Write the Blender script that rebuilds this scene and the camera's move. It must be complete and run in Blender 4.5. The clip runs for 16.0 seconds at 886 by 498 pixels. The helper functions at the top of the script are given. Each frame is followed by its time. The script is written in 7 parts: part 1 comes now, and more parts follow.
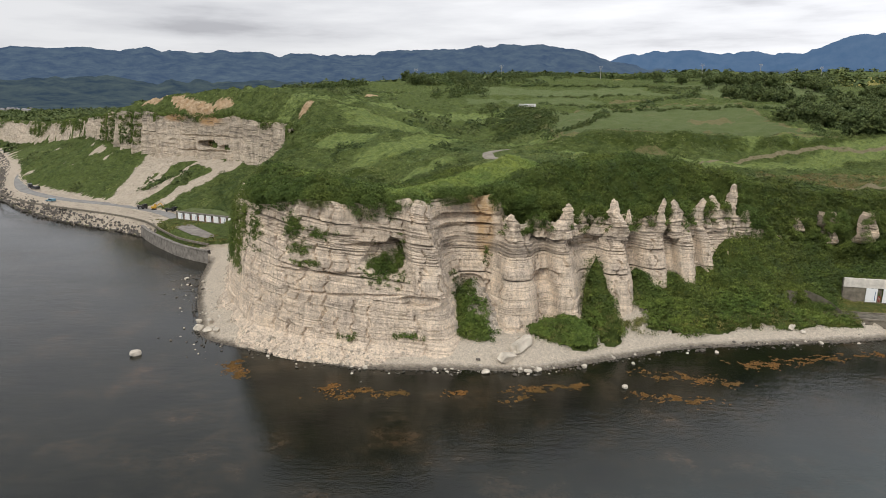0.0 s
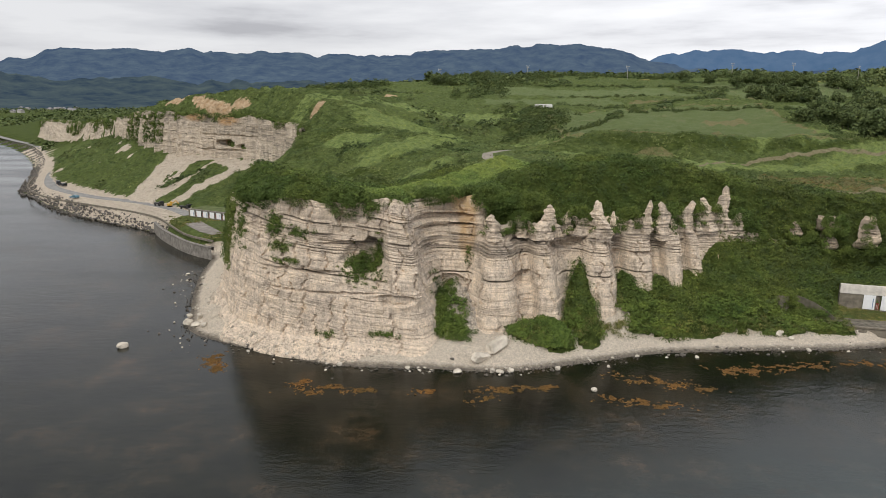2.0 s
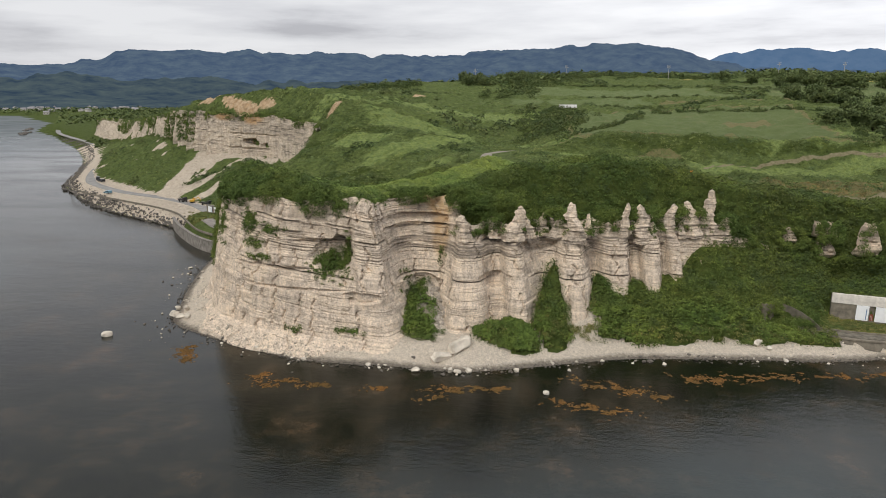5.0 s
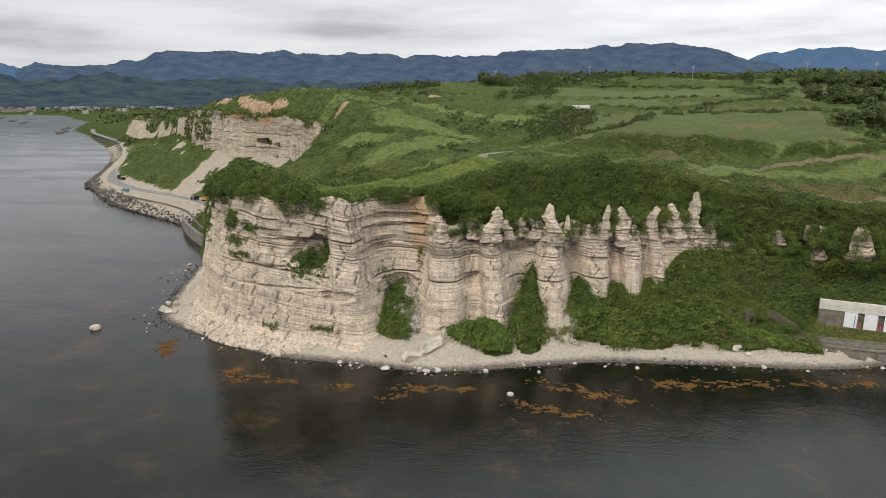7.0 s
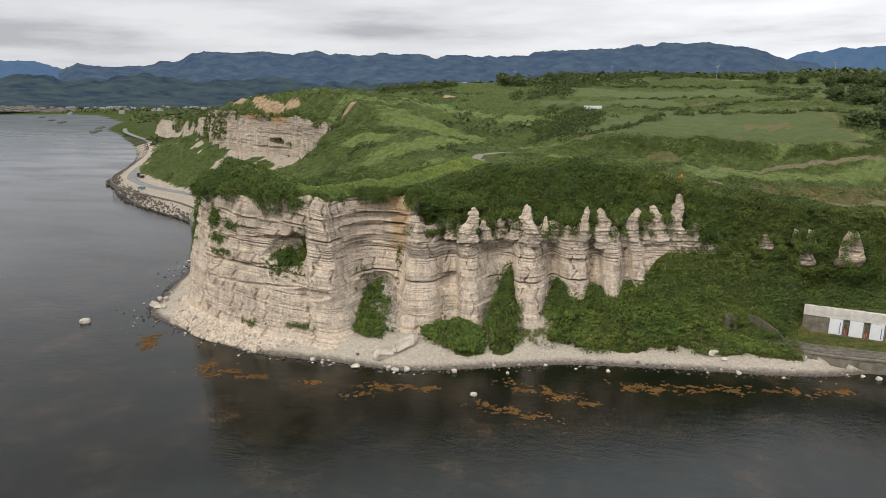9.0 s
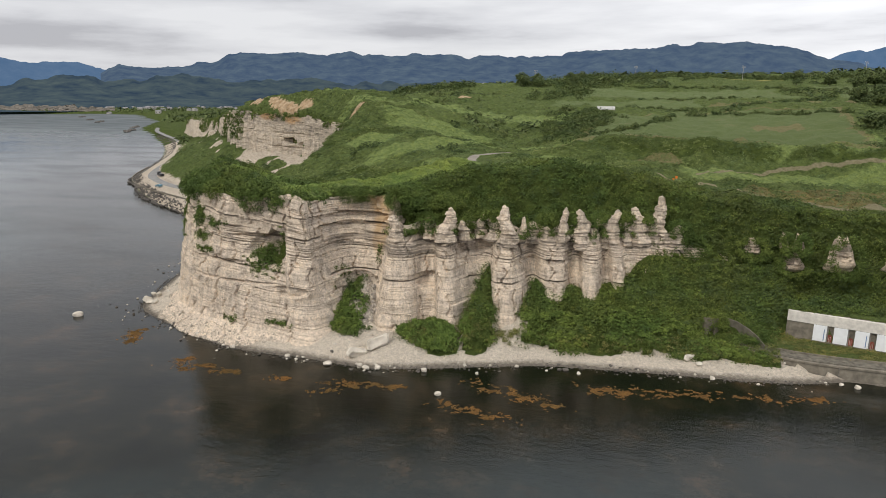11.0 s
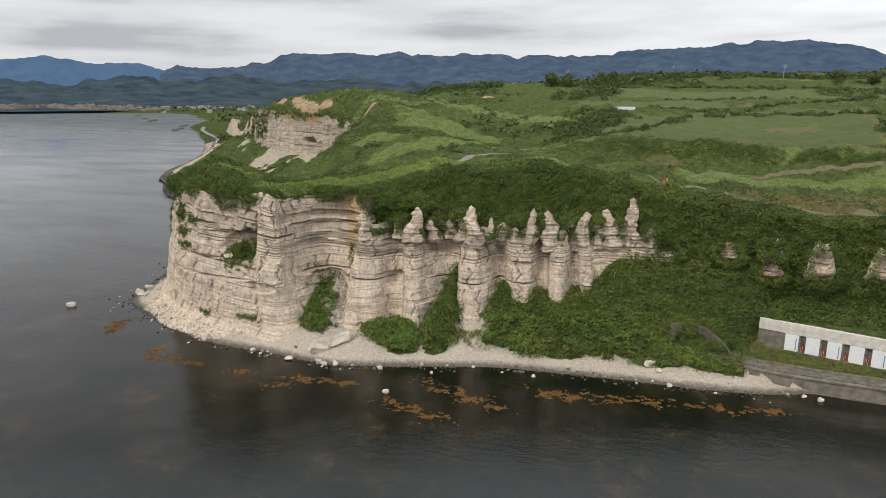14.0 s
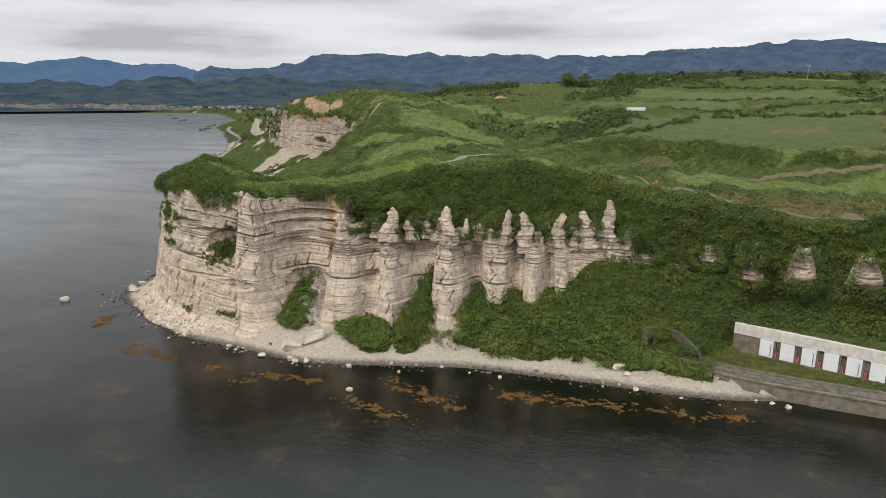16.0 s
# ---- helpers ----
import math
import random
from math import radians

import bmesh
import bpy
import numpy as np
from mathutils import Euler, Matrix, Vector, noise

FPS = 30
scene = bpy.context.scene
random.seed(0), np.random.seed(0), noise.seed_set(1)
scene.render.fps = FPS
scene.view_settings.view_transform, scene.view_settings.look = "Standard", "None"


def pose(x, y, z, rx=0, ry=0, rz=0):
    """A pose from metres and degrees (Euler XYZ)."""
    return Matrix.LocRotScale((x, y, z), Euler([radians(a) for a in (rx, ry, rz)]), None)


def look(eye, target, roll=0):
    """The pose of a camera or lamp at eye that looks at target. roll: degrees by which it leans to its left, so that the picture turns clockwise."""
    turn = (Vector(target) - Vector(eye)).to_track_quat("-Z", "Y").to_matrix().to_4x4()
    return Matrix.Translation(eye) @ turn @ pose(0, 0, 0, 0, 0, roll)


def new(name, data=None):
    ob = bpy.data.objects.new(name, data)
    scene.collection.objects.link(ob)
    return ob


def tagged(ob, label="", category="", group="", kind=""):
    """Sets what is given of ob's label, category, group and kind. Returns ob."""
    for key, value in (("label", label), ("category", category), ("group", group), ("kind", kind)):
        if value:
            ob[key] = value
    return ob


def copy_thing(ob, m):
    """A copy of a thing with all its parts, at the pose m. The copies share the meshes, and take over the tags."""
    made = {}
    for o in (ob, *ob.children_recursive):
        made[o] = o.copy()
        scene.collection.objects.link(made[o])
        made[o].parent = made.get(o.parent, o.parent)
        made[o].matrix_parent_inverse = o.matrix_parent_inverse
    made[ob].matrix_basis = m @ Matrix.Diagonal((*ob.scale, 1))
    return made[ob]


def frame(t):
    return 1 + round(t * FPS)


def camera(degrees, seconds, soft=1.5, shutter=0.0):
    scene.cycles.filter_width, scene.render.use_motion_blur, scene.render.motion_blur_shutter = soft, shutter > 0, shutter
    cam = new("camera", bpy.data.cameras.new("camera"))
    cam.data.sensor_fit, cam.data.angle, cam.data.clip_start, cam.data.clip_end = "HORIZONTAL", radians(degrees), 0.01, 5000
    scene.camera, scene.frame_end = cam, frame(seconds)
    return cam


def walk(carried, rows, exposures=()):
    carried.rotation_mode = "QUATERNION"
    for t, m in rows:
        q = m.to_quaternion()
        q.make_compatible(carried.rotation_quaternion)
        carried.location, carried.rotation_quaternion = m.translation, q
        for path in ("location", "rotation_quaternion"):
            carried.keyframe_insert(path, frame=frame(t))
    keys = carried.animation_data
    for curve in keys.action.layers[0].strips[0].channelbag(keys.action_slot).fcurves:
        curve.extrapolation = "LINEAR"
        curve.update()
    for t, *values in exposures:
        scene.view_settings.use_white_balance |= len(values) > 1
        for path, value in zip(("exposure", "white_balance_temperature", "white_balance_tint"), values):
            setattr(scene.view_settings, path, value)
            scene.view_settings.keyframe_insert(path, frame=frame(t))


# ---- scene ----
cam = camera(68.6, 16.0, soft=0.9)
METRES, EYE, TILT, LEAN, TURN = 100.0, 55.0, -13.5, 0.0, 0.0
ROWS = [
    (0.0, 0.0, 0.0, 0.0, 0.0, 0.0, -0.0),
    (0.5, 0.0314, -0.0018, -0.0, 0.78, 0.0, -0.19),
    (1.0, 0.0628, -0.0033, -0.0002, 1.55, 0.0, -0.37),
    (1.5, 0.0943, -0.0044, -0.0001, 2.33, -0.0, -0.55),
    (2.0, 0.1257, -0.0049, 0.0001, 3.14, -0.02, -0.76),
    (2.5, 0.1571, -0.005, 0.0006, 3.95, -0.04, -0.96),
    (3.0, 0.1885, -0.0043, 0.001, 4.74, -0.06, -1.15),
    (3.5, 0.22, -0.0032, 0.0016, 5.54, -0.08, -1.35),
    (4.0, 0.2513, -0.0014, 0.0021, 6.32, -0.1, -1.54),
    (6.5, 0.4066, 0.0137, 0.0066, 9.92, -0.18, -2.43),
    (7.0, 0.4376, 0.0177, 0.0078, 10.62, -0.21, -2.6),
    (7.5, 0.4684, 0.0221, 0.0092, 11.32, -0.24, -2.78),
    (8.0, 0.4992, 0.0269, 0.0104, 12.01, -0.26, -2.94),
    (8.5, 0.5299, 0.0321, 0.0119, 12.69, -0.3, -3.1),
    (9.0, 0.5605, 0.0376, 0.0134, 13.37, -0.33, -3.26),
    (11.5, 0.7132, 0.0714, 0.022, 16.95, -0.53, -4.13),
    (12.0, 0.7433, 0.0793, 0.0242, 17.67, -0.59, -4.3),
    (12.5, 0.7731, 0.0878, 0.0265, 18.39, -0.65, -4.46),
    (13.0, 0.8029, 0.0965, 0.029, 19.11, -0.71, -4.61),
    (13.5, 0.8326, 0.1056, 0.0314, 19.82, -0.76, -4.77),
    (14.0, 0.8622, 0.1152, 0.0342, 20.51, -0.82, -4.93),
    (14.5, 0.8917, 0.125, 0.0369, 21.21, -0.88, -5.09),
    (15.0, 0.9206, 0.1351, 0.0396, 21.9, -0.94, -5.26),
    (15.5, 0.9499, 0.1457, 0.0426, 22.56, -1.01, -5.4),
    (16.0, 0.9786, 0.1565, 0.0452, 23.1, -1.03, -5.52),
]
walk(cam, [(t, pose(0, 0, EYE, TILT, LEAN, TURN) @ pose(METRES * x, METRES * y, METRES * z, 90 + pitch, roll, yaw)) for t, x, y, z, yaw, pitch, roll in ROWS])

# ---- sky and sun ----
SUN_TURN, SUN_HEIGHT = 205.0, 48.0        # compass of the light, degrees from north over east, and its height
world = bpy.data.worlds.new("overcast_sky")
scene.world = world
world.use_nodes = True
wn, wl = world.node_tree.nodes, world.node_tree.links
wn.clear()
w_out, w_bg = wn.new("ShaderNodeOutputWorld"), wn.new("ShaderNodeBackground")
w_sky = wn.new("ShaderNodeTexSky")
w_sky.sky_type, w_sky.sun_disc = "NISHITA", False
w_sky.sun_elevation, w_sky.sun_rotation = radians(SUN_HEIGHT), radians(SUN_TURN)
w_co, w_map = wn.new("ShaderNodeTexCoord"), wn.new("ShaderNodeMapping")
w_map.inputs["Scale"].default_value = (2.2, 2.2, 15.0)
w_map.inputs["Location"].default_value = (0.35, 0.9, 0.15)
wl.new(w_co.outputs["Generated"], w_map.inputs["Vector"])
w_n1 = wn.new("ShaderNodeTexNoise")
w_n1.inputs["Scale"].default_value, w_n1.inputs["Detail"].default_value, w_n1.inputs["Roughness"].default_value = 1.3, 7.0, 0.55
wl.new(w_map.outputs["Vector"], w_n1.inputs["Vector"])
w_ramp = wn.new("ShaderNodeValToRGB")
w_ramp.color_ramp.elements[0].position, w_ramp.color_ramp.elements[0].color = 0.34, (0.545, 0.545, 0.58, 1)
w_ramp.color_ramp.elements[1].position, w_ramp.color_ramp.elements[1].color = 0.62, (0.90, 0.902, 0.925, 1)
mid = w_ramp.color_ramp.elements.new(0.47)
mid.color = (0.765, 0.768, 0.80, 1)
wl.new(w_n1.outputs["Fac"], w_ramp.inputs["Fac"])
w_gain = wn.new("ShaderNodeMixRGB")
w_gain.blend_type, w_gain.inputs["Fac"].default_value = "MULTIPLY", 1.0
w_gain.inputs["Color2"].default_value = (0.07, 0.07, 0.07, 1)
wl.new(w_sky.outputs["Color"], w_gain.inputs["Color1"])
w_mix = wn.new("ShaderNodeMixRGB")
w_mix.inputs["Fac"].default_value = 0.93
wl.new(w_gain.outputs["Color"], w_mix.inputs["Color1"])
w_dot = wn.new("ShaderNodeVectorMath")
w_dot.operation = "DOT_PRODUCT"
w_dot.inputs[1].default_value = (0.64, 0.12, 0.76)
wl.new(w_co.outputs["Generated"], w_dot.inputs[0])
w_bright = wn.new("ShaderNodeMapRange")
w_bright.inputs["From Min"].default_value, w_bright.inputs["From Max"].default_value = 0.0, 0.95
w_bright.inputs["To Min"].default_value, w_bright.inputs["To Max"].default_value = 0.93, 1.61
wl.new(w_dot.outputs["Value"], w_bright.inputs["Value"])
w_glow = wn.new("ShaderNodeVectorMath")
w_glow.operation = "SCALE"
wl.new(w_ramp.outputs["Color"], w_glow.inputs[0])
wl.new(w_bright.outputs["Result"], w_glow.inputs["Scale"])
wl.new(w_glow.outputs["Vector"], w_mix.inputs["Color2"])
wl.new(w_mix.outputs["Color"], w_bg.inputs["Color"])
w_bg.inputs["Strength"].default_value = 1.0
wl.new(w_bg.outputs["Background"], w_out.inputs["Surface"])

sun = new("sun", bpy.data.lights.new("sun", "SUN"))
sun.data.energy, sun.data.angle, sun.data.color = 1.9, radians(22), (1.0, 0.95, 0.86)
sa, se = radians(SUN_TURN), radians(SUN_HEIGHT)
sun.matrix_world = look((300 * math.sin(sa) * math.cos(se), 300 * math.cos(sa) * math.cos(se), 300 * math.sin(se)), (0, 0, 0))

# ---- numbers and noise ----
rng = np.random.default_rng(7)


def hash3(i, j, k, seed=0):
    h = (i.astype(np.int64) * 374761393 + j.astype(np.int64) * 668265263 + k.astype(np.int64) * 2147483647 + seed * 974634777) & 0xFFFFFFFF
    h = ((h ^ (h >> 13)) * 1274126177) & 0xFFFFFFFF
    h = ((h ^ (h >> 15)) * 2246822519) & 0xFFFFFFFF
    return ((h ^ (h >> 16)) & 0xFFFFFF) / float(0xFFFFFF)


def vnoise(x, y, z=None, seed=0):
    """Smooth value noise, 0 to 1."""
    x, y = np.asarray(x, float), np.asarray(y, float)
    z = np.zeros_like(x) if z is None else np.asarray(z, float)
    i, j, k = np.floor(x), np.floor(y), np.floor(z)
    u, v, w = x - i, y - j, z - k
    u, v, w = u * u * (3 - 2 * u), v * v * (3 - 2 * v), w * w * (3 - 2 * w)
    out = 0
    for a in (0, 1):
        for b in (0, 1):
            for c in (0, 1):
                out = out + hash3(i + a, j + b, k + c, seed) * (u if a else 1 - u) * (v if b else 1 - v) * (w if c else 1 - w)
    return out


def fbm(x, y, z=None, octaves=4, seed=0):
    """Fractal noise about 0, roughly -0.5 to 0.5."""
    out, amp, total = 0, 1.0, 0.0
    for o in range(octaves):
        f = 2.03 ** o
        out = out + amp * (vnoise(np.asarray(x) * f, np.asarray(y) * f, None if z is None else np.asarray(z) * f, seed + o * 17) - 0.5)
        total += amp
        amp *= 0.5
    return out / total


def step(a, b, v):
    t = np.clip((np.asarray(v, float) - a) / (b - a), 0, 1)
    return t * t * (3 - 2 * t)


def spline(points, gap):
    """A smooth line through the points (Catmull-Rom), with a point about every gap metres."""
    p = np.array(points, float)
    q = np.vstack([2 * p[0] - p[1], p, 2 * p[-1] - p[-2]])
    out = []
    for a in range(1, len(q) - 2):
        n = max(1, int(round(np.linalg.norm(q[a + 1, :2] - q[a, :2]) / gap)))
        t = (np.arange(n) / n)[:, None]
        out.append(0.5 * (2 * q[a] + (q[a + 1] - q[a - 1]) * t + (2 * q[a - 1] - 5 * q[a] + 4 * q[a + 1] - q[a + 2]) * t ** 2
                          + (3 * q[a] - q[a - 1] - 3 * q[a + 1] + q[a + 2]) * t ** 3))
    return np.vstack(out + [q[-2:-1]])


def near(line, x, y):
    """Signed distance (positive to the left of the line's way) to a polyline, and the line's further columns at the nearest place."""
    x, y = np.asarray(x, float).ravel(), np.asarray(y, float).ravel()
    best = np.full(x.shape, 1e18)
    sign = np.ones_like(x)
    extra = np.zeros((x.size, line.shape[1]))
    for a, b in zip(line[:-1], line[1:]):
        ex, ey = b[0] - a[0], b[1] - a[1]
        ll = ex * ex + ey * ey
        if ll < 1e-9:
            continue
        t = np.clip(((x - a[0]) * ex + (y - a[1]) * ey) / ll, 0, 1)
        dx, dy = x - a[0] - t * ex, y - a[1] - t * ey
        d2 = dx * dx + dy * dy
        m = d2 < best
        best[m] = d2[m]
        sign[m] = np.sign(ex * dy[m] - ey * dx[m])
        extra[m] = a + (b - a) * t[m][:, None]
    return np.sqrt(best) * np.where(sign == 0, 1, sign), extra


def sheet(name, co, quads, material=None, smooth=True, tris=None):
    """A mesh object from arrays of places and corners."""
    me = bpy.data.meshes.new(name)
    corners = quads if quads is not None else tris
    n, per = corners.shape
    me.vertices.add(len(co))
    me.vertices.foreach_set("co", np.ascontiguousarray(co, np.float32).ravel())
    me.loops.add(n * per)
    me.loops.foreach_set("vertex_index", np.ascontiguousarray(corners, np.int32).ravel())
    me.polygons.add(n)
    me.polygons.foreach_set("loop_start", np.arange(0, n * per, per, dtype=np.int32))
    me.polygons.foreach_set("loop_total", np.full(n, per, np.int32))
    me.update(calc_edges=True)
    me.validate()
    me.polygons.foreach_set("use_smooth", np.full(len(me.polygons), smooth))
    if material:
        me.materials.append(material)
    return new(name, me)


def grid_quads(rows, cols):
    a = (np.arange(rows - 1)[:, None] * cols + np.arange(cols - 1)[None, :]).ravel()
    return np.stack([a, a + 1, a + cols + 1, a + cols], 1)


def attribute(ob, name, values):
    at = ob.data.attributes.new(name, "FLOAT", "POINT")
    at.data.foreach_set("value", np.ascontiguousarray(values, np.float32).ravel())


def under(ob, parent):
    ob.parent = parent
    return ob


def part(name, bm, material, parent, label=""):
    me = bpy.data.meshes.new(name)
    bm.to_mesh(me)
    bm.free()
    me.materials.append(material)
    return tagged(under(new(name, me), parent), label)


def box_bm(size, at=(0, 0, 0), turn=0.0, bevel=0.0):
    bm = bmesh.new()
    bmesh.ops.create_cube(bm, size=1, matrix=Matrix.Translation(at) @ Matrix.Rotation(turn, 4, "Z") @ Matrix.Diagonal((*size, 1)))
    if bevel:
        bmesh.ops.bevel(bm, geom=bm.edges[:], offset=bevel, segments=2, affect="EDGES")
    return bm


# ---- materials ----
class Nodes:
    """A node material: n() adds a node, ramp() a colour ramp, mix() a colour mix."""

    def __init__(self, name, rough=0.9, spec=0.3, metal=0.0):
        self.m = bpy.data.materials.new(name)
        self.m.use_nodes = True
        self.t = self.m.node_tree
        self.b = self.t.nodes["Principled BSDF"]
        self.b.inputs["Roughness"].default_value = rough
        self.b.inputs["Specular IOR Level"].default_value = spec
        self.b.inputs["Metallic"].default_value = metal
        self.co = self.t.nodes.new("ShaderNodeTexCoord").outputs["Object"]

    def put(self, socket, value):
        if isinstance(value, bpy.types.NodeSocket):
            self.t.links.new(value, socket)
        else:
            socket.default_value = value

    def n(self, kind, out, **inputs):
        node = self.t.nodes.new(kind)
        for key, value in inputs.items():
            self.put(node.inputs[key.replace("_", " ")], value)
        return node.outputs[out]

    def noise(self, scale, detail=4.0, rough=0.55, stretch=None, vector=None):
        v = vector or self.co
        if stretch:
            v = self.n("ShaderNodeMapping", "Vector", Vector=v, Scale=stretch)
        return self.n("ShaderNodeTexNoise", "Fac", Vector=v, Scale=scale, Detail=detail, Roughness=rough)

    def attr(self, name):
        node = self.t.nodes.new("ShaderNodeAttribute")
        node.attribute_name = name
        return node.outputs["Fac"]

    def ramp(self, fac, *stops):
        node = self.t.nodes.new("ShaderNodeValToRGB")
        el = node.color_ramp.elements
        while len(el) < len(stops):
            el.new(0.5)
        for e, (p, c) in zip(el, stops):
            e.position = p
            e.color = (*c, 1) if not isinstance(c, (int, float)) else (c, c, c, 1)
        self.put(node.inputs["Fac"], fac)
        return node.outputs["Color"]

    def mix(self, fac, a, b, how="MIX"):
        node = self.t.nodes.new("ShaderNodeMixRGB")
        node.blend_type = how
        for socket, v in zip(node.inputs, (fac, a, b)):
            self.put(socket, (*v, 1) if isinstance(v, tuple) and len(v) == 3 else v)
        return node.outputs["Color"]

    def math(self, how, a, b=0.0, clamp=False):
        node = self.t.nodes.new("ShaderNodeMath")
        node.operation, node.use_clamp = how, clamp
        self.put(node.inputs[0], a)
        self.put(node.inputs[1], b)
        return node.outputs["Value"]

    def bump(self, height, strength, distance):
        v = self.n("ShaderNodeBump", "Normal", Height=height, Strength=strength, Distance=distance)
        self.put(self.b.inputs["Normal"], v)

    def done(self, colour):
        self.put(self.b.inputs["Base Color"], (*colour, 1) if isinstance(colour, tuple) else colour)
        return self.m


def plain(name, colour, rough=0.8, spec=0.3, metal=0.0, spread=0.25, scale=1.5):
    k = Nodes(name, rough, spec, metal)
    lo, hi = tuple(c * (1 - spread) for c in colour), tuple(min(1, c * (1 + spread)) for c in colour)
    return k.done(k.ramp(k.noise(scale, 6), (0.3, lo), (0.7, hi)))


def rock_material(name, pale, deep, ochre):
    """Layered mudstone: thin beds by the attribute bed, blotches, streaks down the face, ochre stain where the attribute says."""
    k = Nodes(name, 0.95, 0.15)
    bed = k.attr("bed")
    wob = k.noise(0.18, 4, 0.6)
    line = k.n("ShaderNodeCombineXYZ", "Vector", X=wob, Y=0.0, Z=bed)
    beds = k.noise(0.75, 4, 0.7, (1.6, 1, 1), line)
    fine = k.noise(3.2, 4, 0.75, (0.5, 1, 1), line)
    hair = k.noise(8.0, 2, 0.6, (0.25, 1, 1), line)
    blot = k.noise(0.30, 6, 0.7)
    grain = k.noise(2.4, 7, 0.75)
    c = k.ramp(beds, (0.33, deep), (0.45, pale), (0.56, tuple(v * 1.12 for v in pale)), (0.68, tuple(v * 0.86 for v in pale)))
    zone = k.math("MULTIPLY", k.math("SUBTRACT", bed, 77.0), 0.5, True)
    zone = k.math("MULTIPLY", zone, k.math("MULTIPLY", k.math("SUBTRACT", 90.0, bed), 0.4, True))
    bold = k.math("MULTIPLY", k.ramp(k.noise(0.11, 4, 0.6), (0.40, 0.35), (0.58, 1.0)), k.math("ADD", k.math("MULTIPLY", zone, 0.75), 0.25))
    c = k.mix(bold, c, k.ramp(fine, (0.36, 0.62), (0.45, 0.94), (0.60, 1.0), (0.70, 0.82)), "MULTIPLY")
    c = k.mix(k.math("MULTIPLY", bold, 0.8), c, k.ramp(hair, (0.36, 0.72), (0.44, 1.0)), "MULTIPLY")
    joint = k.noise(0.8, 3, 0.6, (1, 1, 0.12))
    c = k.mix(0.7, c, k.ramp(joint, (0.485, 1.0), (0.5, 0.72), (0.515, 1.0)), "MULTIPLY")
    c = k.mix(0.85, c, k.ramp(blot, (0.34, (0.62, 0.63, 0.65)), (0.50, (1.0, 1.0, 1.0)), (0.70, (1.13, 1.11, 1.06))), "MULTIPLY")
    c = k.mix(0.6, c, k.ramp(grain, (0.34, 0.45), (0.52, 1.0), (0.7, 1.1)), "MULTIPLY")
    streak = k.noise(1.0, 5, 0.65, (1, 1, 0.06))
    c = k.mix(0.45, c, k.ramp(streak, (0.38, 0.55), (0.56, 1.0)), "MULTIPLY")
    moss = k.noise(0.5, 6, 0.75, (1, 1, 0.6))
    c = k.mix(k.ramp(moss, (0.60, 0.0), (0.72, 0.45)), c, (0.13, 0.135, 0.075))
    c = k.mix(k.math("MULTIPLY", k.attr("ochre"), k.ramp(k.noise(0.7, 6, 0.7), (0.34, 0.25), (0.54, 0.95))), c, ochre)
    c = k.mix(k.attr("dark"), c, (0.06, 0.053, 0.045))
    k.bump(k.math("ADD", k.math("MULTIPLY", grain, 0.8), fine), 0.9, 0.4)
    return k.done(c)


ROCK = rock_material("pale_mudstone", (0.72, 0.60, 0.475), (0.57, 0.48, 0.385), (0.58, 0.40, 0.225))
FAR_ROCK = rock_material("far_mudstone", (0.56, 0.48, 0.385), (0.42, 0.36, 0.29), (0.50, 0.31, 0.15))


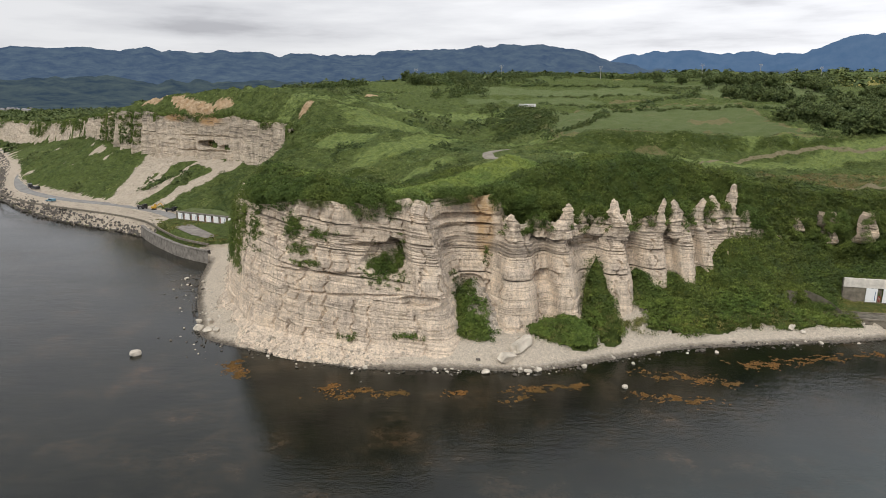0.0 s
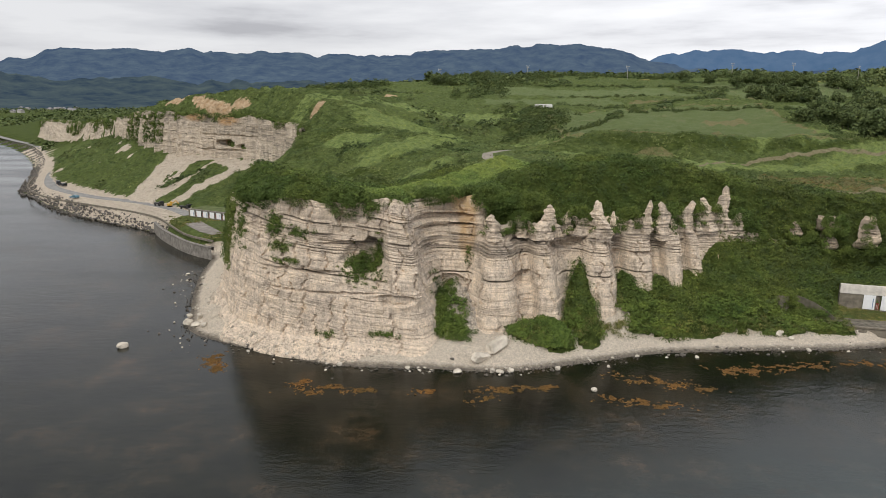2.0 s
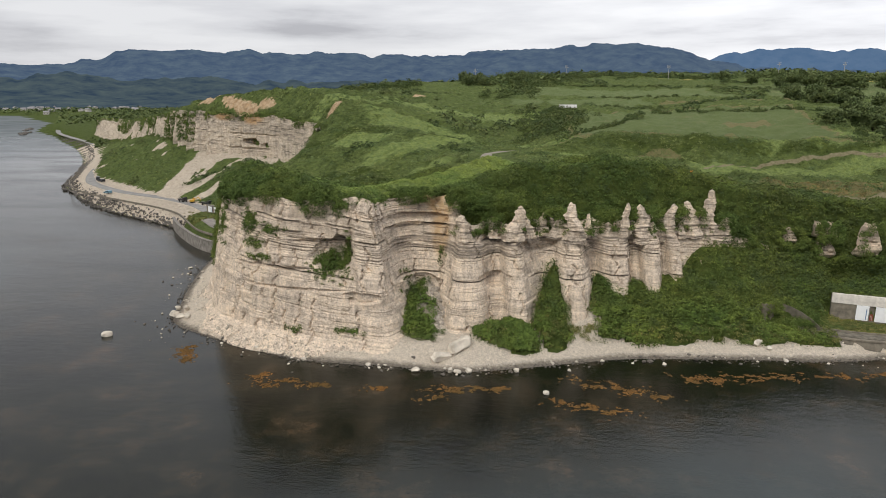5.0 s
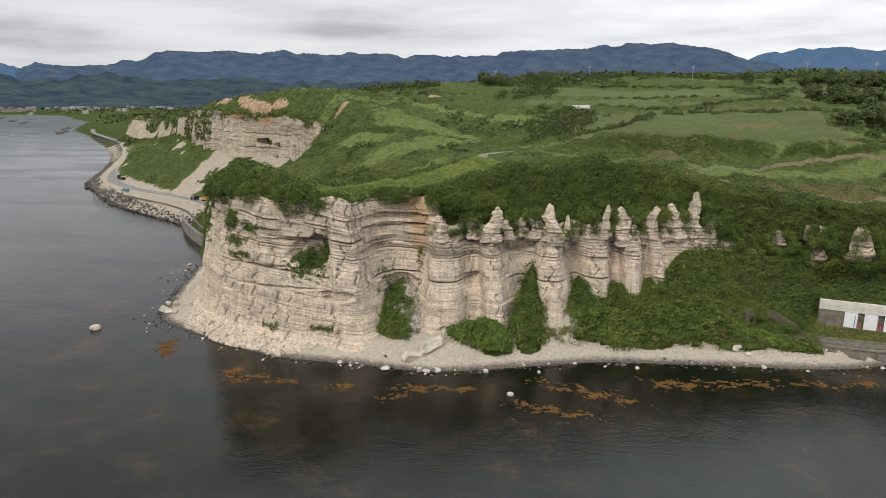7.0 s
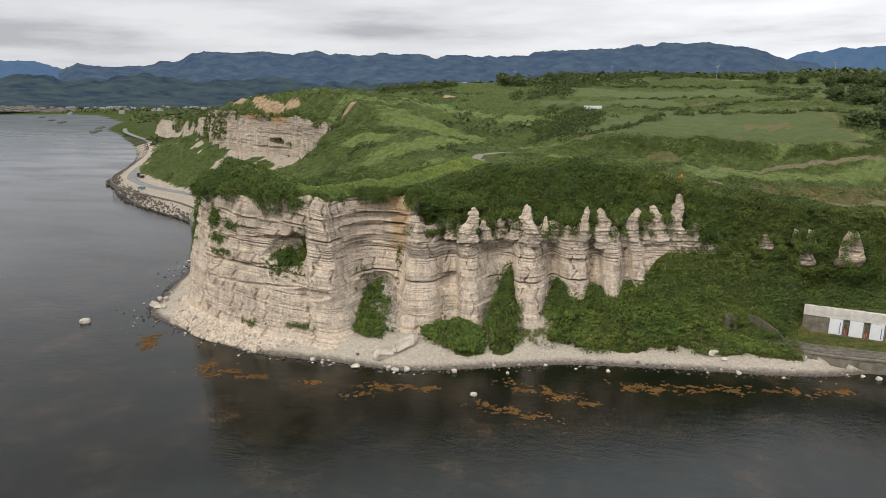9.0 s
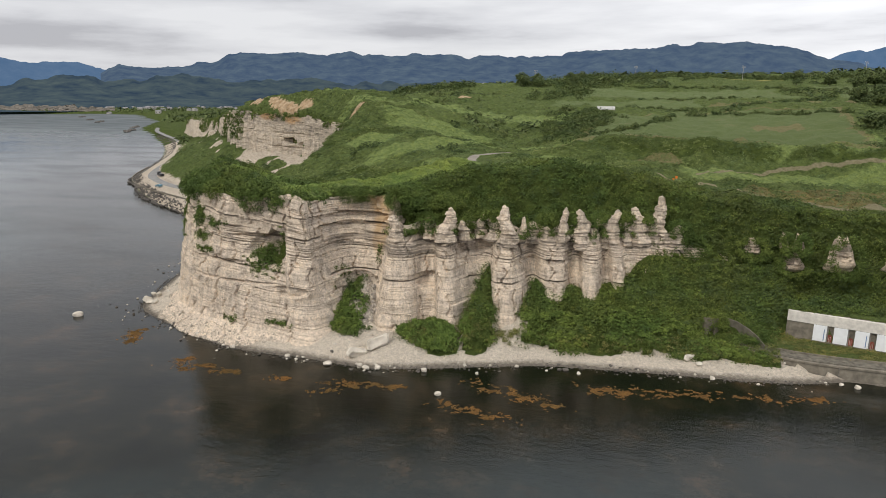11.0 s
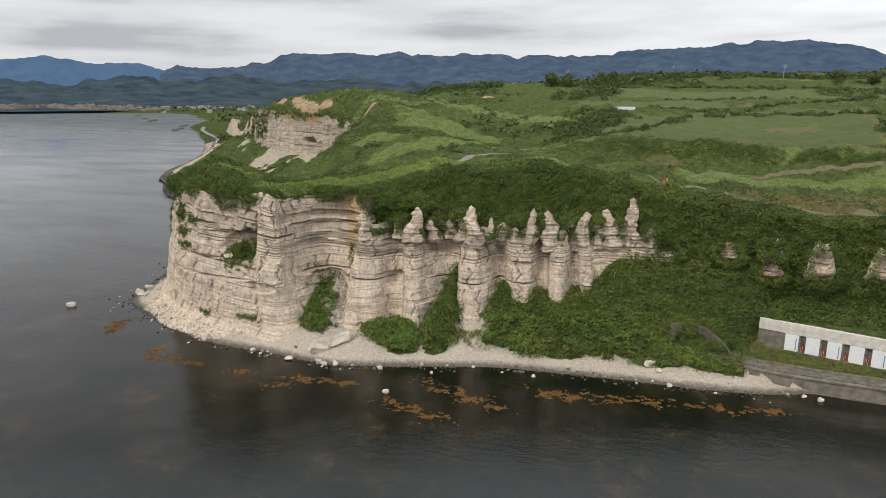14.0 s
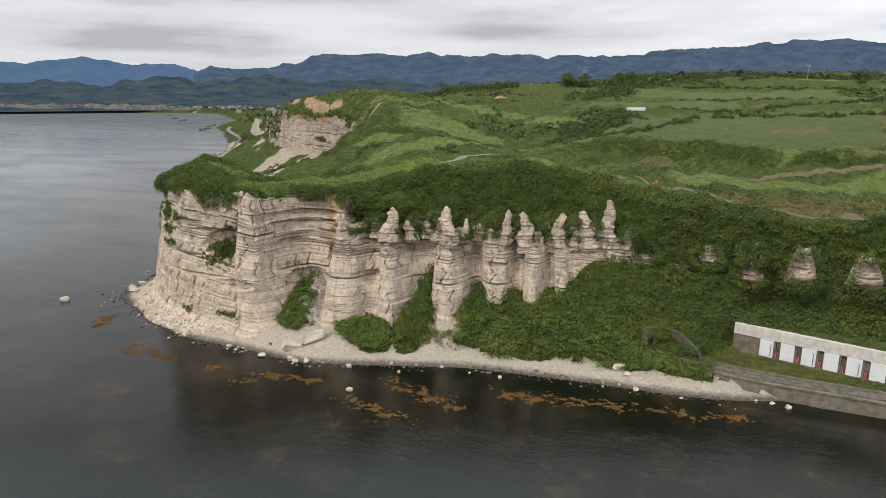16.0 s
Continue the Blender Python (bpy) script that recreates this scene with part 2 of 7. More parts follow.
def ground_material():
    """Grass, crops, pebbles and bare earth by the attributes of the ground's sheet, with broken edges."""
    k = Nodes("ground_cover", 0.95, 0.1)
    ragged = k.math("SUBTRACT", k.noise(0.9, 5, 0.7), 0.5)

    drift = k.math("SUBTRACT", k.noise(0.16, 5, 0.7), 0.5)

    def cover(name, spread=0.8, gain=6.0, wander=0.0):
        edge = k.math("ADD", k.attr(name), k.math("MULTIPLY", ragged, spread))
        if wander:
            edge = k.math("ADD", edge, k.math("MULTIPLY", drift, wander))
        return k.math("MULTIPLY", k.math("SUBTRACT", edge, 0.5 - 0.5 / gain), gain, True)

    big, mid, fine = k.noise(0.035, 4), k.noise(0.3, 5, 0.65), k.noise(2.2, 5, 0.7)
    # grass and crop greens hold extra blue that imitates distance haze
    grass = k.ramp(mid, (0.30, (0.068, 0.097, 0.030)), (0.50, (0.095, 0.130, 0.042)), (0.70, (0.128, 0.165, 0.060)))
    grass = k.mix(0.5, grass, k.ramp(fine, (0.3, (0.064, 0.090, 0.024)), (0.7, (0.136, 0.170, 0.052))))
    grass = k.mix(k.ramp(big, (0.45, 0.0), (0.7, 0.5)), grass, (0.12, 0.155, 0.045))
    shrub = k.ramp(mid, (0.30, (0.050, 0.070, 0.017)), (0.50, (0.068, 0.093, 0.023)), (0.70, (0.092, 0.120, 0.032)))
    grass = k.mix(cover("shrub", 0.9, 2.5, 1.6), grass, shrub)
    meadow = k.ramp(fine, (0.3, (0.155, 0.205, 0.064)), (0.7, (0.208, 0.262, 0.092)))
    c = k.mix(cover("meadow", 0.9, 2.2, 1.8), grass, meadow)
    c = k.mix(0.8, c, k.ramp(k.noise(0.55, 6, 0.75), (0.36, (0.50, 0.54, 0.50)), (0.50, (1.0, 1.0, 1.0)), (0.64, (1.30, 1.24, 1.1))), "MULTIPLY")
    crop = k.ramp(k.noise(0.12, 5, 0.6, (1, 3, 1)), (0.35, (0.120, 0.156, 0.060)), (0.55, (0.140, 0.177, 0.070)), (0.72, (0.176, 0.190, 0.090)))
    crop = k.mix(0.25, crop, k.ramp(k.noise(3.0, 3), (0.3, 0.6), (0.7, 1.0)), "MULTIPLY")
    c = k.mix(cover("crop", 0.25), c, crop)
    gold = k.ramp(k.noise(0.6, 4), (0.3, (0.24, 0.22, 0.06)), (0.7, (0.30, 0.27, 0.09)))
    c = k.mix(cover("gold", 0.3), c, gold)
    dry = k.ramp(k.noise(0.8, 5), (0.3, (0.16, 0.14, 0.065)), (0.7, (0.25, 0.21, 0.11)))
    c = k.mix(k.math("MULTIPLY", cover("dry", 1.6), 0.75), c, dry)
    gravel = k.ramp(k.noise(0.9, 5, 0.7), (0.3, (0.19, 0.17, 0.10)), (0.7, (0.30, 0.26, 0.165)))
    c = k.mix(cover("track", 0.3), c, gravel)
    bare = k.ramp(k.noise(0.7, 6, 0.7), (0.3, (0.44, 0.375, 0.295)), (0.7, (0.64, 0.555, 0.45)))
    c = k.mix(cover("bare"), c, bare)
    rust = k.ramp(k.noise(0.5, 5), (0.3, (0.40, 0.265, 0.145)), (0.7, (0.56, 0.43, 0.29)))
    c = k.mix(cover("rust", 2.0), c, rust)
    cell = k.n("ShaderNodeTexVoronoi", "Color", Vector=k.co, Scale=4.5)
    pebble = k.mix(0.4, k.ramp(k.noise(1.3, 6, 0.7), (0.3, (0.61, 0.53, 0.425)), (0.7, (0.82, 0.725, 0.60))), k.ramp(cell, (0.1, 0.35), (0.8, 1.0)), "MULTIPLY")
    wet = k.ramp(k.math("ADD", k.n("ShaderNodeSeparateXYZ", "Z", Vector=k.co), k.math("MULTIPLY", ragged, 0.7)), (0.12, 0.33), (0.55, 1.0))
    pebble = k.mix(1.0, pebble, wet, "MULTIPLY")
    c = k.mix(cover("sand", 0.5), c, pebble)
    clump = k.n("ShaderNodeTexVoronoi", "Distance", Vector=k.co, Scale=0.9)
    tufts = k.math("MULTIPLY", k.math("SUBTRACT", 1.0, k.n("ShaderNodeTexVoronoi", "Distance", Vector=k.co, Scale=0.30, Randomness=1.0)), k.math("SUBTRACT", 1.0, k.math("MAXIMUM", k.attr("crop"), k.attr("sand"), True)))
    leafy = k.math("MULTIPLY", k.math("SUBTRACT", 1.0, clump), k.math("SUBTRACT", 1.0, k.math("MAXIMUM", k.attr("crop"), k.attr("sand"), True)))
    k.bump(k.math("ADD", k.math("ADD", k.math("MULTIPLY", mid, 0.6), fine), k.math("ADD", k.math("MULTIPLY", leafy, 0.8), k.math("MULTIPLY", tufts, 2.4))), 1.0, 1.0)
    return k.done(c)


GROUND = ground_material()


def leaf_material(name, *stops):
    k = Nodes(name, 0.75, 0.15)
    isle = k.t.nodes.new("ShaderNodeNewGeometry").outputs["Random Per Island"]
    middle = stops[len(stops) // 2][1]
    c = k.ramp(isle, *[(at, tuple(m + 1.1 * (v - m) for v, m in zip(col, middle))) for at, col in stops])
    c = k.mix(0.6, c, k.ramp(k.noise(0.45, 5, 0.65), (0.36, (0.58, 0.64, 0.56)), (0.5, (1.04, 1.04, 0.96)), (0.66, (1.50, 1.40, 1.1))), "MULTIPLY")
    c = k.mix(0.7, c, k.ramp(k.noise(0.07, 3), (0.38, (0.75, 0.85, 0.8)), (0.62, (1.25, 1.12, 0.95))), "MULTIPLY")
    return k.done(c)


BUSH_LEAF = leaf_material("bush_leaves", (0.0, (0.056, 0.083, 0.020)), (0.5, (0.083, 0.118, 0.030)), (1.0, (0.118, 0.156, 0.043)))
# GRASS_LEAF and UPLAND_LEAF: blue raised in the colour for distance haze
GRASS_LEAF = leaf_material("grass_blades", (0.0, (0.102, 0.138, 0.053)), (0.5, (0.141, 0.182, 0.073)), (1.0, (0.188, 0.226, 0.098)))
TREE_LEAF = leaf_material("tree_leaves", (0.0, (0.058, 0.080, 0.032)), (0.5, (0.080, 0.107, 0.043)), (1.0, (0.110, 0.140, 0.058)))
UPLAND_LEAF = leaf_material("bracken", (0.0, (0.060, 0.087, 0.030)), (0.5, (0.082, 0.114, 0.040)), (1.0, (0.110, 0.145, 0.054)))
UNDER_LEAF = leaf_material("undergrowth", (0.0, (0.060, 0.078, 0.017)), (0.5, (0.080, 0.102, 0.024)), (1.0, (0.112, 0.134, 0.034)))
MEADOW_LEAF = leaf_material("meadow_grass", (0.0, (0.132, 0.182, 0.052)), (0.5, (0.176, 0.232, 0.072)), (1.0, (0.226, 0.280, 0.100)))
YOUNG_LEAF = leaf_material("young_leaves", (0.0, (0.072, 0.108, 0.024)), (0.5, (0.096, 0.138, 0.032)), (1.0, (0.128, 0.172, 0.044)))
SPUR_GRASS = leaf_material("spur_grass", (0.0, (0.148, 0.208, 0.058)), (0.5, (0.192, 0.260, 0.076)), (1.0, (0.238, 0.304, 0.098)))
VINE_LEAF = leaf_material("dark_vine_leaves", (0.0, (0.044, 0.065, 0.022)), (0.5, (0.062, 0.087, 0.030)), (1.0, (0.087, 0.116, 0.040)))
DRY_LEAF = leaf_material("seeding_weeds", (0.0, (0.085, 0.105, 0.030)), (0.5, (0.140, 0.150, 0.050)), (1.0, (0.220, 0.200, 0.085)))


def water_material():
    k = Nodes("sea_water", 0.10, 0.5)
    k.b.inputs["IOR"].default_value = 1.33
    shore = k.attr("shoal_and_mirror")
    bed = k.noise(0.07, 7, 0.72)
    weed = k.noise(0.30, 7, 0.78)
    deep = k.ramp(k.noise(0.025, 5, 0.6), (0.35, (0.026, 0.038, 0.041)), (0.52, (0.036, 0.053, 0.056)), (0.66, (0.048, 0.070, 0.074)), (0.78, (0.060, 0.098, 0.098)))
    shoal_and_mirror = k.ramp(bed, (0.36, (0.003, 0.004, 0.003)), (0.50, (0.009, 0.010, 0.006)), (0.60, (0.024, 0.019, 0.011)), (0.72, (0.066, 0.041, 0.022)))
    shoal_and_mirror = k.mix(k.ramp(weed, (0.48, 0.0), (0.62, 0.8)), shoal_and_mirror, (0.005, 0.007, 0.004))
    deep = k.mix(k.ramp(k.noise(0.16, 5, 0.7), (0.60, 0.0), (0.74, 0.55)), deep, (0.075, 0.120, 0.118))
    deep = k.mix(k.ramp(k.noise(0.11, 6, 0.72, (1, 1.6, 1)), (0.54, 0.0), (0.70, 0.6)), deep, (0.062, 0.044, 0.034))
    c = k.mix(shore, deep, shoal_and_mirror)
    swell = k.noise(0.035, 4, 0.55, (1.0, 2.2, 1))
    chop = k.noise(0.33, 5, 0.65, (1.0, 2.0, 1))
    fine = k.noise(1.3, 4, 0.6, (1.0, 1.8, 1))
    ripple = k.math("ADD", k.math("ADD", k.math("MULTIPLY", swell, 1.4), chop), k.math("MULTIPLY", fine, 0.35))
    k.bump(ripple, k.math("MULTIPLY", k.math("SUBTRACT", 1.0, k.attr("lee")), 0.115), 0.5)
    calm = k.noise(0.012, 4, 0.6, (1.0, 2.5, 1))
    wide = k.math("MULTIPLY", k.math("SUBTRACT", k.attr("lee"), 0.7, True), 1.1)
    k.put(k.b.inputs["Roughness"], k.math("ADD", k.ramp(calm, (0.4, 0.08), (0.62, 0.19)), wide))
    return k.done(c)


WATER = water_material()


# emission imitates the blue haze of distance in front of the slopes
def mountain_material(name, base_lo, base_hi, haze_glow):
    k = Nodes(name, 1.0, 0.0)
    k.put(k.b.inputs["Emission Color"], (*haze_glow, 1))
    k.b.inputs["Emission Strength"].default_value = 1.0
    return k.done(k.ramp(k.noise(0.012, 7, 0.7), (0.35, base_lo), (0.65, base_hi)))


# the last colour of each is its distance haze, emitted by the surface
RANGE_NEAR = mountain_material("hazy_wooded_range", (0.008, 0.014, 0.014), (0.044, 0.058, 0.048), (0.044, 0.070, 0.136))
RANGE_FAR = mountain_material("hazy_far_range", (0.012, 0.022, 0.026), (0.034, 0.046, 0.050), (0.064, 0.118, 0.225))
PLAIN_FAR = mountain_material("hazy_valley_floor", (0.006, 0.012, 0.009), (0.046, 0.058, 0.036), (0.025, 0.040, 0.076))

# ---- the lie of the land ----
# the brow of the coast: x, y, height of the rock's top, height to which the slope below it reaches
BAY_FAR = [(-2700, 1240, 22, 8), (-1830, 1300, 24, 8), (-1700, 1425, 24, 8), (-1490, 1475, 22, 8), (-1370, 1550, 14, 6), (-1190, 1510, 8, 5), (-1010, 1370, 8, 5),
           (-840, 1190, 10, 6), (-690, 970, 14, 7), (-560, 800, 22, 8)]
BAY_NEAR = [(-470, 700, 26, 9), (-400, 622, 28, 10), (-340, 560, 30, 14), (-290, 502, 34, 20), (-240, 440, 38, 26), (-205, 396, 42, 27), (-175, 364, 44, 24),
            (-150, 347, 44, 22), (-129, 341, 44, 22), (-112, 331, 44, 22), (-97, 318, 43, 21), (-84, 306, 42, 21), (-72, 295, 41, 22), (-67, 286, 40, 24), (-66, 276, 35, 34),
            (-68, 264, 27, 26.5), (-73, 252, 16, 15.5)]
HEAD_WEST = [(-72, 236, 22, -3), (-68, 215, 26, -3), (-63, 196, 27, -3), (-58, 178, 28, -3), (-52, 160, 29, -3), (-45, 147.5, 30, -3), (-37, 139.6, 31.5, -3),
             (-29, 135.2, 33, -3), (-22, 133, 32.5, -3), (-15, 133.2, 32, -3), (-8, 133.6, 33, -3), (-4, 133.4, 33, -3), (-1.2, 134.6, 32, -3), (0.2, 139, 31, -3), (1.2, 144, 31, -3),
             (3.5, 147.8, 31, -3), (8, 148.2, 31.5, -3), (11.2, 147.6, 31, -3), (12.8, 145, 26.5, -3), (14.4, 141.4, 25.6, -3), (16.8, 141, 25.4, -3), (19.8, 142.2, 25.2, -3)]
HEAD_EAST = [(21.5, 146, 25.4, -3), (24, 147, 25.2, -3), (25.8, 144.2, 24.8, -3), (28.6, 143.6, 24.8, -3), (30.2, 147.5, 25, -3), (33, 151.6, 25.2, -3), (36, 152, 25, -3),
             (37.4, 150, 24.8, -3), (39, 147.4, 24.6, -3), (42.0, 147.2, 24.6, -3), (43.6, 149.8, 24.5, 8), (45, 154.8, 24, 13), (46.4, 155.2, 24, 13), (47.8, 153.4, 24, 12), (50, 151.8, 24.5, 11.5),
             (53.4, 153.0, 24, 12), (54.8, 157.6, 24, 13), (56.4, 157.4, 24, 13), (57.8, 154.2, 24.5, 12), (60.5, 153.8, 24.5, 12), (62, 158.6, 24.5, 14)]
HEAD_END = [(63, 158.6, 24.5, 14), (64.2, 156.2, 25, 13.5), (66, 156.6, 25, 14), (67.2, 160, 25.5, 16), (70, 160.6, 25, 18), (72.5, 161.4, 25, 18.5)]
# pinnacles on the rock's top: x, y, foot, top, half breadth at the foot, taper
PINNACLES = [(16.2, 142.6, 23.2, 28.6, 2.1, 0.35), (27.2, 145.0, 23.2, 30.6, 2.15, 0.60), (30.6, 149.2, 22.6, 27.0, 1.6, 0.6), (33.2, 153.3, 23.0, 28.0, 1.7, 0.65), (41.2, 148.8, 22.4, 31.0, 2.4, 0.72),
             (43.6, 151.0, 22.6, 28.2, 1.0, 0.6), (46.7, 156.3, 22.0, 26.2, 2.4, 0.7), (52.4, 153.8, 22.2, 30.4, 1.6, 0.80), (57.4, 155.6, 21.4, 29.8, 2.1, 0.85), (63.2, 159.0, 21.2, 29.6, 2.0, 0.70),
             (69.9, 162.2, 21.8, 29.8, 2.2, 0.70), (73.0, 163.6, 21.4, 32.8, 1.9, 0.20), (75.0, 164.0, 21.0, 28.0, 2.0, 0.5), (77.2, 164.8, 20.8, 25.8, 2.2, 0.6), (23.0, 147.6, 23.2, 26.8, 1.8, 0.4),
             (36.8, 151.6, 22.8, 26.6, 1.9, 0.4), (60.2, 157.0, 21.6, 25.4, 1.5, 0.5), (66.4, 160.4, 21.6, 25.6, 1.6, 0.5), (49.6, 154.6, 22.0, 25.6, 1.5, 0.5)]
RIGHT = [(75, 162.4, 23.5, 18.5), (78, 164, 21.6, 18.5), (83, 166.6, 20.6, 18), (90, 168.6, 18.2, 17), (103, 173, 18, 18), (113, 174, 18, 18), (125, 174, 17, 17), (150, 172, 16, 16),
         (220, 166, 16, 16), (400, 150, 16, 16), (900, 110, 16, 16), (2700, 0, 16, 16)]
BROW = np.vstack([spline(BAY_FAR + BAY_NEAR[:1], 60)[:-1], spline(BAY_NEAR + HEAD_WEST[:1], 5)[:-1], spline(HEAD_WEST + HEAD_EAST + HEAD_END + RIGHT[:3], 1.0)[:-1], spline(RIGHT[2:], 8)])
SHORE_FAR = [(-2700, 1180), (-1821, 1257), (-1709, 1386), (-1490, 1437), (-1377, 1499), (-1190, 1455), (-1040, 1300), (-867, 1130), (-697, 890), (-568, 764), (-525, 712),
             (-441, 626), (-365, 533), (-307, 450), (-248, 354), (-225, 333), (-195, 301), (-157, 275), (-117, 250), (-102, 231), (-88, 216)]
SHORE_NEAR = [(-78, 208), (-73, 187), (-67, 169), (-62, 156), (-56, 142), (-45, 135), (-35, 131), (-27, 127.3), (-17, 124), (-7, 123.2), (2, 123.4), (11, 122.6), (18, 122.6),
              (27, 125), (35, 128), (43, 131), (52, 134), (66, 136), (80, 137.5), (93, 138.5), (103, 140.6), (111, 143.9), (127, 143.9), (150, 142.7), (220, 135), (400, 118),
              (900, 80), (2700, -40)]
BROW_FAR = BROW[np.r_[0:len(BROW):6, len(BROW) - 1]]
SHORE = np.vstack([spline(SHORE_FAR + SHORE_NEAR[:1], 12)[:-1], spline(SHORE_NEAR[:22], 1.5)[:-1], spline(SHORE_NEAR[21:], 15)])

SHORE_LOOSE = SHORE[np.r_[0:len(SHORE):5, len(SHORE) - 1]]

# swells and hollows of the upland: x, y, breadth, height
SWELLS = [(-28, 146, 14, 1.9), (-8, 154, 12, -0.2), (12, 150, 9, 0.9), (28, 160, 9, 3.7), (46, 168, 13, 4.2), (60, 176, 12, 3.0), (78, 178, 15, 0.9), (105, 178, 16, -1.8),
          (-48, 168, 16, 3.8), (-50, 215, 22, -10), (-20, 203, 22, -6.0), (8, 190, 16, 4.2), (20, 225, 22, 2.8), (-20, 250, 22, 6.9), (-35, 225, 12, 2.0), (-62, 268, 14, -4.1),
          (-25, 142, 7, 3.1), (40, 200, 14, 3.5), (-42, 160, 9, 1.1), (14, 300, 16, -3.0), (-44, 164, 8, 3.2), (-22, 226, 9, -3.0), (-38, 246, 7, -2.5)]
HILLS = [(-60, 290, 22, 10), (-95, 315, 22, 2.9), (-120, 345, 28, 18), (-60, 335, 30, 14), (-10, 330, 40, 3.1), (30, 390, 45, 3.5), (85, 235, 22, 2.0), (110, 300, 50, -1.1),
         (160, 380, 50, 8.2), (75, 205, 18, -0.6), (125, 210, 24, -2.2), (-250, 520, 110, 13), (-60, 560, 110, 1.0), (-380, 700, 140, -7.2), (140, 540, 110, 3.0), (300, 300, 100, 2.2),
         (218, 300, 32, -11), (119, 181, 9, -2.0), (-172, 372, 30, 11), (-70, 640, 60, -7), (-130, 570, 60, 9), (-30, 770, 70, -7), (-30, 425, 40, 5)]
# fans of fallen rock against the main face: x, y, top, fall per metre
FANS = [(6.9, 145.8, 13.0, 0.80, 1.25), (36.6, 150.5, 16.5, 0.82, 2.9), (43.0, 144.0, 7.0, 0.7, 1.4), (25.5, 136.0, 5.4, 0.6, 0.55)]


WALL_LINE = spline([(84, 152), (88, 150.6), (93, 149), (98, 147), (104, 145.4), (112, 144.7), (127, 144.2), (160, 142.6), (230, 136), (400, 119)], 2.0)


TRACKS = [spline([(68, 216), (76.5, 210.4), (82.3, 205.4), (91, 202.0), (98, 196), (104, 192.6), (111, 190.2), (120, 188.5), (129, 186.6), (150, 183)], 1.5),
          spline([(86, 221), (98, 231), (111, 237), (135, 238.5), (158, 238), (195, 240)], 2.0),
          spline([(24.5, 238), (20.5, 234.5), (16.6, 229), (15.4, 221), (16.6, 211), (19.5, 202), (23, 194)], 1.0)]
# grassy crest that climbs inland from the head
SPUR = spline([(-6, 147), (0, 158), (9, 169), (16, 177), (19, 185)], 3.0)


def upland(x, y):
    h = 31 + 45 * step(230, 800, y) * step(-240, -20, x) - 22 * step(380, 700, y) * (1 - step(-340, -60, x))
    h = h + 8 * step(236, 249, y + 0.08 * (x - 90)) * step(20, 60, x) * (1 - step(300, 420, y))
    for a, b, r, top in SWELLS + HILLS:
        h = h + top * np.exp(-((x - a) ** 2 + (y - b) ** 2) / (2 * r * r))
    near_spur = (x > -40) & (x < 60) & (y > 130) & (y < 225)
    if np.any(near_spur):
        d, _ = near(SPUR, x[near_spur], y[near_spur])
        h[near_spur] += 2.4 * np.exp(-(d / 5.5) ** 2)
    far = step(260, 600, y)
    h = h + far * 9 * step(-260, -60, x) * fbm(x / 90, y / 90, octaves=3, seed=3) + (3.2 * fbm(x / 30, y / 24, octaves=3, seed=5) + 1.6 * (0.35 - np.abs(fbm(x / 17, y / 14, octaves=2, seed=6)) * 2)) * step(175, 225, y) * (1 - 0.8 * step(0.6, 1.1, 2.2 - np.maximum(np.abs(x - 98) / 50, np.abs(y - 303) / 51) * 1.4))
    return np.maximum(h, 5.0)


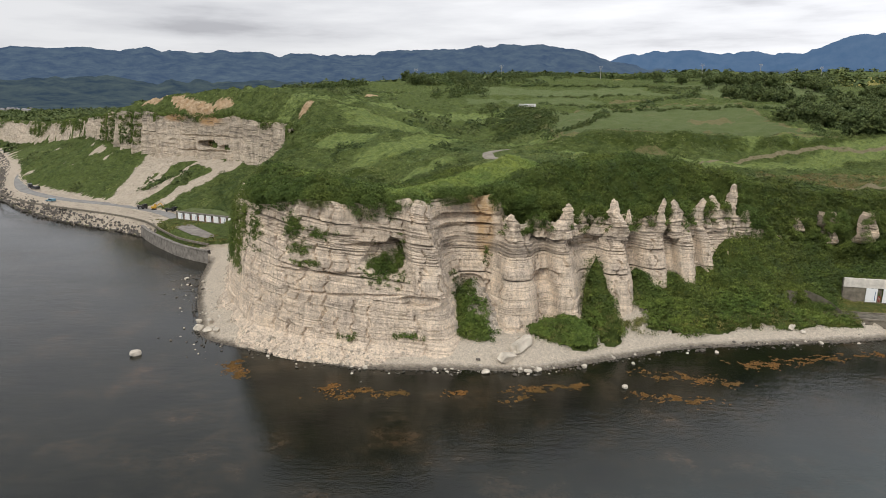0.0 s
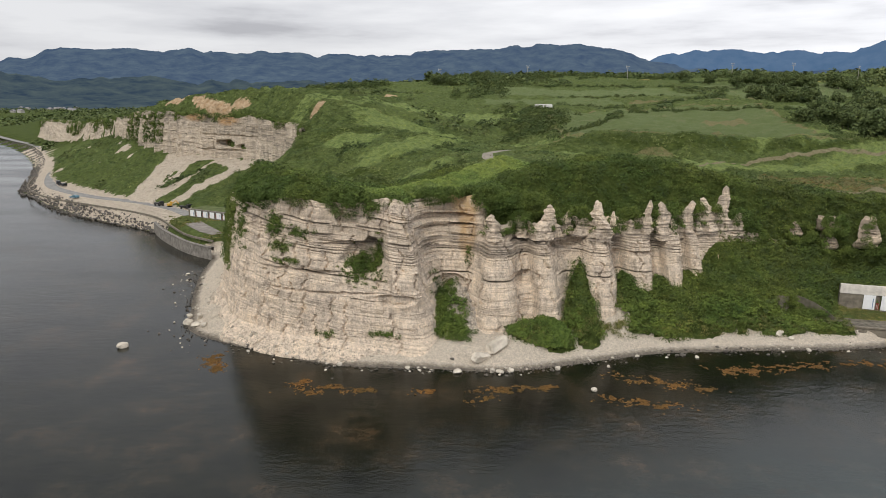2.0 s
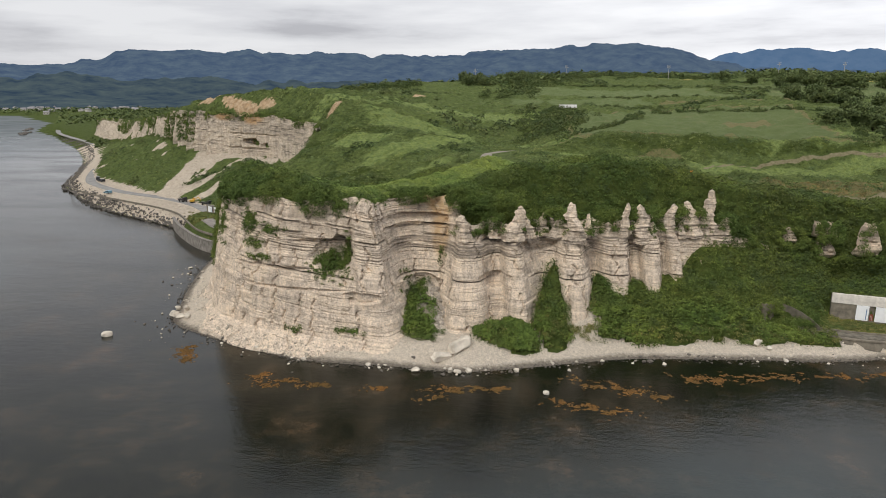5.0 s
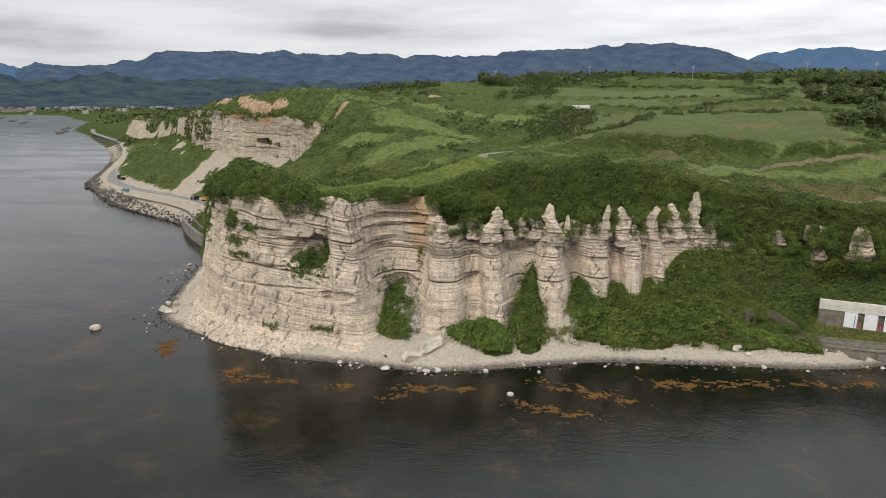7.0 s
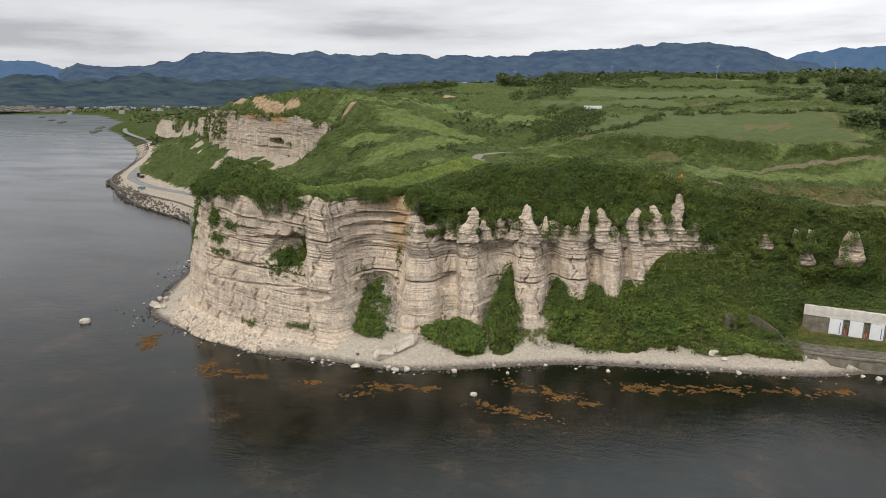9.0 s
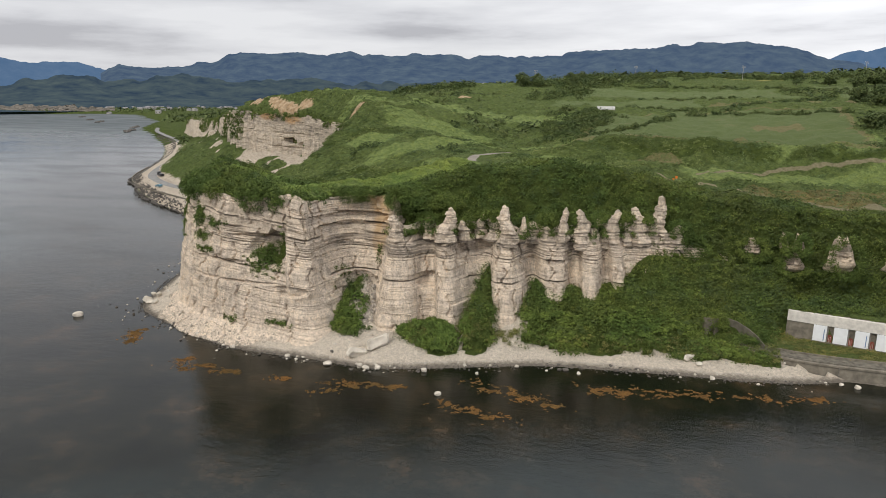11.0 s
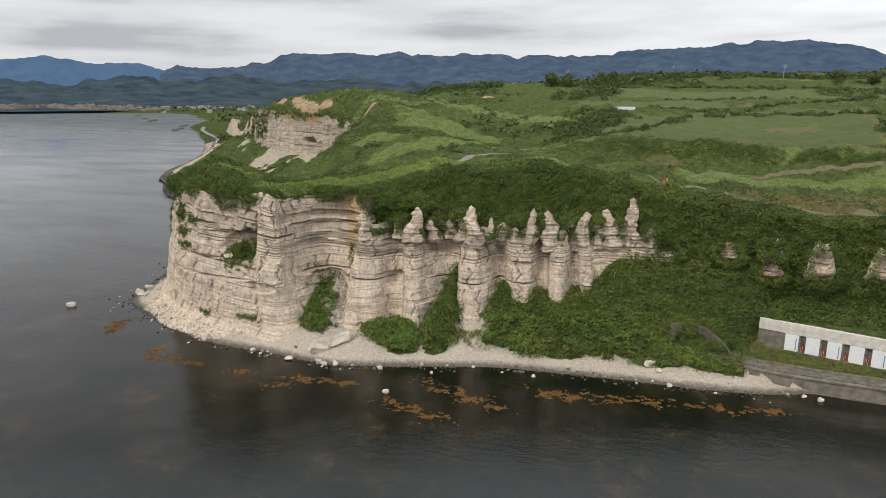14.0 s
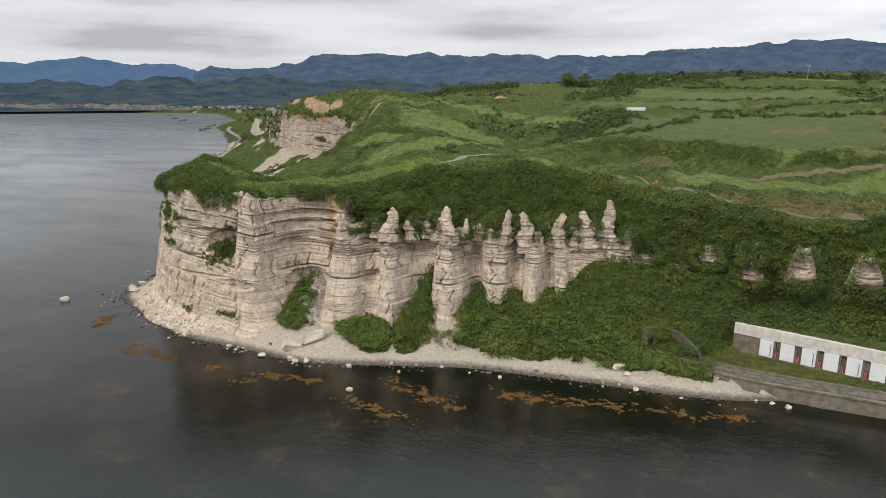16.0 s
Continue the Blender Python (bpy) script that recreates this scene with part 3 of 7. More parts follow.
def land(x, y, rough=True):
    """Height of the ground, and the masks of what covers it."""
    shape = np.shape(x)
    x, y = np.asarray(x, float).ravel(), np.asarray(y, float).ravel()
    tight = (x > -112) & (x < 150) & (y > 112) & (y < 290)
    ds, dc, at = np.zeros(x.shape), np.zeros(x.shape), np.zeros((x.size, 4))
    for some, shore, brow_line in ((tight, SHORE, BROW), (~tight, SHORE_LOOSE, BROW_FAR)):
        if some.any():
            ds[some], _ = near(shore, x[some], y[some])
            dc[some], at[some] = near(brow_line, x[some], y[some])
    bx, by, top, talus = at[:, 0], at[:, 1], at[:, 2], at[:, 3]
    bay = step(205, 240, by) * (bx < 0)
    right = step(74, 84, bx) * (bx > 0)
    wob = fbm(x / 7, y / 7, octaves=3, seed=11)
    low = np.where(ds < 0, np.maximum(-4, ds * 0.16), 0)
    beach = 2.7 * step(-0.5, 9.5, ds) + 0.06 * np.clip(ds - 9, 0, 40) + 0.5 * wob * step(0, 4, ds)
    terrace = 4.6 * step(0, 7, ds)
    dw = np.full(x.shape, -9.0)
    by_wall = (x > 80) & (x < 420) & (y < 190)
    if by_wall.any():
        dw[by_wall], _ = near(WALL_LINE, x[by_wall], y[by_wall])
    walled = np.where(by_wall & (x > 85) & (dw > 0.25), 2.75 + 0.03 * np.clip(dw, 0, 12), -9)
    low = np.where(ds < 0, low, np.where(bay > 0.5, terrace, np.maximum(np.where((x > 100) & (dw > -0.2), 0.3, beach), walled)))
    reach = np.where(bay > 0.5, talus, np.interp(x, [42, 44, 47, 54, 62, 67, 72, 80, 90, 103, 113, 400], [-3, 8, 13, 11.5, 12.5, 14.5, 18, 18.5, 17, 18, 18, 16]))
    reach = np.where((bay < 0.5) & (bx < 41), -3, reach)
    start = np.where(bay > 0.5, np.interp(x, [-420, -260, -200, -100], [12, 13, 22, 24]), np.interp(x, [44, 78, 86, 98, 110], [6, 6, 14, 15, 15]))
    ground_z = np.where(bay > 0.5, 4.6, 2.7)
    gone = np.maximum(ds - start, 0)
    share = gone / (gone + np.maximum(-dc, 0) + 1e-6)
    slope = np.where((reach > 0) & (ds > start), ground_z + (reach - ground_z) * share ** 0.9 + (2.0 * wob) * np.sin(np.pi * share) * (1 - 0.7 * bay), -9)
    slope = np.where(dc > 0, np.maximum(reach, -3), slope)
    slope = np.where(ds < start, -9, slope)
    fan = np.full_like(x, -9.0)
    for a, b, z, f, wide in FANS:
        fan = np.maximum(fan, z - f * np.hypot((x - a) * wide, y - b) + 0.7 * wob)
    base = np.maximum(low, np.where(ds > 0, np.maximum(slope, np.where(ds > 6, fan, -9)), -9))
    on_east = step(11, 14, bx) * (by < 172)
    rim = np.where(top - talus > 3, (0.33 - 0.12 * bay) * (top - 18) + 0.6 + on_east * (1.9 + 0.30 * step(33, 44, bx) * np.maximum(top - 20, 0) + 0.6), 0.0)
    rim = np.clip(rim, 0, 10) + 1.2 * (bx < -5) * (bx > -20) * (by < 140)
    brow = np.where(top - talus > 3, top, talus)
    rise = (1.25 + 0.5 * step(-20, -40, bx)) * (1 - bay) + 1.1 * bay + 0.15 * step(33, 42, bx) + 0.25 * step(12, 15, bx) * (by < 172) + 1.3 * right
    up = np.minimum(upland(x, y) + 0.8 * wob, brow + rise * (dc - rim) + 1.2 * wob * step(0, 5, dc - rim))
    soft = np.where(top - talus > 3, 1.0, 3.0)
    inland = step(0, 1, (dc - rim + soft * 0.5) / soft)
    h = base + (np.maximum(up, base) - base) * inland
    veg = np.maximum(inland, np.maximum(np.maximum(step(0.0, 0.6, slope - low), step(0.2, 0.8, fan - low)), (bay < 0.5) * (x > 46) * (x < 99) * step(5.2, 6.0, ds + 5 * wob)) * (ds > 4.0))
    cu, cv = (x - 102.2) * math.cos(radians(-14.6)) + (y - 158.9) * math.sin(radians(-14.6)), -(x - 102.2) * math.sin(radians(-14.6)) + (y - 158.9) * math.cos(radians(-14.6))
    by_shed = step(-2.5, -0.5, cu) * (cu < 74)
    cap = np.where(cv < 1.1, 3.05 + 0.02 * np.abs(cv), np.where(cv < 10.2, 9.45, 9.4 + 0.45 * (cv - 10) + 2.2 * np.maximum(cv - 14, 0)))
    h = np.where((by_shed > 0.9) & (cv > 1.1) & (cv < 10.2), 9.45, h)
    h = np.where((by_shed > 0) & (dw > 0.25), h + (np.minimum(h, cap) - h) * by_shed, h)
    if rough:
        lump = (vnoise(x / 1.9, y / 1.9, seed=21) ** 2 + 0.5 * vnoise(x / 0.8, y / 0.8, seed=22) - 0.4) * 0.7 + 1.9 * (vnoise(x / 4.6, y / 4.6, seed=23) ** 1.5 - 0.35)
        h = h + lump * veg * step(0, 2, ds) * (1 - step(400, 700, y)) * (1 - by_shed * (cv < 2.5)) * (1 - np.exp(-((x - 18) ** 2 / 160 + (y - 216) ** 2 / 800) ** 2))
    masks = {"ds": ds, "dc": dc, "inland": inland, "veg": veg, "fan": fan - low, "bay": bay, "bx": bx, "by": by, "low": low, "slope": slope, "walled": walled, "shed": by_shed * (cv < 1.3)}
    return h.reshape(shape), {k: v.reshape(shape) for k, v in masks.items()}


def lines(*spans):
    """Grid lines: (from, to, spacing) one after the other; a spacing as a pair grows from the first to the second."""
    out = []
    for a, b, g in spans:
        if isinstance(g, tuple):
            n = int(2 * abs(b - a) / (g[0] + g[1])) + 1
            t = (np.arange(n) / n)
            w = (g[0] * t + (g[1] - g[0]) * t * t / 2)
            out.append(a + (b - a) * w / (g[0] + (g[1] - g[0]) / 2))
        else:
            out.append(np.arange(a, b - 1e-6, g))
    return np.concatenate(out)


GX = lines((-2700, -320, (90, 5)), (-320, -90, 2.0), (-90, 140, 0.85), (140, 330, 2.5), (330, 2700, (5, 90)))
GY = lines((-60, 118, 12), (118, 186, 0.85), (186, 300, 1.1), (300, 430, 2.0), (430, 900, (2.5, 9)), (900, 3300, (9, 80)))


def cover_masks(x, y, h, m):
    """What grows or lies where, 0 to 1."""
    wob = fbm(x / 11, y / 11, octaves=3, seed=31)
    sea_side = (1 - m["inland"]) * (1 - m["veg"])
    sand = step(0.5, 0.6, sea_side) * (m["bay"] < 0.5)
    sand = np.where((m["fan"] > 0.3) & (np.hypot(x - 8.5, y - 141) < 9) & (x > 5.5), 1.0, sand)
    sand = np.where(m["walled"] > 0, 0.0, sand)
    sand = np.where(np.hypot((x - 43.5) * 1.2, y - 141.5) < 4.2, 1.0, sand)

    def patch(cx, cy, rx, ry, turn=0.0, soft=0.25):
        c, s = math.cos(turn), math.sin(turn)
        u, v = ((x - cx) * c + (y - cy) * s) / rx, (-(x - cx) * s + (y - cy) * c) / ry
        return 1 - step(1 - soft, 1 + soft, np.maximum(np.abs(u), np.abs(v)) + wob * 0.25)

    def blob(cx, cy, rx, ry, turn=0.0):
        c, s = math.cos(turn), math.sin(turn)
        u, v = ((x - cx) * c + (y - cy) * s) / rx, (-(x - cx) * s + (y - cy) * c) / ry
        return 1 - step(0.7, 1.2, np.hypot(u, v) + wob)

    crop = np.maximum.reduce([patch(98, 303, 50, 50, -0.08, 0.03), patch(58, 430, 42, 22, 0.05, 0.06), patch(90, 500, 70, 26, 0.05, 0.06), patch(215, 345, 38, 26, 0.1, 0.08),
                              patch(-30, 700, 80, 40, 0.1, 0.1), patch(250, 520, 60, 40, 0.1, 0.1)])
    margin = np.clip(patch(98, 303, 52, 53, -0.08, 0.05) - patch(98, 303, 48.5, 49.5, -0.08, 0.05), 0, 1)
    gold = np.maximum.reduce([patch(370, 620, 120, 45, 0.05, 0.1), patch(160, 640, 26, 8, 0.05, 0.1)])
    meadow = np.maximum.reduce([blob(-20, 292, 34, 10, 0.1), blob(2, 159, 15, 6, 0.4), blob(12, 172, 22, 9, 0.8), blob(105, 224, 26, 7, 0.05), blob(-70, 345, 40, 14, -0.2), blob(0, 350, 50, 18),
                                blob(40, 258, 40, 5, 0.0), blob(-30, 158, 10, 4, -0.4), blob(130, 265, 30, 20, 0.3), blob(-40, 262, 14, 8), blob(-15, 245, 18, 8, 0.4), blob(50, 212, 22, 8, -0.3), blob(-5, 218, 12, 6, 0.6),
                                blob(30, 262, 26, 8, 0.2), blob(-60, 312, 22, 9, 0.5), blob(140, 232, 30, 6, 0.3), blob(20, 172, 14, 5, 0.4), blob(-3, 163, 10, 4, 0.8), blob(-2, 152, 8, 4.5, 0.9), blob(10, 166, 12, 6, 0.5), blob(-30, 300, 26, 9, 0.1)])
    along, _ = near(SPUR, x, y)
    meadow = np.maximum(meadow, 1 - step(6.5, 10.5, np.abs(along.reshape(np.shape(x))) + 6 * wob))
    dry = np.maximum.reduce([blob(122, 200, 24, 9, 0.0), blob(70, 239, 12, 3, 0.1), blob(122, 300, 14, 9), blob(150, 420, 40, 15), margin * 0.9])
    rust = np.maximum.reduce([blob(-61, 297.5, 5.5, 4.5, 0.3), blob(-128, 349, 10, 3.4, -0.5), blob(-112, 343, 8, 3.0, -0.6), blob(-140, 357, 10, 3, -0.6), blob(-160, 370, 12, 3, -0.5), blob(-48, 444, 5, 4)])
    slab = ((m["bay"] > 0.5) & (m["dc"] < 1) & (m["dc"] > -52) & (h > 5.2)) * step(-152, -146, m["bx"] + 0.32 * (m["dc"] + 30)) * (1 - step(-100, -94, m["bx"]))
    for cut, half, low_end, high_end in ((-129.0, 6.2, -34, -5), (-115.5, 5.6, -46, -7), (-139.5, 1.0, -30, -16)):
        green = (np.abs(m["bx"] + 0.10 * m["dc"] - cut) < half + 5 * wob) * step(low_end - 3, low_end + 1, m["dc"] + 8 * wob) * (1 - step(high_end - 2, high_end + 2, m["dc"] + 8 * wob))
        slab = slab * (1 - green)
    terrace = (m["bay"] > 0.5) & (m["dc"] < 0) & (h < 5.3) & (m["ds"] > 0)
    bare = np.maximum(slab, np.where(terrace & (x < -112) & (x > -430) & (m["ds"] < 26), 1.0, 0.0))
    bare = np.maximum(bare, np.where((m["bay"] > 0.5) & (m["dc"] < -4) & (h > 6) & (m["bx"] < -180) & (m["bx"] > -330) & (wob > 0.26), 0.8, 0.0))
    shrub = step(0.5, 0.6, m["veg"]) * (1 - step(184, 192, y)) * (m["bay"] < 0.5)
    hollow = np.maximum.reduce([blob(-45, 215, 26, 16, 0.4), blob(-8, 200, 16, 8, 0.5), blob(42, 322, 13, 30, -0.3), blob(95, 246, 60, 4.5, -0.08), blob(5, 262, 20, 7, 0.3), blob(-45, 270, 18, 6, 0.3)])
    shrub = np.maximum(shrub, np.maximum(0.9 * hollow * m["veg"], step(-290, -340, x) * step(520, 600, y)))
    track = np.zeros(np.shape(x))
    by_track = (x > 5) & (x < 205) & (y > 175) & (y < 260)
    if by_track.any():
        gone = np.minimum(np.abs(near(TRACKS[0], x[by_track], y[by_track])[0]), np.abs(near(TRACKS[1], x[by_track], y[by_track])[0]) + 0.35)
        track[by_track] = 1 - step(0.5, 1.4, gone)
    return {"track": track, "sand": sand, "shrub": shrub, "crop": crop, "gold": gold, "meadow": meadow, "dry": dry, "rust": rust, "bare": bare * (x < 60)}


gx, gy = np.meshgrid(GX, GY)
gh, gm = land(gx, gy)
ground = sheet("ground", np.stack([gx, gy, gh], -1).reshape(-1, 3), grid_quads(*gx.shape), GROUND)
for key, value in cover_masks(gx, gy, gh, gm).items():
    attribute(ground, key, value)
tagged(ground, "grassy upland with fields, shore and seabed", "ground", kind="structure")

# ---- the sea ----
SX = lines((-4800, -200, (250, 8)), (-200, 220, 4), (220, 4800, (8, 250)))
SY = lines((-4700, -60, (250, 8)), (-60, 180, 4), (180, 4700, (5, 220)))
sx, sy = np.meshgrid(SX, SY)
sds, _ = near(SHORE[::3], sx, sy)
sds = sds.reshape(sx.shape)
sea = sheet("water", np.stack([sx, sy, np.zeros_like(sx)], -1).reshape(-1, 3), grid_quads(*sx.shape), WATER)
# weedy shallows, drawn further out to paint in the cliff's dark reflection
shoal_and_mirror = step(-84, -24, sds + 26 * fbm(sx / 22, sy / 22, octaves=3, seed=41)) + 0.6 * step(-110, -40, sds) * step(20, -30, sx) * (sy > 60)
attribute(sea, "lee", 0.7 * step(170, 420, sy) + 0.28 * step(500, 1000, sy))
attribute(sea, "shoal_and_mirror", np.clip(shoal_and_mirror, 0, 1) * (1 - step(450, 800, sy)))
tagged(sea, "dark calm sea over weedy shallows", "sea", kind="structure")

# ---- layered cliffs ----
BED_THICK, BED_OUT = [], [0.0]
while sum(BED_THICK) < 120:
    if rng.random() < 0.6:
        BED_THICK.append(rng.uniform(0.7, 2.2))
        BED_OUT.append(rng.normal(0, 0.10))
    else:
        for turn in range(rng.integers(3, 8)):
            BED_THICK.append(rng.uniform(0.13, 0.34))
            BED_OUT.append(rng.normal(0, 0.06) - 0.17 * (turn % 2))
BEDS, BED_OUT = np.cumsum(BED_THICK) + 2, np.array(BED_OUT)
LAST = len(BEDS)
BED_WIDE = rng.uniform(1.6, 6.0, LAST + 1)
# soft seams that the weather has cut back: level in the pile, half thickness, depth
SEAMS = [(74.5, 0.13, 0.95), (80.9, 0.10, 0.6), (79.7, 0.12, 0.8), (80.3, 0.08, 0.5), (82.4, 0.12, 0.6), (82.9, 0.20, 1.0), (85.3, 0.18, 1.0), (84.5, 0.09, 0.5), (77.1, 0.07, 0.4), (70.4, 0.08, 0.45),
         (67.2, 0.09, 0.5), (87.6, 0.10, 0.5), (72.6, 0.06, 0.3), (98.5, 0.2, 0.8), (94.2, 0.15, 0.6), (90.5, 0.15, 0.6)]


def seam_cut(q, s):
    """How far the seams are cut back, in metres, along the face."""
    out = 0 * q
    for k, (level, half, deep) in enumerate(SEAMS):
        out = np.maximum(out, deep * np.exp(-((q - level - 0.12 * np.sin(s / 5.0 + k)) / half) ** 2) * step(0.22, 0.55, vnoise(s / 6.0, s * 0 + k, seed=77)))
    return out


def crack_cut(q, s, seed):
    """Upright joints that break the beds into blocks, in metres cut back."""
    band = np.floor(q / 4.7 + 0.6 * np.sin(s / 19.0))
    wide = 2.6 + 3.4 * hash3(band, band * 0, band * 0, seed + 3)
    at = s / wide + 5.1 * hash3(band, band * 0 + 1, band * 0, seed) + 0.10 * np.sin(q * 1.7)
    cell = np.floor(at + 0.5)
    edge = np.abs(at - cell) * wide
    return 0.75 * np.exp(-(edge / 0.22) ** 2) * (hash3(cell, band, band * 0, seed + 8) > 0.45)


def bedding(x, z):
    """Level within the pile of beds: they dip to the east on the headland's west and lie nearly flat further on."""
    return z + 60 + 0.13 * np.minimum(x + 2, 0) + 0.02 * np.maximum(x, 0) + 0.25 * np.sin(x / 11.0)


class Face:
    """A rock face along a stretch of the brow: point(i, z) gives its surface."""

    def __init__(self, line, seed, lean=0.33, hollows=(), rough=1.0, soften=22, ragged=1.0):
        self.line, self.seed, self.lean, self.hollows, self.rough, self.ragged = line, seed, lean, hollows, rough, ragged
        d = np.gradient(line[:, :2], axis=0)
        nrm = np.stack([d[:, 1], -d[:, 0]], 1)
        kernel = np.hanning(2 * soften + 3)[1:-1]
        pad = np.pad(nrm, ((soften, soften), (0, 0)), "edge")
        nrm = np.stack([np.convolve(pad[:, c], kernel, "valid") for c in (0, 1)], 1)
        self.out = nrm / np.linalg.norm(nrm, axis=1)[:, None]
        self.s = np.concatenate([[0], np.cumsum(np.hypot(*np.diff(line[:, :2], axis=0).T))])

    def place(self, i, z):
        x0, y0 = self.line[i, 0], self.line[i, 1]
        s = self.s[i]
        east = step(33, 44, x0) * (y0 < 170)
        west = (1 - step(-24, -8, x0)) * (self.seed == 1)
        push = (self.lean - 0.15 * west) * (18 - z) + 0.70 * west * np.maximum(0, 3.6 + 1.6 * fbm(s / 5, s * 0, seed=15) - z) - east * 0.30 * np.maximum(0, z - 20) + 0.5 * np.maximum(0, 3.5 - z)
        q = bedding(x0, z)
        b = np.clip(np.searchsorted(BEDS, q), 0, LAST)
        w = BED_WIDE[b]
        cell = np.floor(s / w + 7.3 * b + 0.35 * np.sin(z * 0.9))
        block = hash3(cell, b, b * 0 + self.seed, self.seed) - 0.5
        rubble = 0.10 + 0.24 * step(21.5, 26, z)
        relief = 0.20 + 0.70 * step(77, 79, q) * (1 - step(88, 90, q)) if self.seed == 1 else 1.0
        push = push + self.rough * (relief * BED_OUT[b] * (0.5 + 1.0 * vnoise(s / 8, q / 3, seed=8)) + rubble * block)
        unit = np.floor(q / 2.6 + 0.25 * np.sin(s / 13.0))
        slab = hash3(np.floor(s / (2.2 + 2.6 * hash3(unit, unit * 0, unit * 0, 5)) + 3.7 * unit), unit, unit * 0, self.seed + 40) - 0.5
        push = push + self.rough * 0.45 * slab - self.rough * (0.55 + 0.45 * (np.abs(q - 74.5) < 0.6)) * seam_cut(q, s) - self.rough * crack_cut(q, s, self.seed)
        push = push - 1.0 * step(22.0, 22.7, z + 0.6 * fbm(s / 6, s * 0, seed=14)) * step(11, 13, x0) * (y0 < 170)
        push = push + self.rough * ((1.7 + 1.2 * (self.seed > 1)) * fbm(s / 7, z / 26, octaves=3, seed=self.seed) + 0.65 * fbm(s / 2.4, z / 2.2, octaves=4, seed=self.seed + 5))
        push = push + self.rough * 1.5 * (0.22 - np.abs(fbm(s / 8, z / 45, octaves=2, seed=self.seed + 60)))
        if self.seed == 2:
            rib = s / 13.0 + 0.9 * fbm(s / 20, s * 0, seed=92) + 0.03 * np.sin(z / 3.0)
            push = push + 3.6 * (np.abs(rib - np.floor(rib) - 0.5) * 2 - 0.5) * (0.6 + 0.8 * vnoise(np.floor(rib), rib * 0, seed=93))
        if self.seed == 1:
            push = push + 1.2 * step(-7.2, -6.4, x0 + 0.05 * (z - 20)) * (1 - step(-1.4, -0.6, x0)) * (y0 < 140) * step(9, 13, z)
        for cx, cz, left, right, down, up, deep in self.hollows:
            u = np.where(x0 < cx, (cx - x0) / left, (x0 - cx) / right)
            v = np.where(z < cz, (cz - z) / down, (z - cz) / up)
            r = (u ** 2.2 + v ** 2.2) ** (1 / 2.2) + (0.45 + 0.3 * (self.seed == 2)) * fbm(s / 2.5, z / 2.5, octaves=3, seed=self.seed + 31)
            push = push - deep * (1 - step(0.80, 1.0, r)) * np.where(x0 < cx, np.clip(1.25 - u, 0.2, 1), 1.0)
        return np.stack([x0 + self.out[i, 0] * push, y0 + self.out[i, 1] * push, z], -1), q

    def build(self, name, low, rows, material, label, ochre=()):
        n = len(self.line)
        i = np.arange(n)[None, :].repeat(rows, 0)
        u = (np.arange(rows) / (rows - 1))[:, None]
        top = self.line[:, 2] + 0.9 * fbm(self.s / 1.7, self.s * 0, octaves=3, seed=self.seed + 9)
        top = top + 2 * (self.ragged - 1) * fbm(self.s / 11, self.s * 0, octaves=3, seed=self.seed + 19)
        if self.seed == 1:
            top = top + step(11, 14, self.line[:, 0]) * (1 - step(72, 78, self.line[:, 0])) * (0.9 + 2.6 * fbm(self.s / 3.5, self.s * 0, octaves=3, seed=97))
        top = top[None, :]
        z = low + (top - low) * u
        co, q = self.place(i, z)
        for extra, (back, sink) in enumerate(((0.7, 0.25), (2.2, 0.9))):
            cap = co[rows - 1] - np.concatenate([self.out * back, np.full((n, 1), sink)], 1)
            co = np.concatenate([co, cap[None]])
            q = np.concatenate([q, q[rows - 1:rows]])
        ob = sheet(name, co.reshape(-1, 3), grid_quads(rows + 2, n), material, smooth=False)
        attribute(ob, "bed", q)
        stain = np.zeros_like(q)
        for cx, cz, rx, rz in ochre:
            stain = np.maximum(stain, 1 - step(0.5, 1.1, np.hypot((co[..., 0] - cx) / rx, (co[..., 2] - cz) / rz)))
        attribute(ob, "ochre", stain)
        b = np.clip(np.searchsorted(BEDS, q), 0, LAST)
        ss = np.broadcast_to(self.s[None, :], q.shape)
        # darker on beds that stand back, and by the depth of the seams
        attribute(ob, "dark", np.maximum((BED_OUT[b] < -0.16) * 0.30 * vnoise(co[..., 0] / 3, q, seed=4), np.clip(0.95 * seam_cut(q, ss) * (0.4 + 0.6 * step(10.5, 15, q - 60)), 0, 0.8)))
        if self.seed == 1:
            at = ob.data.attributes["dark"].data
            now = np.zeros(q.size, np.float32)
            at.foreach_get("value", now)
            # single beds between two levels of the pile made darker at random
            dark_beds = (hash3(b, b * 0, b * 0, 71) > 0.52) * step(79.4, 80.2, q) * (1 - step(86.2, 87.0, q)) * step(-4, 1, co[..., 0]) * (1 - step(24, 36, co[..., 0])) * vnoise(co[..., 0] / 4, q / 0.5, seed=72) ** 0.6
            at.foreach_set("value", np.ascontiguousarray(np.maximum(now, 0.72 * dark_beds.ravel()), np.float32))
        return tagged(ob, label, "cliff", kind="structure")


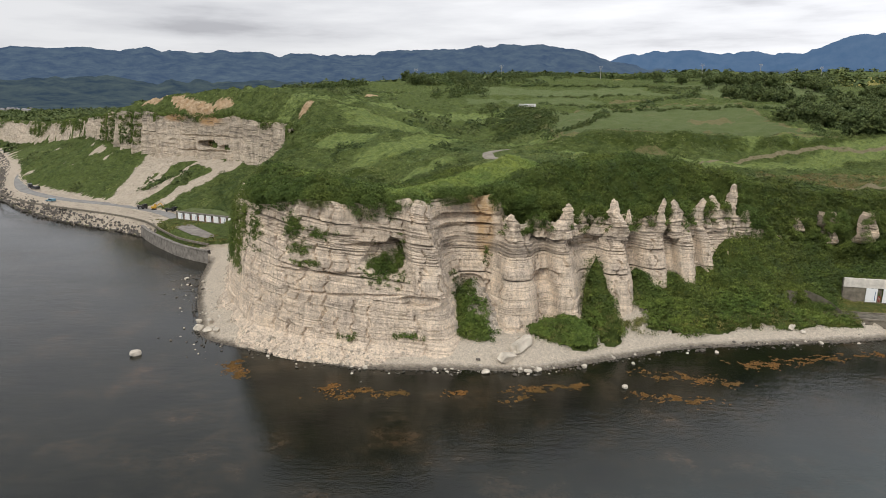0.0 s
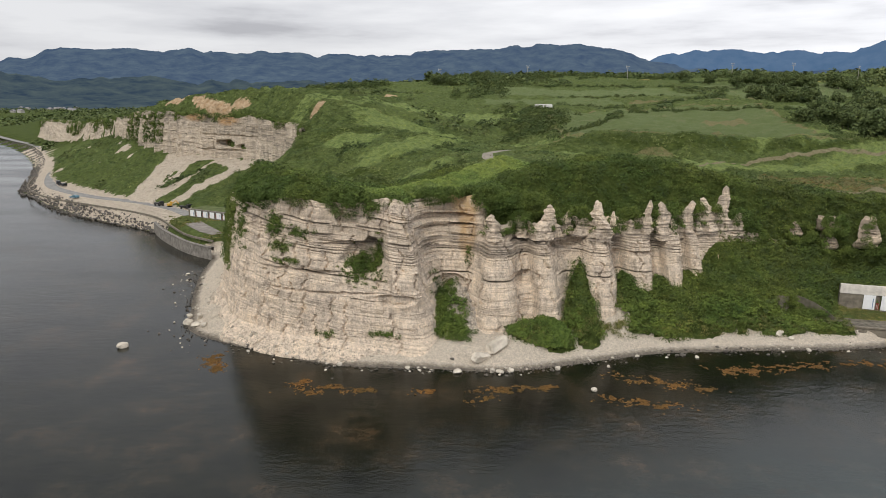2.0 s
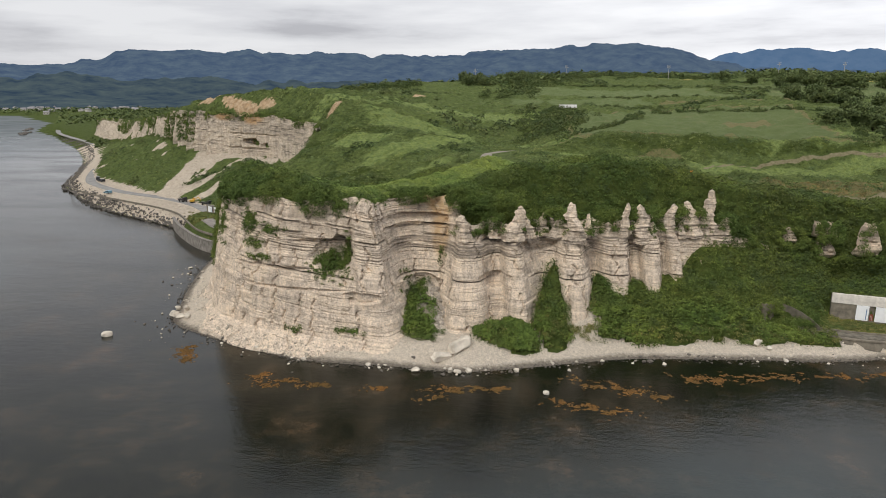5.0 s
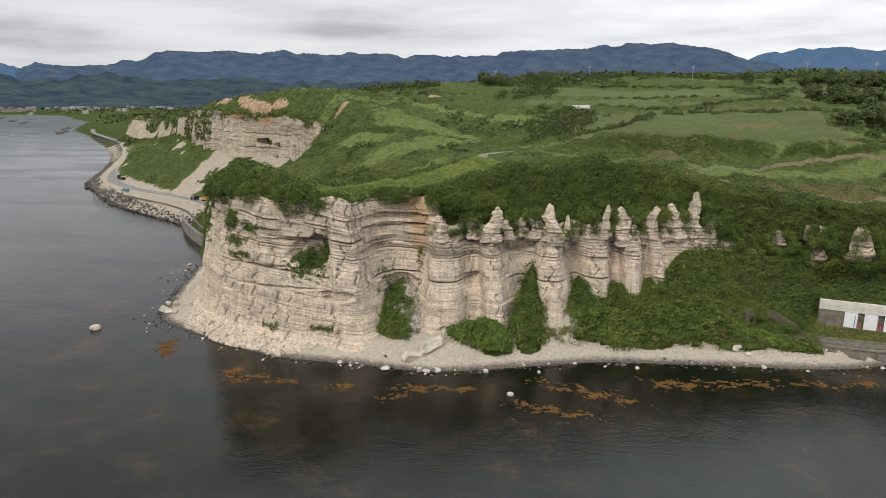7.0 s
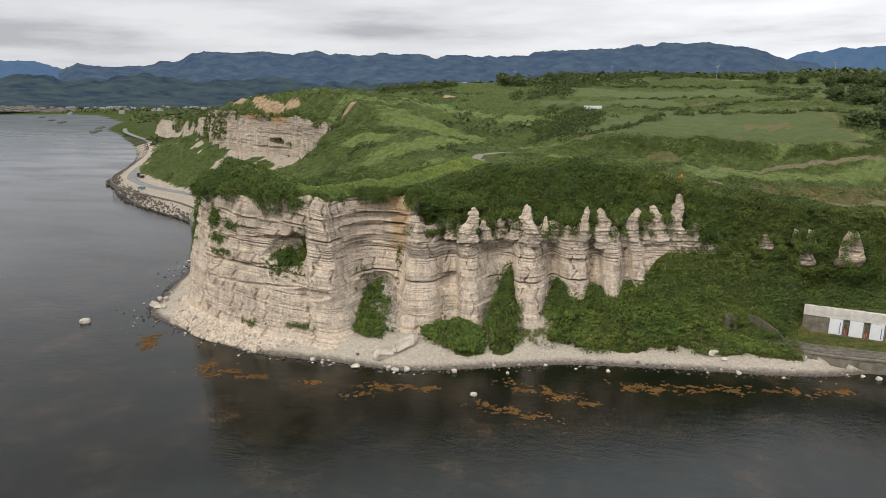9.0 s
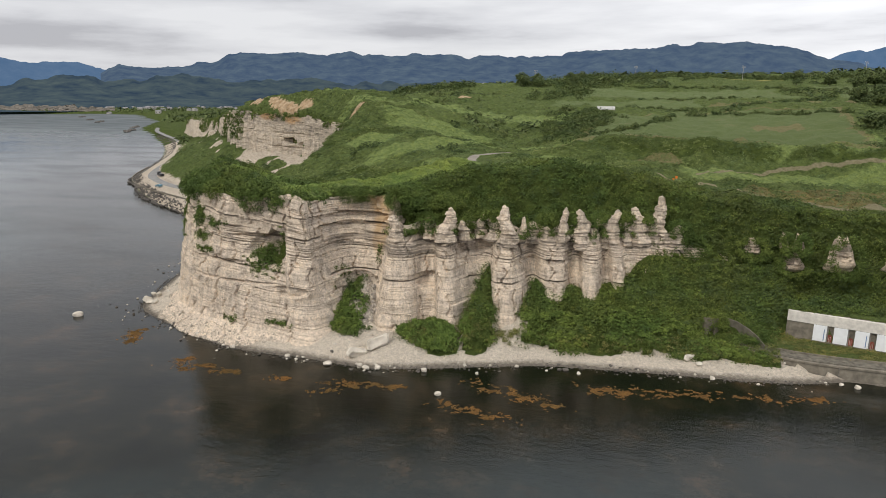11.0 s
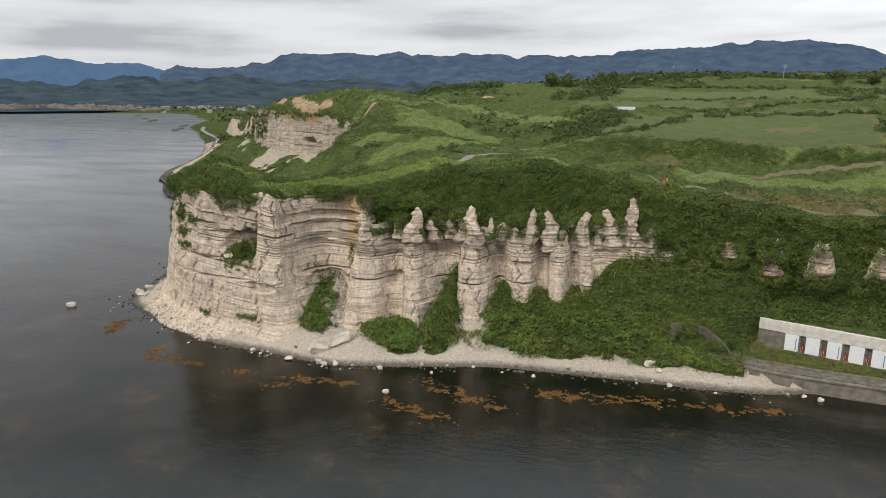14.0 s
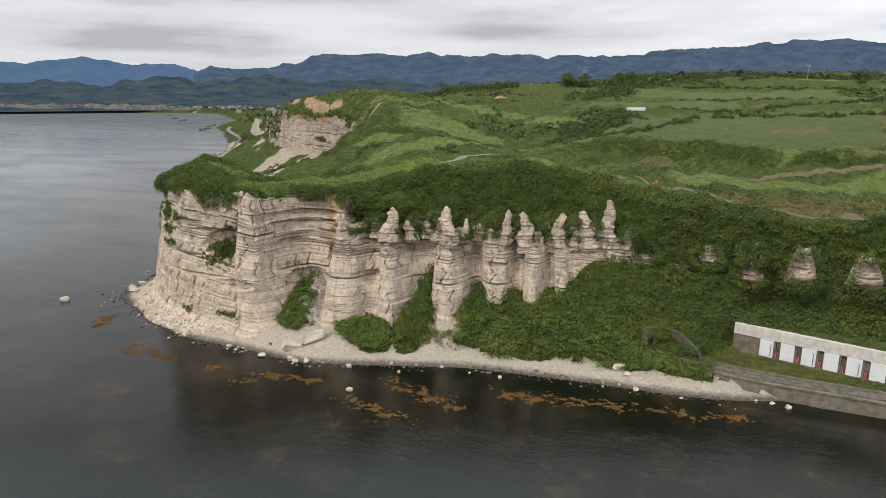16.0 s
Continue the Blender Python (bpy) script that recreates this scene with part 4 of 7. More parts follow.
head_line = spline(HEAD_WEST + HEAD_EAST + HEAD_END + RIGHT[:4], 0.35)
HEAD = Face(head_line, 1, hollows=[(-10.8, 20.4, 6.5, 3.8, 4.4, 4.2, 3.4), (-15, 23.6, 6, 8, 0.6, 0.5, 1.2), (-6, 12.0, 4.0, 4.0, 1.6, 1.2, 1.0), (23.5, 14.5, 4.0, 3.5, 3.2, 0.8, 1.7), (33, 21.5, 4.5, 4.0, 2.4, 1.0, 1.8), (5, 27, 6, 6, 0.8, 0.7, 1.2), (5, 25, 6, 6, 0.7, 0.5, 0.9), (5.5, 11.5, 6.5, 6.5, 5.0, 2.5, 1.2), (49, 18, 6, 6, 0.7, 0.6, 0.7), (-30, 17.6, 9, 14, 0.5, 0.4, 0.8), (-24, 13.2, 12, 16, 0.4, 0.3, 0.7)], soften=44)


def pinnacle(x, y, foot, top, half, taper, seed, parent):
    """A weathered turret of beds: blocky rings that narrow upwards, out of true."""
    foot, half = foot - 0.7, 1.02 * half
    rows_, cols_ = int((top - foot) / 0.14) + 2, 26
    v, a = np.meshgrid(np.linspace(0, 1, rows_), np.linspace(0, 2 * np.pi, cols_), indexing="ij")
    z = foot + (top - foot) * v
    q = bedding(x, z) + 0.25 * fbm(z / 2, z * 0 + seed, seed=7)
    b = np.clip(np.searchsorted(BEDS, q), 0, LAST)
    sides = np.array([[seed * 2.399 + 2 * np.pi * (n + 0.6 * hash3(np.array([n]), np.array([seed]), np.array([1]), 2)[0]) / 6, 0.80 + 0.25 * hash3(np.array([n]), np.array([seed]), np.array([2]), 2)[0]] for n in range(6)])
    square = np.min([far / np.maximum(np.cos(a + 0.5 * fbm(z / 3.0, z * 0 + seed, seed=8) - turn), 0.35) for turn, far in sides], 0)
    ring = np.floor(z / 0.75 + seed * 0.37 + 0.4 * np.sin(a + seed))
    facet = np.floor(3 * a / np.pi + seed)
    steps = 6 + seed % 3
    tall = 0.45 * (1.0 - v) + 0.55 * np.floor((1.0 - v) * steps + 0.9 * hash3(facet, facet * 0 + seed, facet * 0, 12)) / steps
    tall = np.clip(tall, 0, 1)
    size = half * (0.10 + 0.10 * (1 - taper) + 1.0 * tall ** (0.55 + 0.25 * taper)) * (0.95 + 0.10 * hash3(ring, ring * 0 + seed, ring * 0, 9)) * np.where(v > 0.97, 0.5, 1.0)
    size = size * (1 + 1.0 * fbm(np.cos(a) * 1.6 + seed, np.sin(a) * 1.6, z / 1.8, octaves=4, seed=seed)) + 0.45 * BED_OUT[b] + 0.42 * (hash3(np.floor(a * 1.6 + b), b, b * 0 + seed, 5) - 0.5) * step(0.0, 0.2, tall)
    size = np.maximum(size - 0.25 * seam_cut(q, a + seed), 0.10)
    side = 1 if seed % 2 else -1
    lean_x, lean_y = half * (0.55 * side * v + 0.6 * fbm(v * 3.2 + seed, v * 0, octaves=2, seed=seed + 3)), half * 0.5 * fbm(v * 2 + seed, v * 0 + 5, octaves=2, seed=seed + 4)
    co = np.stack([x + lean_x + np.cos(a) * square * size, y + 1.0 + lean_y + np.sin(a) * square * size * 0.85, z], -1)
    ob = sheet("pinnacle", co.reshape(-1, 3), grid_quads(rows_, cols_), ROCK, smooth=False)
    attribute(ob, "bed", q)
    attribute(ob, "ochre", q * 0)
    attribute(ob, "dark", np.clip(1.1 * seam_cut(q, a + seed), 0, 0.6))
    return tagged(under(ob, parent), "worn rock turret standing on the ledge")


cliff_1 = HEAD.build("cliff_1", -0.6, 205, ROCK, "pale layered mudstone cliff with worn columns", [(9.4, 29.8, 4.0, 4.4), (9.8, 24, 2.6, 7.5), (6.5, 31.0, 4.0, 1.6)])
for num, spec in enumerate(PINNACLES):
    pinnacle(*spec, 20 + num, cliff_1)
bay_line = spline(BAY_NEAR[4:14], 0.8)
CLIFF_BAY = Face(bay_line, 2, lean=0.14, hollows=[(-120, 29.2, 9, 5.0, 1.7, 2.4, 8.0), (-110.0, 28.0, 4.5, 3.4, 1.3, 1.7, 6.5), (-124, 26, 20, 20, 0.7, 0.6, 1.2), (-120, 33.5, 22, 20, 0.6, 0.5, 0.9)], rough=0.75, soften=14, ragged=4.5)
cliff_2 = CLIFF_BAY.build("cliff_2", 14, 90, FAR_ROCK, "pale layered cliff with caves above the bay road", [(-120, 42, 9, 4), (-140, 43, 8, 3)])
far_line = spline(BAY_NEAR[:5], 1.6)
CLIFF_FAR = Face(far_line, 3, lean=0.3, rough=1.3, soften=10, ragged=4.0)
cliff_3 = CLIFF_FAR.build("cliff_3", 4, 40, FAR_ROCK, "distant pale coastal cliff with green gullies")
low_line = spline(BAY_FAR[:5], 9)
CLIFF_LOW = Face(low_line, 4, lean=0.3, rough=3.0, soften=3, ragged=9.0)
# rock colour dimmed to grey to imitate the haze of distance
cliff_4 = CLIFF_LOW.build("cliff_4", -1, 16, rock_material("haze_grey_cliff", (0.24, 0.215, 0.185), (0.18, 0.16, 0.14), (0.26, 0.19, 0.12)), "low pale cliffs along the far shore of the bay")


# ---- mountains ----
def mountains(name, crest, reach, depth, foot, material, label, seed):
    """A range round the view: crest gives (compass, elevation) in degrees as seen from the flight's middle; it lies at the distance reach."""
    az = np.arange(crest[0][0], crest[-1][0] + 0.01, 0.15)
    el = np.interp(az, [c[0] for c in crest], [c[1] for c in crest])
    rows = 36
    u = (np.arange(rows) / (rows - 1))[:, None]
    r = reach - depth * (1 - u) + 0 * az[None, :]
    peak = 56 + reach * np.tan(np.radians(el))[None, :] * 1.0
    x, y = 49 + r * np.sin(np.radians(az))[None, :], 8 + r * np.cos(np.radians(az))[None, :]
    ridge = 1 - 2.1 * np.abs(fbm(x / 330, y / 330, octaves=6, seed=seed))
    h = foot + (peak - foot) * u ** 1.25 * np.clip(0.50 + 0.5 * u + (ridge - 0.75) * 0.75 * (1 - u * u), 0.1, 1.2)
    h = h + u ** 4 * (reach / 90) * fbm(az[None, :] / 1.1, az[None, :] * 0, octaves=6, seed=seed + 1)
    h = h + 70 * (1 - u) * u * fbm(x / 160, y / 160, octaves=4, seed=seed + 7)
    co = np.stack([x, y, h], -1)
    back = co[-1] * np.array([1.06, 1.06, 0.3])
    co = np.concatenate([co, back[None]])
    ob = sheet(name, co.reshape(-1, 3), grid_quads(rows + 1, len(az))[:, ::-1], material)
    return tagged(ob, label, "mountains", kind="structure")


CREST_NEAR = [(-43.5, 1.5), (-42.1, 2.2), (-40.3, 2.05), (-38.0, 2.03), (-35.3, 2.47), (-33.2, 3.22), (-30.6, 3.24), (-28.6, 3.44), (-26.3, 3.22), (-23.6, 3.28), (-20.7, 3.04),
              (-19.1, 3.34), (-16.9, 3.12), (-13.3, 3.04), (-11.3, 3.06), (-8.7, 2.95), (-5.9, 3.33), (-3.1, 3.66), (0.8, 3.58), (3.6, 3.93), (6.9, 3.95), (10.2, 3.61),
              (12.1, 3.10), (13.6, 2.5), (16, 1.9), (22, 1.6), (30, 1.5), (60, 1.4)]
CREST_FAR = [(-75, 2.6), (-66, 2.0), (-57.0, 2.21), (-55.6, 2.33), (-53.9, 2.13), (-52.4, 2.33), (-51.1, 2.65), (-49.2, 2.32), (-46.6, 2.17), (-44.5, 2.29), (-42.9, 1.79), (-40, 1.2),
             (0, 1.8), (12.6, 2.5), (14.8, 3.06), (16.1, 3.09), (18.7, 3.22), (21.3, 2.99), (23.7, 3.07), (25.7, 2.89), (27.6, 3.09), (29.0, 3.45), (30.7, 3.97), (32.1, 4.03),
             (33.5, 4.2), (38, 4.0), (45, 3.2), (60, 3.0)]
mountains("backdrop_far", CREST_FAR, 4600, 700, 0, RANGE_FAR, "distant mountain range under cloud, blue with emitted haze", 61)
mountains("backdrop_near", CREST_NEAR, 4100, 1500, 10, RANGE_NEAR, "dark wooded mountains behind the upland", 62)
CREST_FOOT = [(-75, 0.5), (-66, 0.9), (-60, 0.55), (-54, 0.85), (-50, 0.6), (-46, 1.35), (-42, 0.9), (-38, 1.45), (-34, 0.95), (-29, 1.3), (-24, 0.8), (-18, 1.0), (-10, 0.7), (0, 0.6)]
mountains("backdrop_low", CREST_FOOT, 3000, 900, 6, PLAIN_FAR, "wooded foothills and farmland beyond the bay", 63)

# ---- plain materials of built things ----
CONCRETE = plain("weathered_concrete", (0.175, 0.155, 0.123), 0.9, 0.2, spread=0.35, scale=0.8)
PALE_CONCRETE = plain("pale_concrete", (0.60, 0.565, 0.51), 0.9, 0.2, spread=0.2, scale=0.9)
DARK_CONCRETE = plain("stained_concrete", (0.19, 0.175, 0.155), 0.9, 0.2, spread=0.4, scale=0.7)
ASPHALT = plain("grey_asphalt", (0.22, 0.215, 0.205), 0.9, 0.2, spread=0.25, scale=0.5)
PALE_TARMAC = plain("pale_worn_tarmac", (0.23, 0.208, 0.172), 0.9, 0.15, spread=0.2, scale=0.5)
WHITE_PANEL = plain("white_painted_panel", (0.76, 0.77, 0.78), 0.55, 0.4, spread=0.06, scale=0.7)
RUST_RED = plain("red_brown_steel", (0.22, 0.055, 0.035), 0.7, 0.3, spread=0.3)
BLUE_PAINT = plain("faded_blue_paint", (0.12, 0.20, 0.34), 0.6, 0.3)
BLACK_PAINT = plain("black_car_paint", (0.018, 0.019, 0.022), 0.3, 0.5, spread=0.1)
CYAN_PAINT = plain("light_blue_car_paint", (0.12, 0.25, 0.32), 0.35, 0.5, spread=0.1)
YELLOW_PAINT = plain("yellow_machine_paint", (0.55, 0.32, 0.04), 0.5, 0.4, spread=0.15)
ORANGE_PAINT = plain("orange_sign_paint", (0.72, 0.20, 0.03), 0.5, 0.4, spread=0.1)
RUBBER = plain("black_rubber", (0.02, 0.02, 0.02), 0.9, 0.2)
GLASS = plain("dark_window_glass", (0.03, 0.035, 0.04), 0.12, 0.6, spread=0.1)
STEEL = plain("galvanised_steel", (0.32, 0.33, 0.34), 0.5, 0.4, 0.6, spread=0.15)
FILM = plain("white_greenhouse_film", (0.46, 0.45, 0.43), 0.6, 0.3, spread=0.15)
ROOF = plain("grey_roof_sheet", (0.22, 0.21, 0.22), 0.7, 0.3)
HOUSE_WALL = plain("pale_house_wall", (0.40, 0.38, 0.35), 0.8, 0.2)
BARK = plain("grey_bark", (0.10, 0.085, 0.065), 0.95, 0.1)
POLE_GREY = plain("grey_pole", (0.34, 0.33, 0.31), 0.8, 0.2)
PALE_STONE = plain("pale_mudstone_boulder", (0.52, 0.47, 0.395), 0.95, 0.15, spread=0.3, scale=1.8)
DARK_STONE = plain("wet_dark_stone", (0.095, 0.082, 0.068), 0.55, 0.4, spread=0.4, scale=1.8)
GREY_STONE = plain("grey_armour_stone", (0.13, 0.118, 0.105), 0.9, 0.2, spread=0.5, scale=0.6)
RUBBLE = plain("fallen_rubble", (0.36, 0.32, 0.27), 0.95, 0.15, spread=0.4, scale=0.9)
TAN_RUBBLE = plain("tan_fallen_rock", (0.40, 0.355, 0.29), 0.95, 0.15, spread=0.4, scale=1.2)
TAN_GRASS = leaf_material("dried_grass", (0.0, (0.120, 0.105, 0.040)), (0.5, (0.185, 0.150, 0.065)), (1.0, (0.250, 0.195, 0.100)))
KELP = leaf_material("floating_kelp", (0.0, (0.070, 0.038, 0.013)), (0.5, (0.132, 0.072, 0.025)), (1.0, (0.205, 0.114, 0.040)))


# ---- leaves ----
def leaf_cloud(name, centres, radii, per, size, material, label, category="bushes", flat=0.75, seed=1, low=-0.15, lie=0.35):
    """Domes of small leaves, each leaf a face of its own, all in one mesh."""
    g = np.random.default_rng(seed)
    per, size = 2 * per, 0.66 * size
    n = len(centres)
    c = np.repeat(np.asarray(centres, float), per, 0)
    r = np.repeat(np.broadcast_to(radii, (n,)), per)
    th, cz = g.uniform(0, 2 * np.pi, n * per), g.uniform(low, 1, n * per)
    sr = np.sqrt(np.clip(1 - cz * cz, 0, 1))
    d = np.stack([sr * np.cos(th), sr * np.sin(th), cz], 1)
    shape = 0.8 + 0.45 * vnoise(d[:, 0] * 2.1 + c[:, 0], d[:, 1] * 2.1 + c[:, 1], d[:, 2] * 2.1, seed=seed)
    p = c + d * (r * shape * g.uniform(0.72, 1.06, n * per))[:, None] * np.array([1, 1, flat])
    nrm = d + g.normal(0, 0.48, d.shape) + np.array([0, 0, lie])
    nrm /= np.linalg.norm(nrm, axis=1)[:, None]
    a = np.cross(nrm, g.normal(0, 1, d.shape))
    a /= np.linalg.norm(a, axis=1)[:, None]
    b = np.cross(nrm, a)
    s = (size * g.uniform(0.6, 1.35, n * per))[:, None] * (0.55 + 0.45 * r / np.mean(radii))[:, None]
    co = np.stack([p + a * s - nrm * s * 0.2, p + b * s * 0.66 - a * s * 0.6, p - b * s * 0.66 - a * s * 0.6], 1).reshape(-1, 3)
    ob = sheet(name, co, None, material, smooth=False, tris=np.arange(len(co)).reshape(-1, 3))
    return tagged(ob, label, category, kind="stuff")


def scatter(x0, x1, y0, y1, n, keep, seed):
    """Random places on the ground in a rectangle for which keep(x, y, h, masks) is true."""
    g = np.random.default_rng(seed)
    x, y = g.uniform(x0, x1, n), g.uniform(y0, y1, n)
    h, m = land(x, y)
    k = keep(x, y, h, m) & (h > 1.5)
    return np.stack([x, y, h], 1)[k]


def field_free(x, y, h, m):
    c = cover_masks(x, y, h, m)
    return np.maximum.reduce([c["sand"], c["crop"], c["gold"], c["bare"], c["rust"]]) < 0.5


def meadow_here(x, y, h, m):
    return cover_masks(x, y, h, m)["meadow"] > 0.5


def on_track(x, y, wide=2.6):
    out = np.zeros(np.shape(x), bool)
    for line in TRACKS:
        d, _ = near(line, x, y)
        out |= np.abs(d) < wide + 1.8 * (line is TRACKS[2])
    return out


# thick scrub on the slopes about the head
close = scatter(-78, 150, 126, 186, 40000, lambda x, y, h, m: (m["veg"] > 0.5) & (m["ds"] > 4.6) & field_free(x, y, h, m) & ~on_track(x, y) & (m["dc"] * 0 + vnoise(x / 4, y / 4, seed=51) > 0.05) & (m["shed"] < 0.3)
                & ~((m["walled"] > 0) & (near(WALL_LINE, x, y)[0] < 6)) & ~((m["dc"] > -0.5) & (m["inland"] < 0.5) & (x < 76)), 5)
grassy = meadow_here(close[:, 0], close[:, 1], close[:, 2], land(close[:, 0], close[:, 1])[1]) & (np.random.default_rng(3).random(len(close)) < 0.97)
scrub = close[~grassy]
gr = np.random.default_rng(11)
big = gr.random(len(scrub)) < 0.5
big[np.flatnonzero(big)[::3]] = False
leaf_cloud("scrub", scrub[big] - [0, 0, 0.25], gr.uniform(0.8, 2.2, big.sum()), 27, 0.30, BUSH_LEAF, "dense green creeper and scrub over the slopes", seed=12)
leaf_cloud("scrub_low", scrub[~big] - [0, 0, 0.25], gr.uniform(0.5, 1.0, (~big).sum()), 7, 0.29, UNDER_LEAF, "lighter green undergrowth between the bushes", seed=13)
leaf_cloud("grass_tufts", close[grassy], gr.uniform(0.35, 0.7, grassy.sum()), 13, 0.25, SPUR_GRASS, "tall light green grass on the brow", "grass", 0.9, seed=14)

slopes_of_head = lambda x, y, h, m: (m["veg"] > 0.5) & (m["ds"] > 6) & field_free(x, y, h, m) & (m["shed"] < 0.3) & ~on_track(x, y, 3.5) & ~((m["walled"] > 0) & (near(WALL_LINE, x, y)[0] < 7)) & ~((m["dc"] > -0.5) & (m["inland"] < 0.5) & (x < 76)) & ~meadow_here(x, y, h, m)
for many, leaf, words, num in ((1000, YOUNG_LEAF, "bright green bushes among the scrub", 86), (1700, VINE_LEAF, "dark green vines and bushes over the slopes", 87)):
    spot = scatter(-60, 150, 128, 186, many, slopes_of_head, num)
    leaf_cloud("slope_bushes", spot - [0, 0, 0.15], gr.uniform(0.7, 1.9, len(spot)), 34, 0.35, leaf, words, seed=num + 5, flat=0.85)
spot = scatter(84, 150, 158, 186, 1300, slopes_of_head, 90)
leaf_cloud("slope_bushes", spot - [0, 0, 0.1], gr.uniform(0.8, 1.9, len(spot)), 34, 0.34, VINE_LEAF, "dark vines over the slope above the gallery", seed=91, flat=0.85)
fan_green_top = scatter(0, 10, 128, 142, 260, lambda x, y, h, m: (m["fan"] > 0.2), 96)
fringe = scatter(18, 104, 128, 152, 3200, lambda x, y, h, m: (m["veg"] > 0.5) & (m["ds"] > 5.0) & (m["ds"] < 12) & (m["walled"] < 0) & (vnoise(x / 5, y / 5, seed=88) > 0.45), 88)
fringe = np.vstack([fringe, scatter(17, 33, 128, 142, 1200, lambda x, y, h, m: (m["veg"] > 0.5) & (m["ds"] > 4.6) & (vnoise(x / 3, y / 3, seed=94) > 0.4), 95), fan_green_top])
leaf_cloud("foot_bushes", fringe + [0, 0, 0.8], gr.uniform(0.5, 1.1, len(fringe)), 16, 0.36, YOUNG_LEAF, "yellow-green bushes along the top of the beach", seed=89)

head_top = scatter(-60, -2, 135, 178, 1400, lambda x, y, h, m: (m["inland"] > 0.8) & (m["dc"] > 4.5) & (vnoise(x / 7, y / 7, seed=65) > 0.42), 46)
leaf_cloud("head_bushes", head_top - [0, 0, 0.3], gr.uniform(0.9, 2.0, len(head_top)), 44, 0.26, BUSH_LEAF, "rounded bushes crowding the headland's top", seed=47)
hollow_bush = scatter(-70, 30, 186, 262, 900, lambda x, y, h, m: (m["veg"] > 0.6) & (vnoise(x / 12, y / 12, seed=66) > 0.62) & (x < 8) & ~on_track(x, y, 3.5), 48)
leaf_cloud("hollow_bushes", hollow_bush - [0, 0, 0.4], gr.uniform(1.0, 2.4, len(hollow_bush)), 40, 0.52, VINE_LEAF, "dark rounded bushes in the hollow", seed=49)

bay_top = scatter(-260, -38, 270, 440, 9000, lambda x, y, h, m: (m["inland"] > 0.7) & field_free(x, y, h, m), 72)
leaf_cloud("bay_hill_scrub", bay_top - [0, 0, 0.3], gr.uniform(0.6, 1.4, len(bay_top)), 11, 0.44, UPLAND_LEAF, "rough green scrub over the hill above the bay", seed=73)

dead = scatter(98, 156, 189, 214, 2600, lambda x, y, h, m: cover_masks(x, y, h, m)["dry"] > 0.4, 77)
leaf_cloud("dry_grass", dead - [0, 0, 0.2], gr.uniform(0.3, 0.6, len(dead)), 12, 0.26, TAN_GRASS, "brown dried grass on the upland", "grass", 0.8, seed=78)

# the upland behind
mid_ground = scatter(-130, 210, 186, 310, 22000, lambda x, y, h, m: (m["veg"] > 0.6) & field_free(x, y, h, m) & ~on_track(x, y, 3.0) & (np.hypot((x - 20) / 5, (y - 207) / 26) > 1), 6)
patchy = vnoise(mid_ground[:, 0] / 9, mid_ground[:, 1] / 9, seed=52) + 0.5 * vnoise(mid_ground[:, 0] / 3, mid_ground[:, 1] / 3, seed=53)
mg = meadow_here(mid_ground[:, 0], mid_ground[:, 1], mid_ground[:, 2], land(mid_ground[:, 0], mid_ground[:, 1])[1])
dark = (patchy > 0.90) & ~mg
leaf_cloud("upland_scrub", mid_ground[dark] - [0, 0, 0.4], gr.uniform(0.8, 1.9, dark.sum()), 14, 0.40, UPLAND_LEAF, "dark scrub in the hollows of the upland", seed=15)
sward = mg & ~dark
leaf_cloud("meadow", mid_ground[sward] - [0, 0, 0.3], gr.uniform(0.4, 0.8, sward.sum()), 11, 0.30, MEADOW_LEAF, "light green mown meadow grass", "grass", 0.6, seed=28)
dark = dark | mg
leaf_cloud("upland_grass", mid_ground[~dark] - [0, 0, 0.2], gr.uniform(0.5, 1.1, (~dark).sum()), 10, 0.36, GRASS_LEAF, "rough green grass and bracken on the upland", "grass", 0.7, seed=16)
far_ground = scatter(-330, 420, 305, 760, 14000, lambda x, y, h, m: (m["veg"] > 0.6) & field_free(x, y, h, m), 7)
wood = vnoise(far_ground[:, 0] / 34, far_ground[:, 1] / 26, seed=54) + 0.35 * vnoise(far_ground[:, 0] / 8, far_ground[:, 1] / 8, seed=55)
thick = wood > 0.86
leaf_cloud("far_hedges", far_ground[thick] - [0, 0, 0.5], gr.uniform(1.4, 3.4, thick.sum()), 16, 1.15, TREE_LEAF, "dark hedges and copses between far fields", seed=17)
leaf_cloud("far_grass", far_ground[~thick] - [0, 0, 0.5], gr.uniform(0.8, 1.7, (~thick).sum()), 7, 0.75, GRASS_LEAF, "rough grass banks of the far upland", "grass", 0.6, seed=18)
very_far = scatter(-500, 1000, 560, 1500, 5200, lambda x, y, h, m: (m["veg"] > 0.6) & (vnoise(x / 70, y / 40, seed=56) > 0.56), 8)
leaf_cloud("far_woods", very_far - [0, 0, 1.0], gr.uniform(3.5, 7.0, len(very_far)), 18, 3.0, TREE_LEAF, "dark woods along the far edge of the upland", "woods", 0.9, seed=19)

hedge = []
for row in ([(89, 346), (116, 341), (142, 336), (168, 337), (182, 341)], [(46, 270), (61, 289), (83, 338)], [(59, 412), (88, 396), (108, 376), (138, 408), (194, 507)], [(75, 472), (116, 461), (140, 476)],
            [(60, 548), (90, 547), (135, 543), (174, 524), (203, 531)], [(99, 604), (169, 688), (208, 704)], [(150, 262), (168, 300), (182, 341)]):
    for q in spline(row, 2.2):
        hedge.append((q[0] + gr.normal(0, 0.9), q[1] + gr.normal(0, 0.9), gr.uniform(0.8, 2.2)))
for _ in range(170):
    hedge.append((39 + gr.normal(0, 8), 330 + gr.normal(0, 24), gr.uniform(1.4, 3.4)))
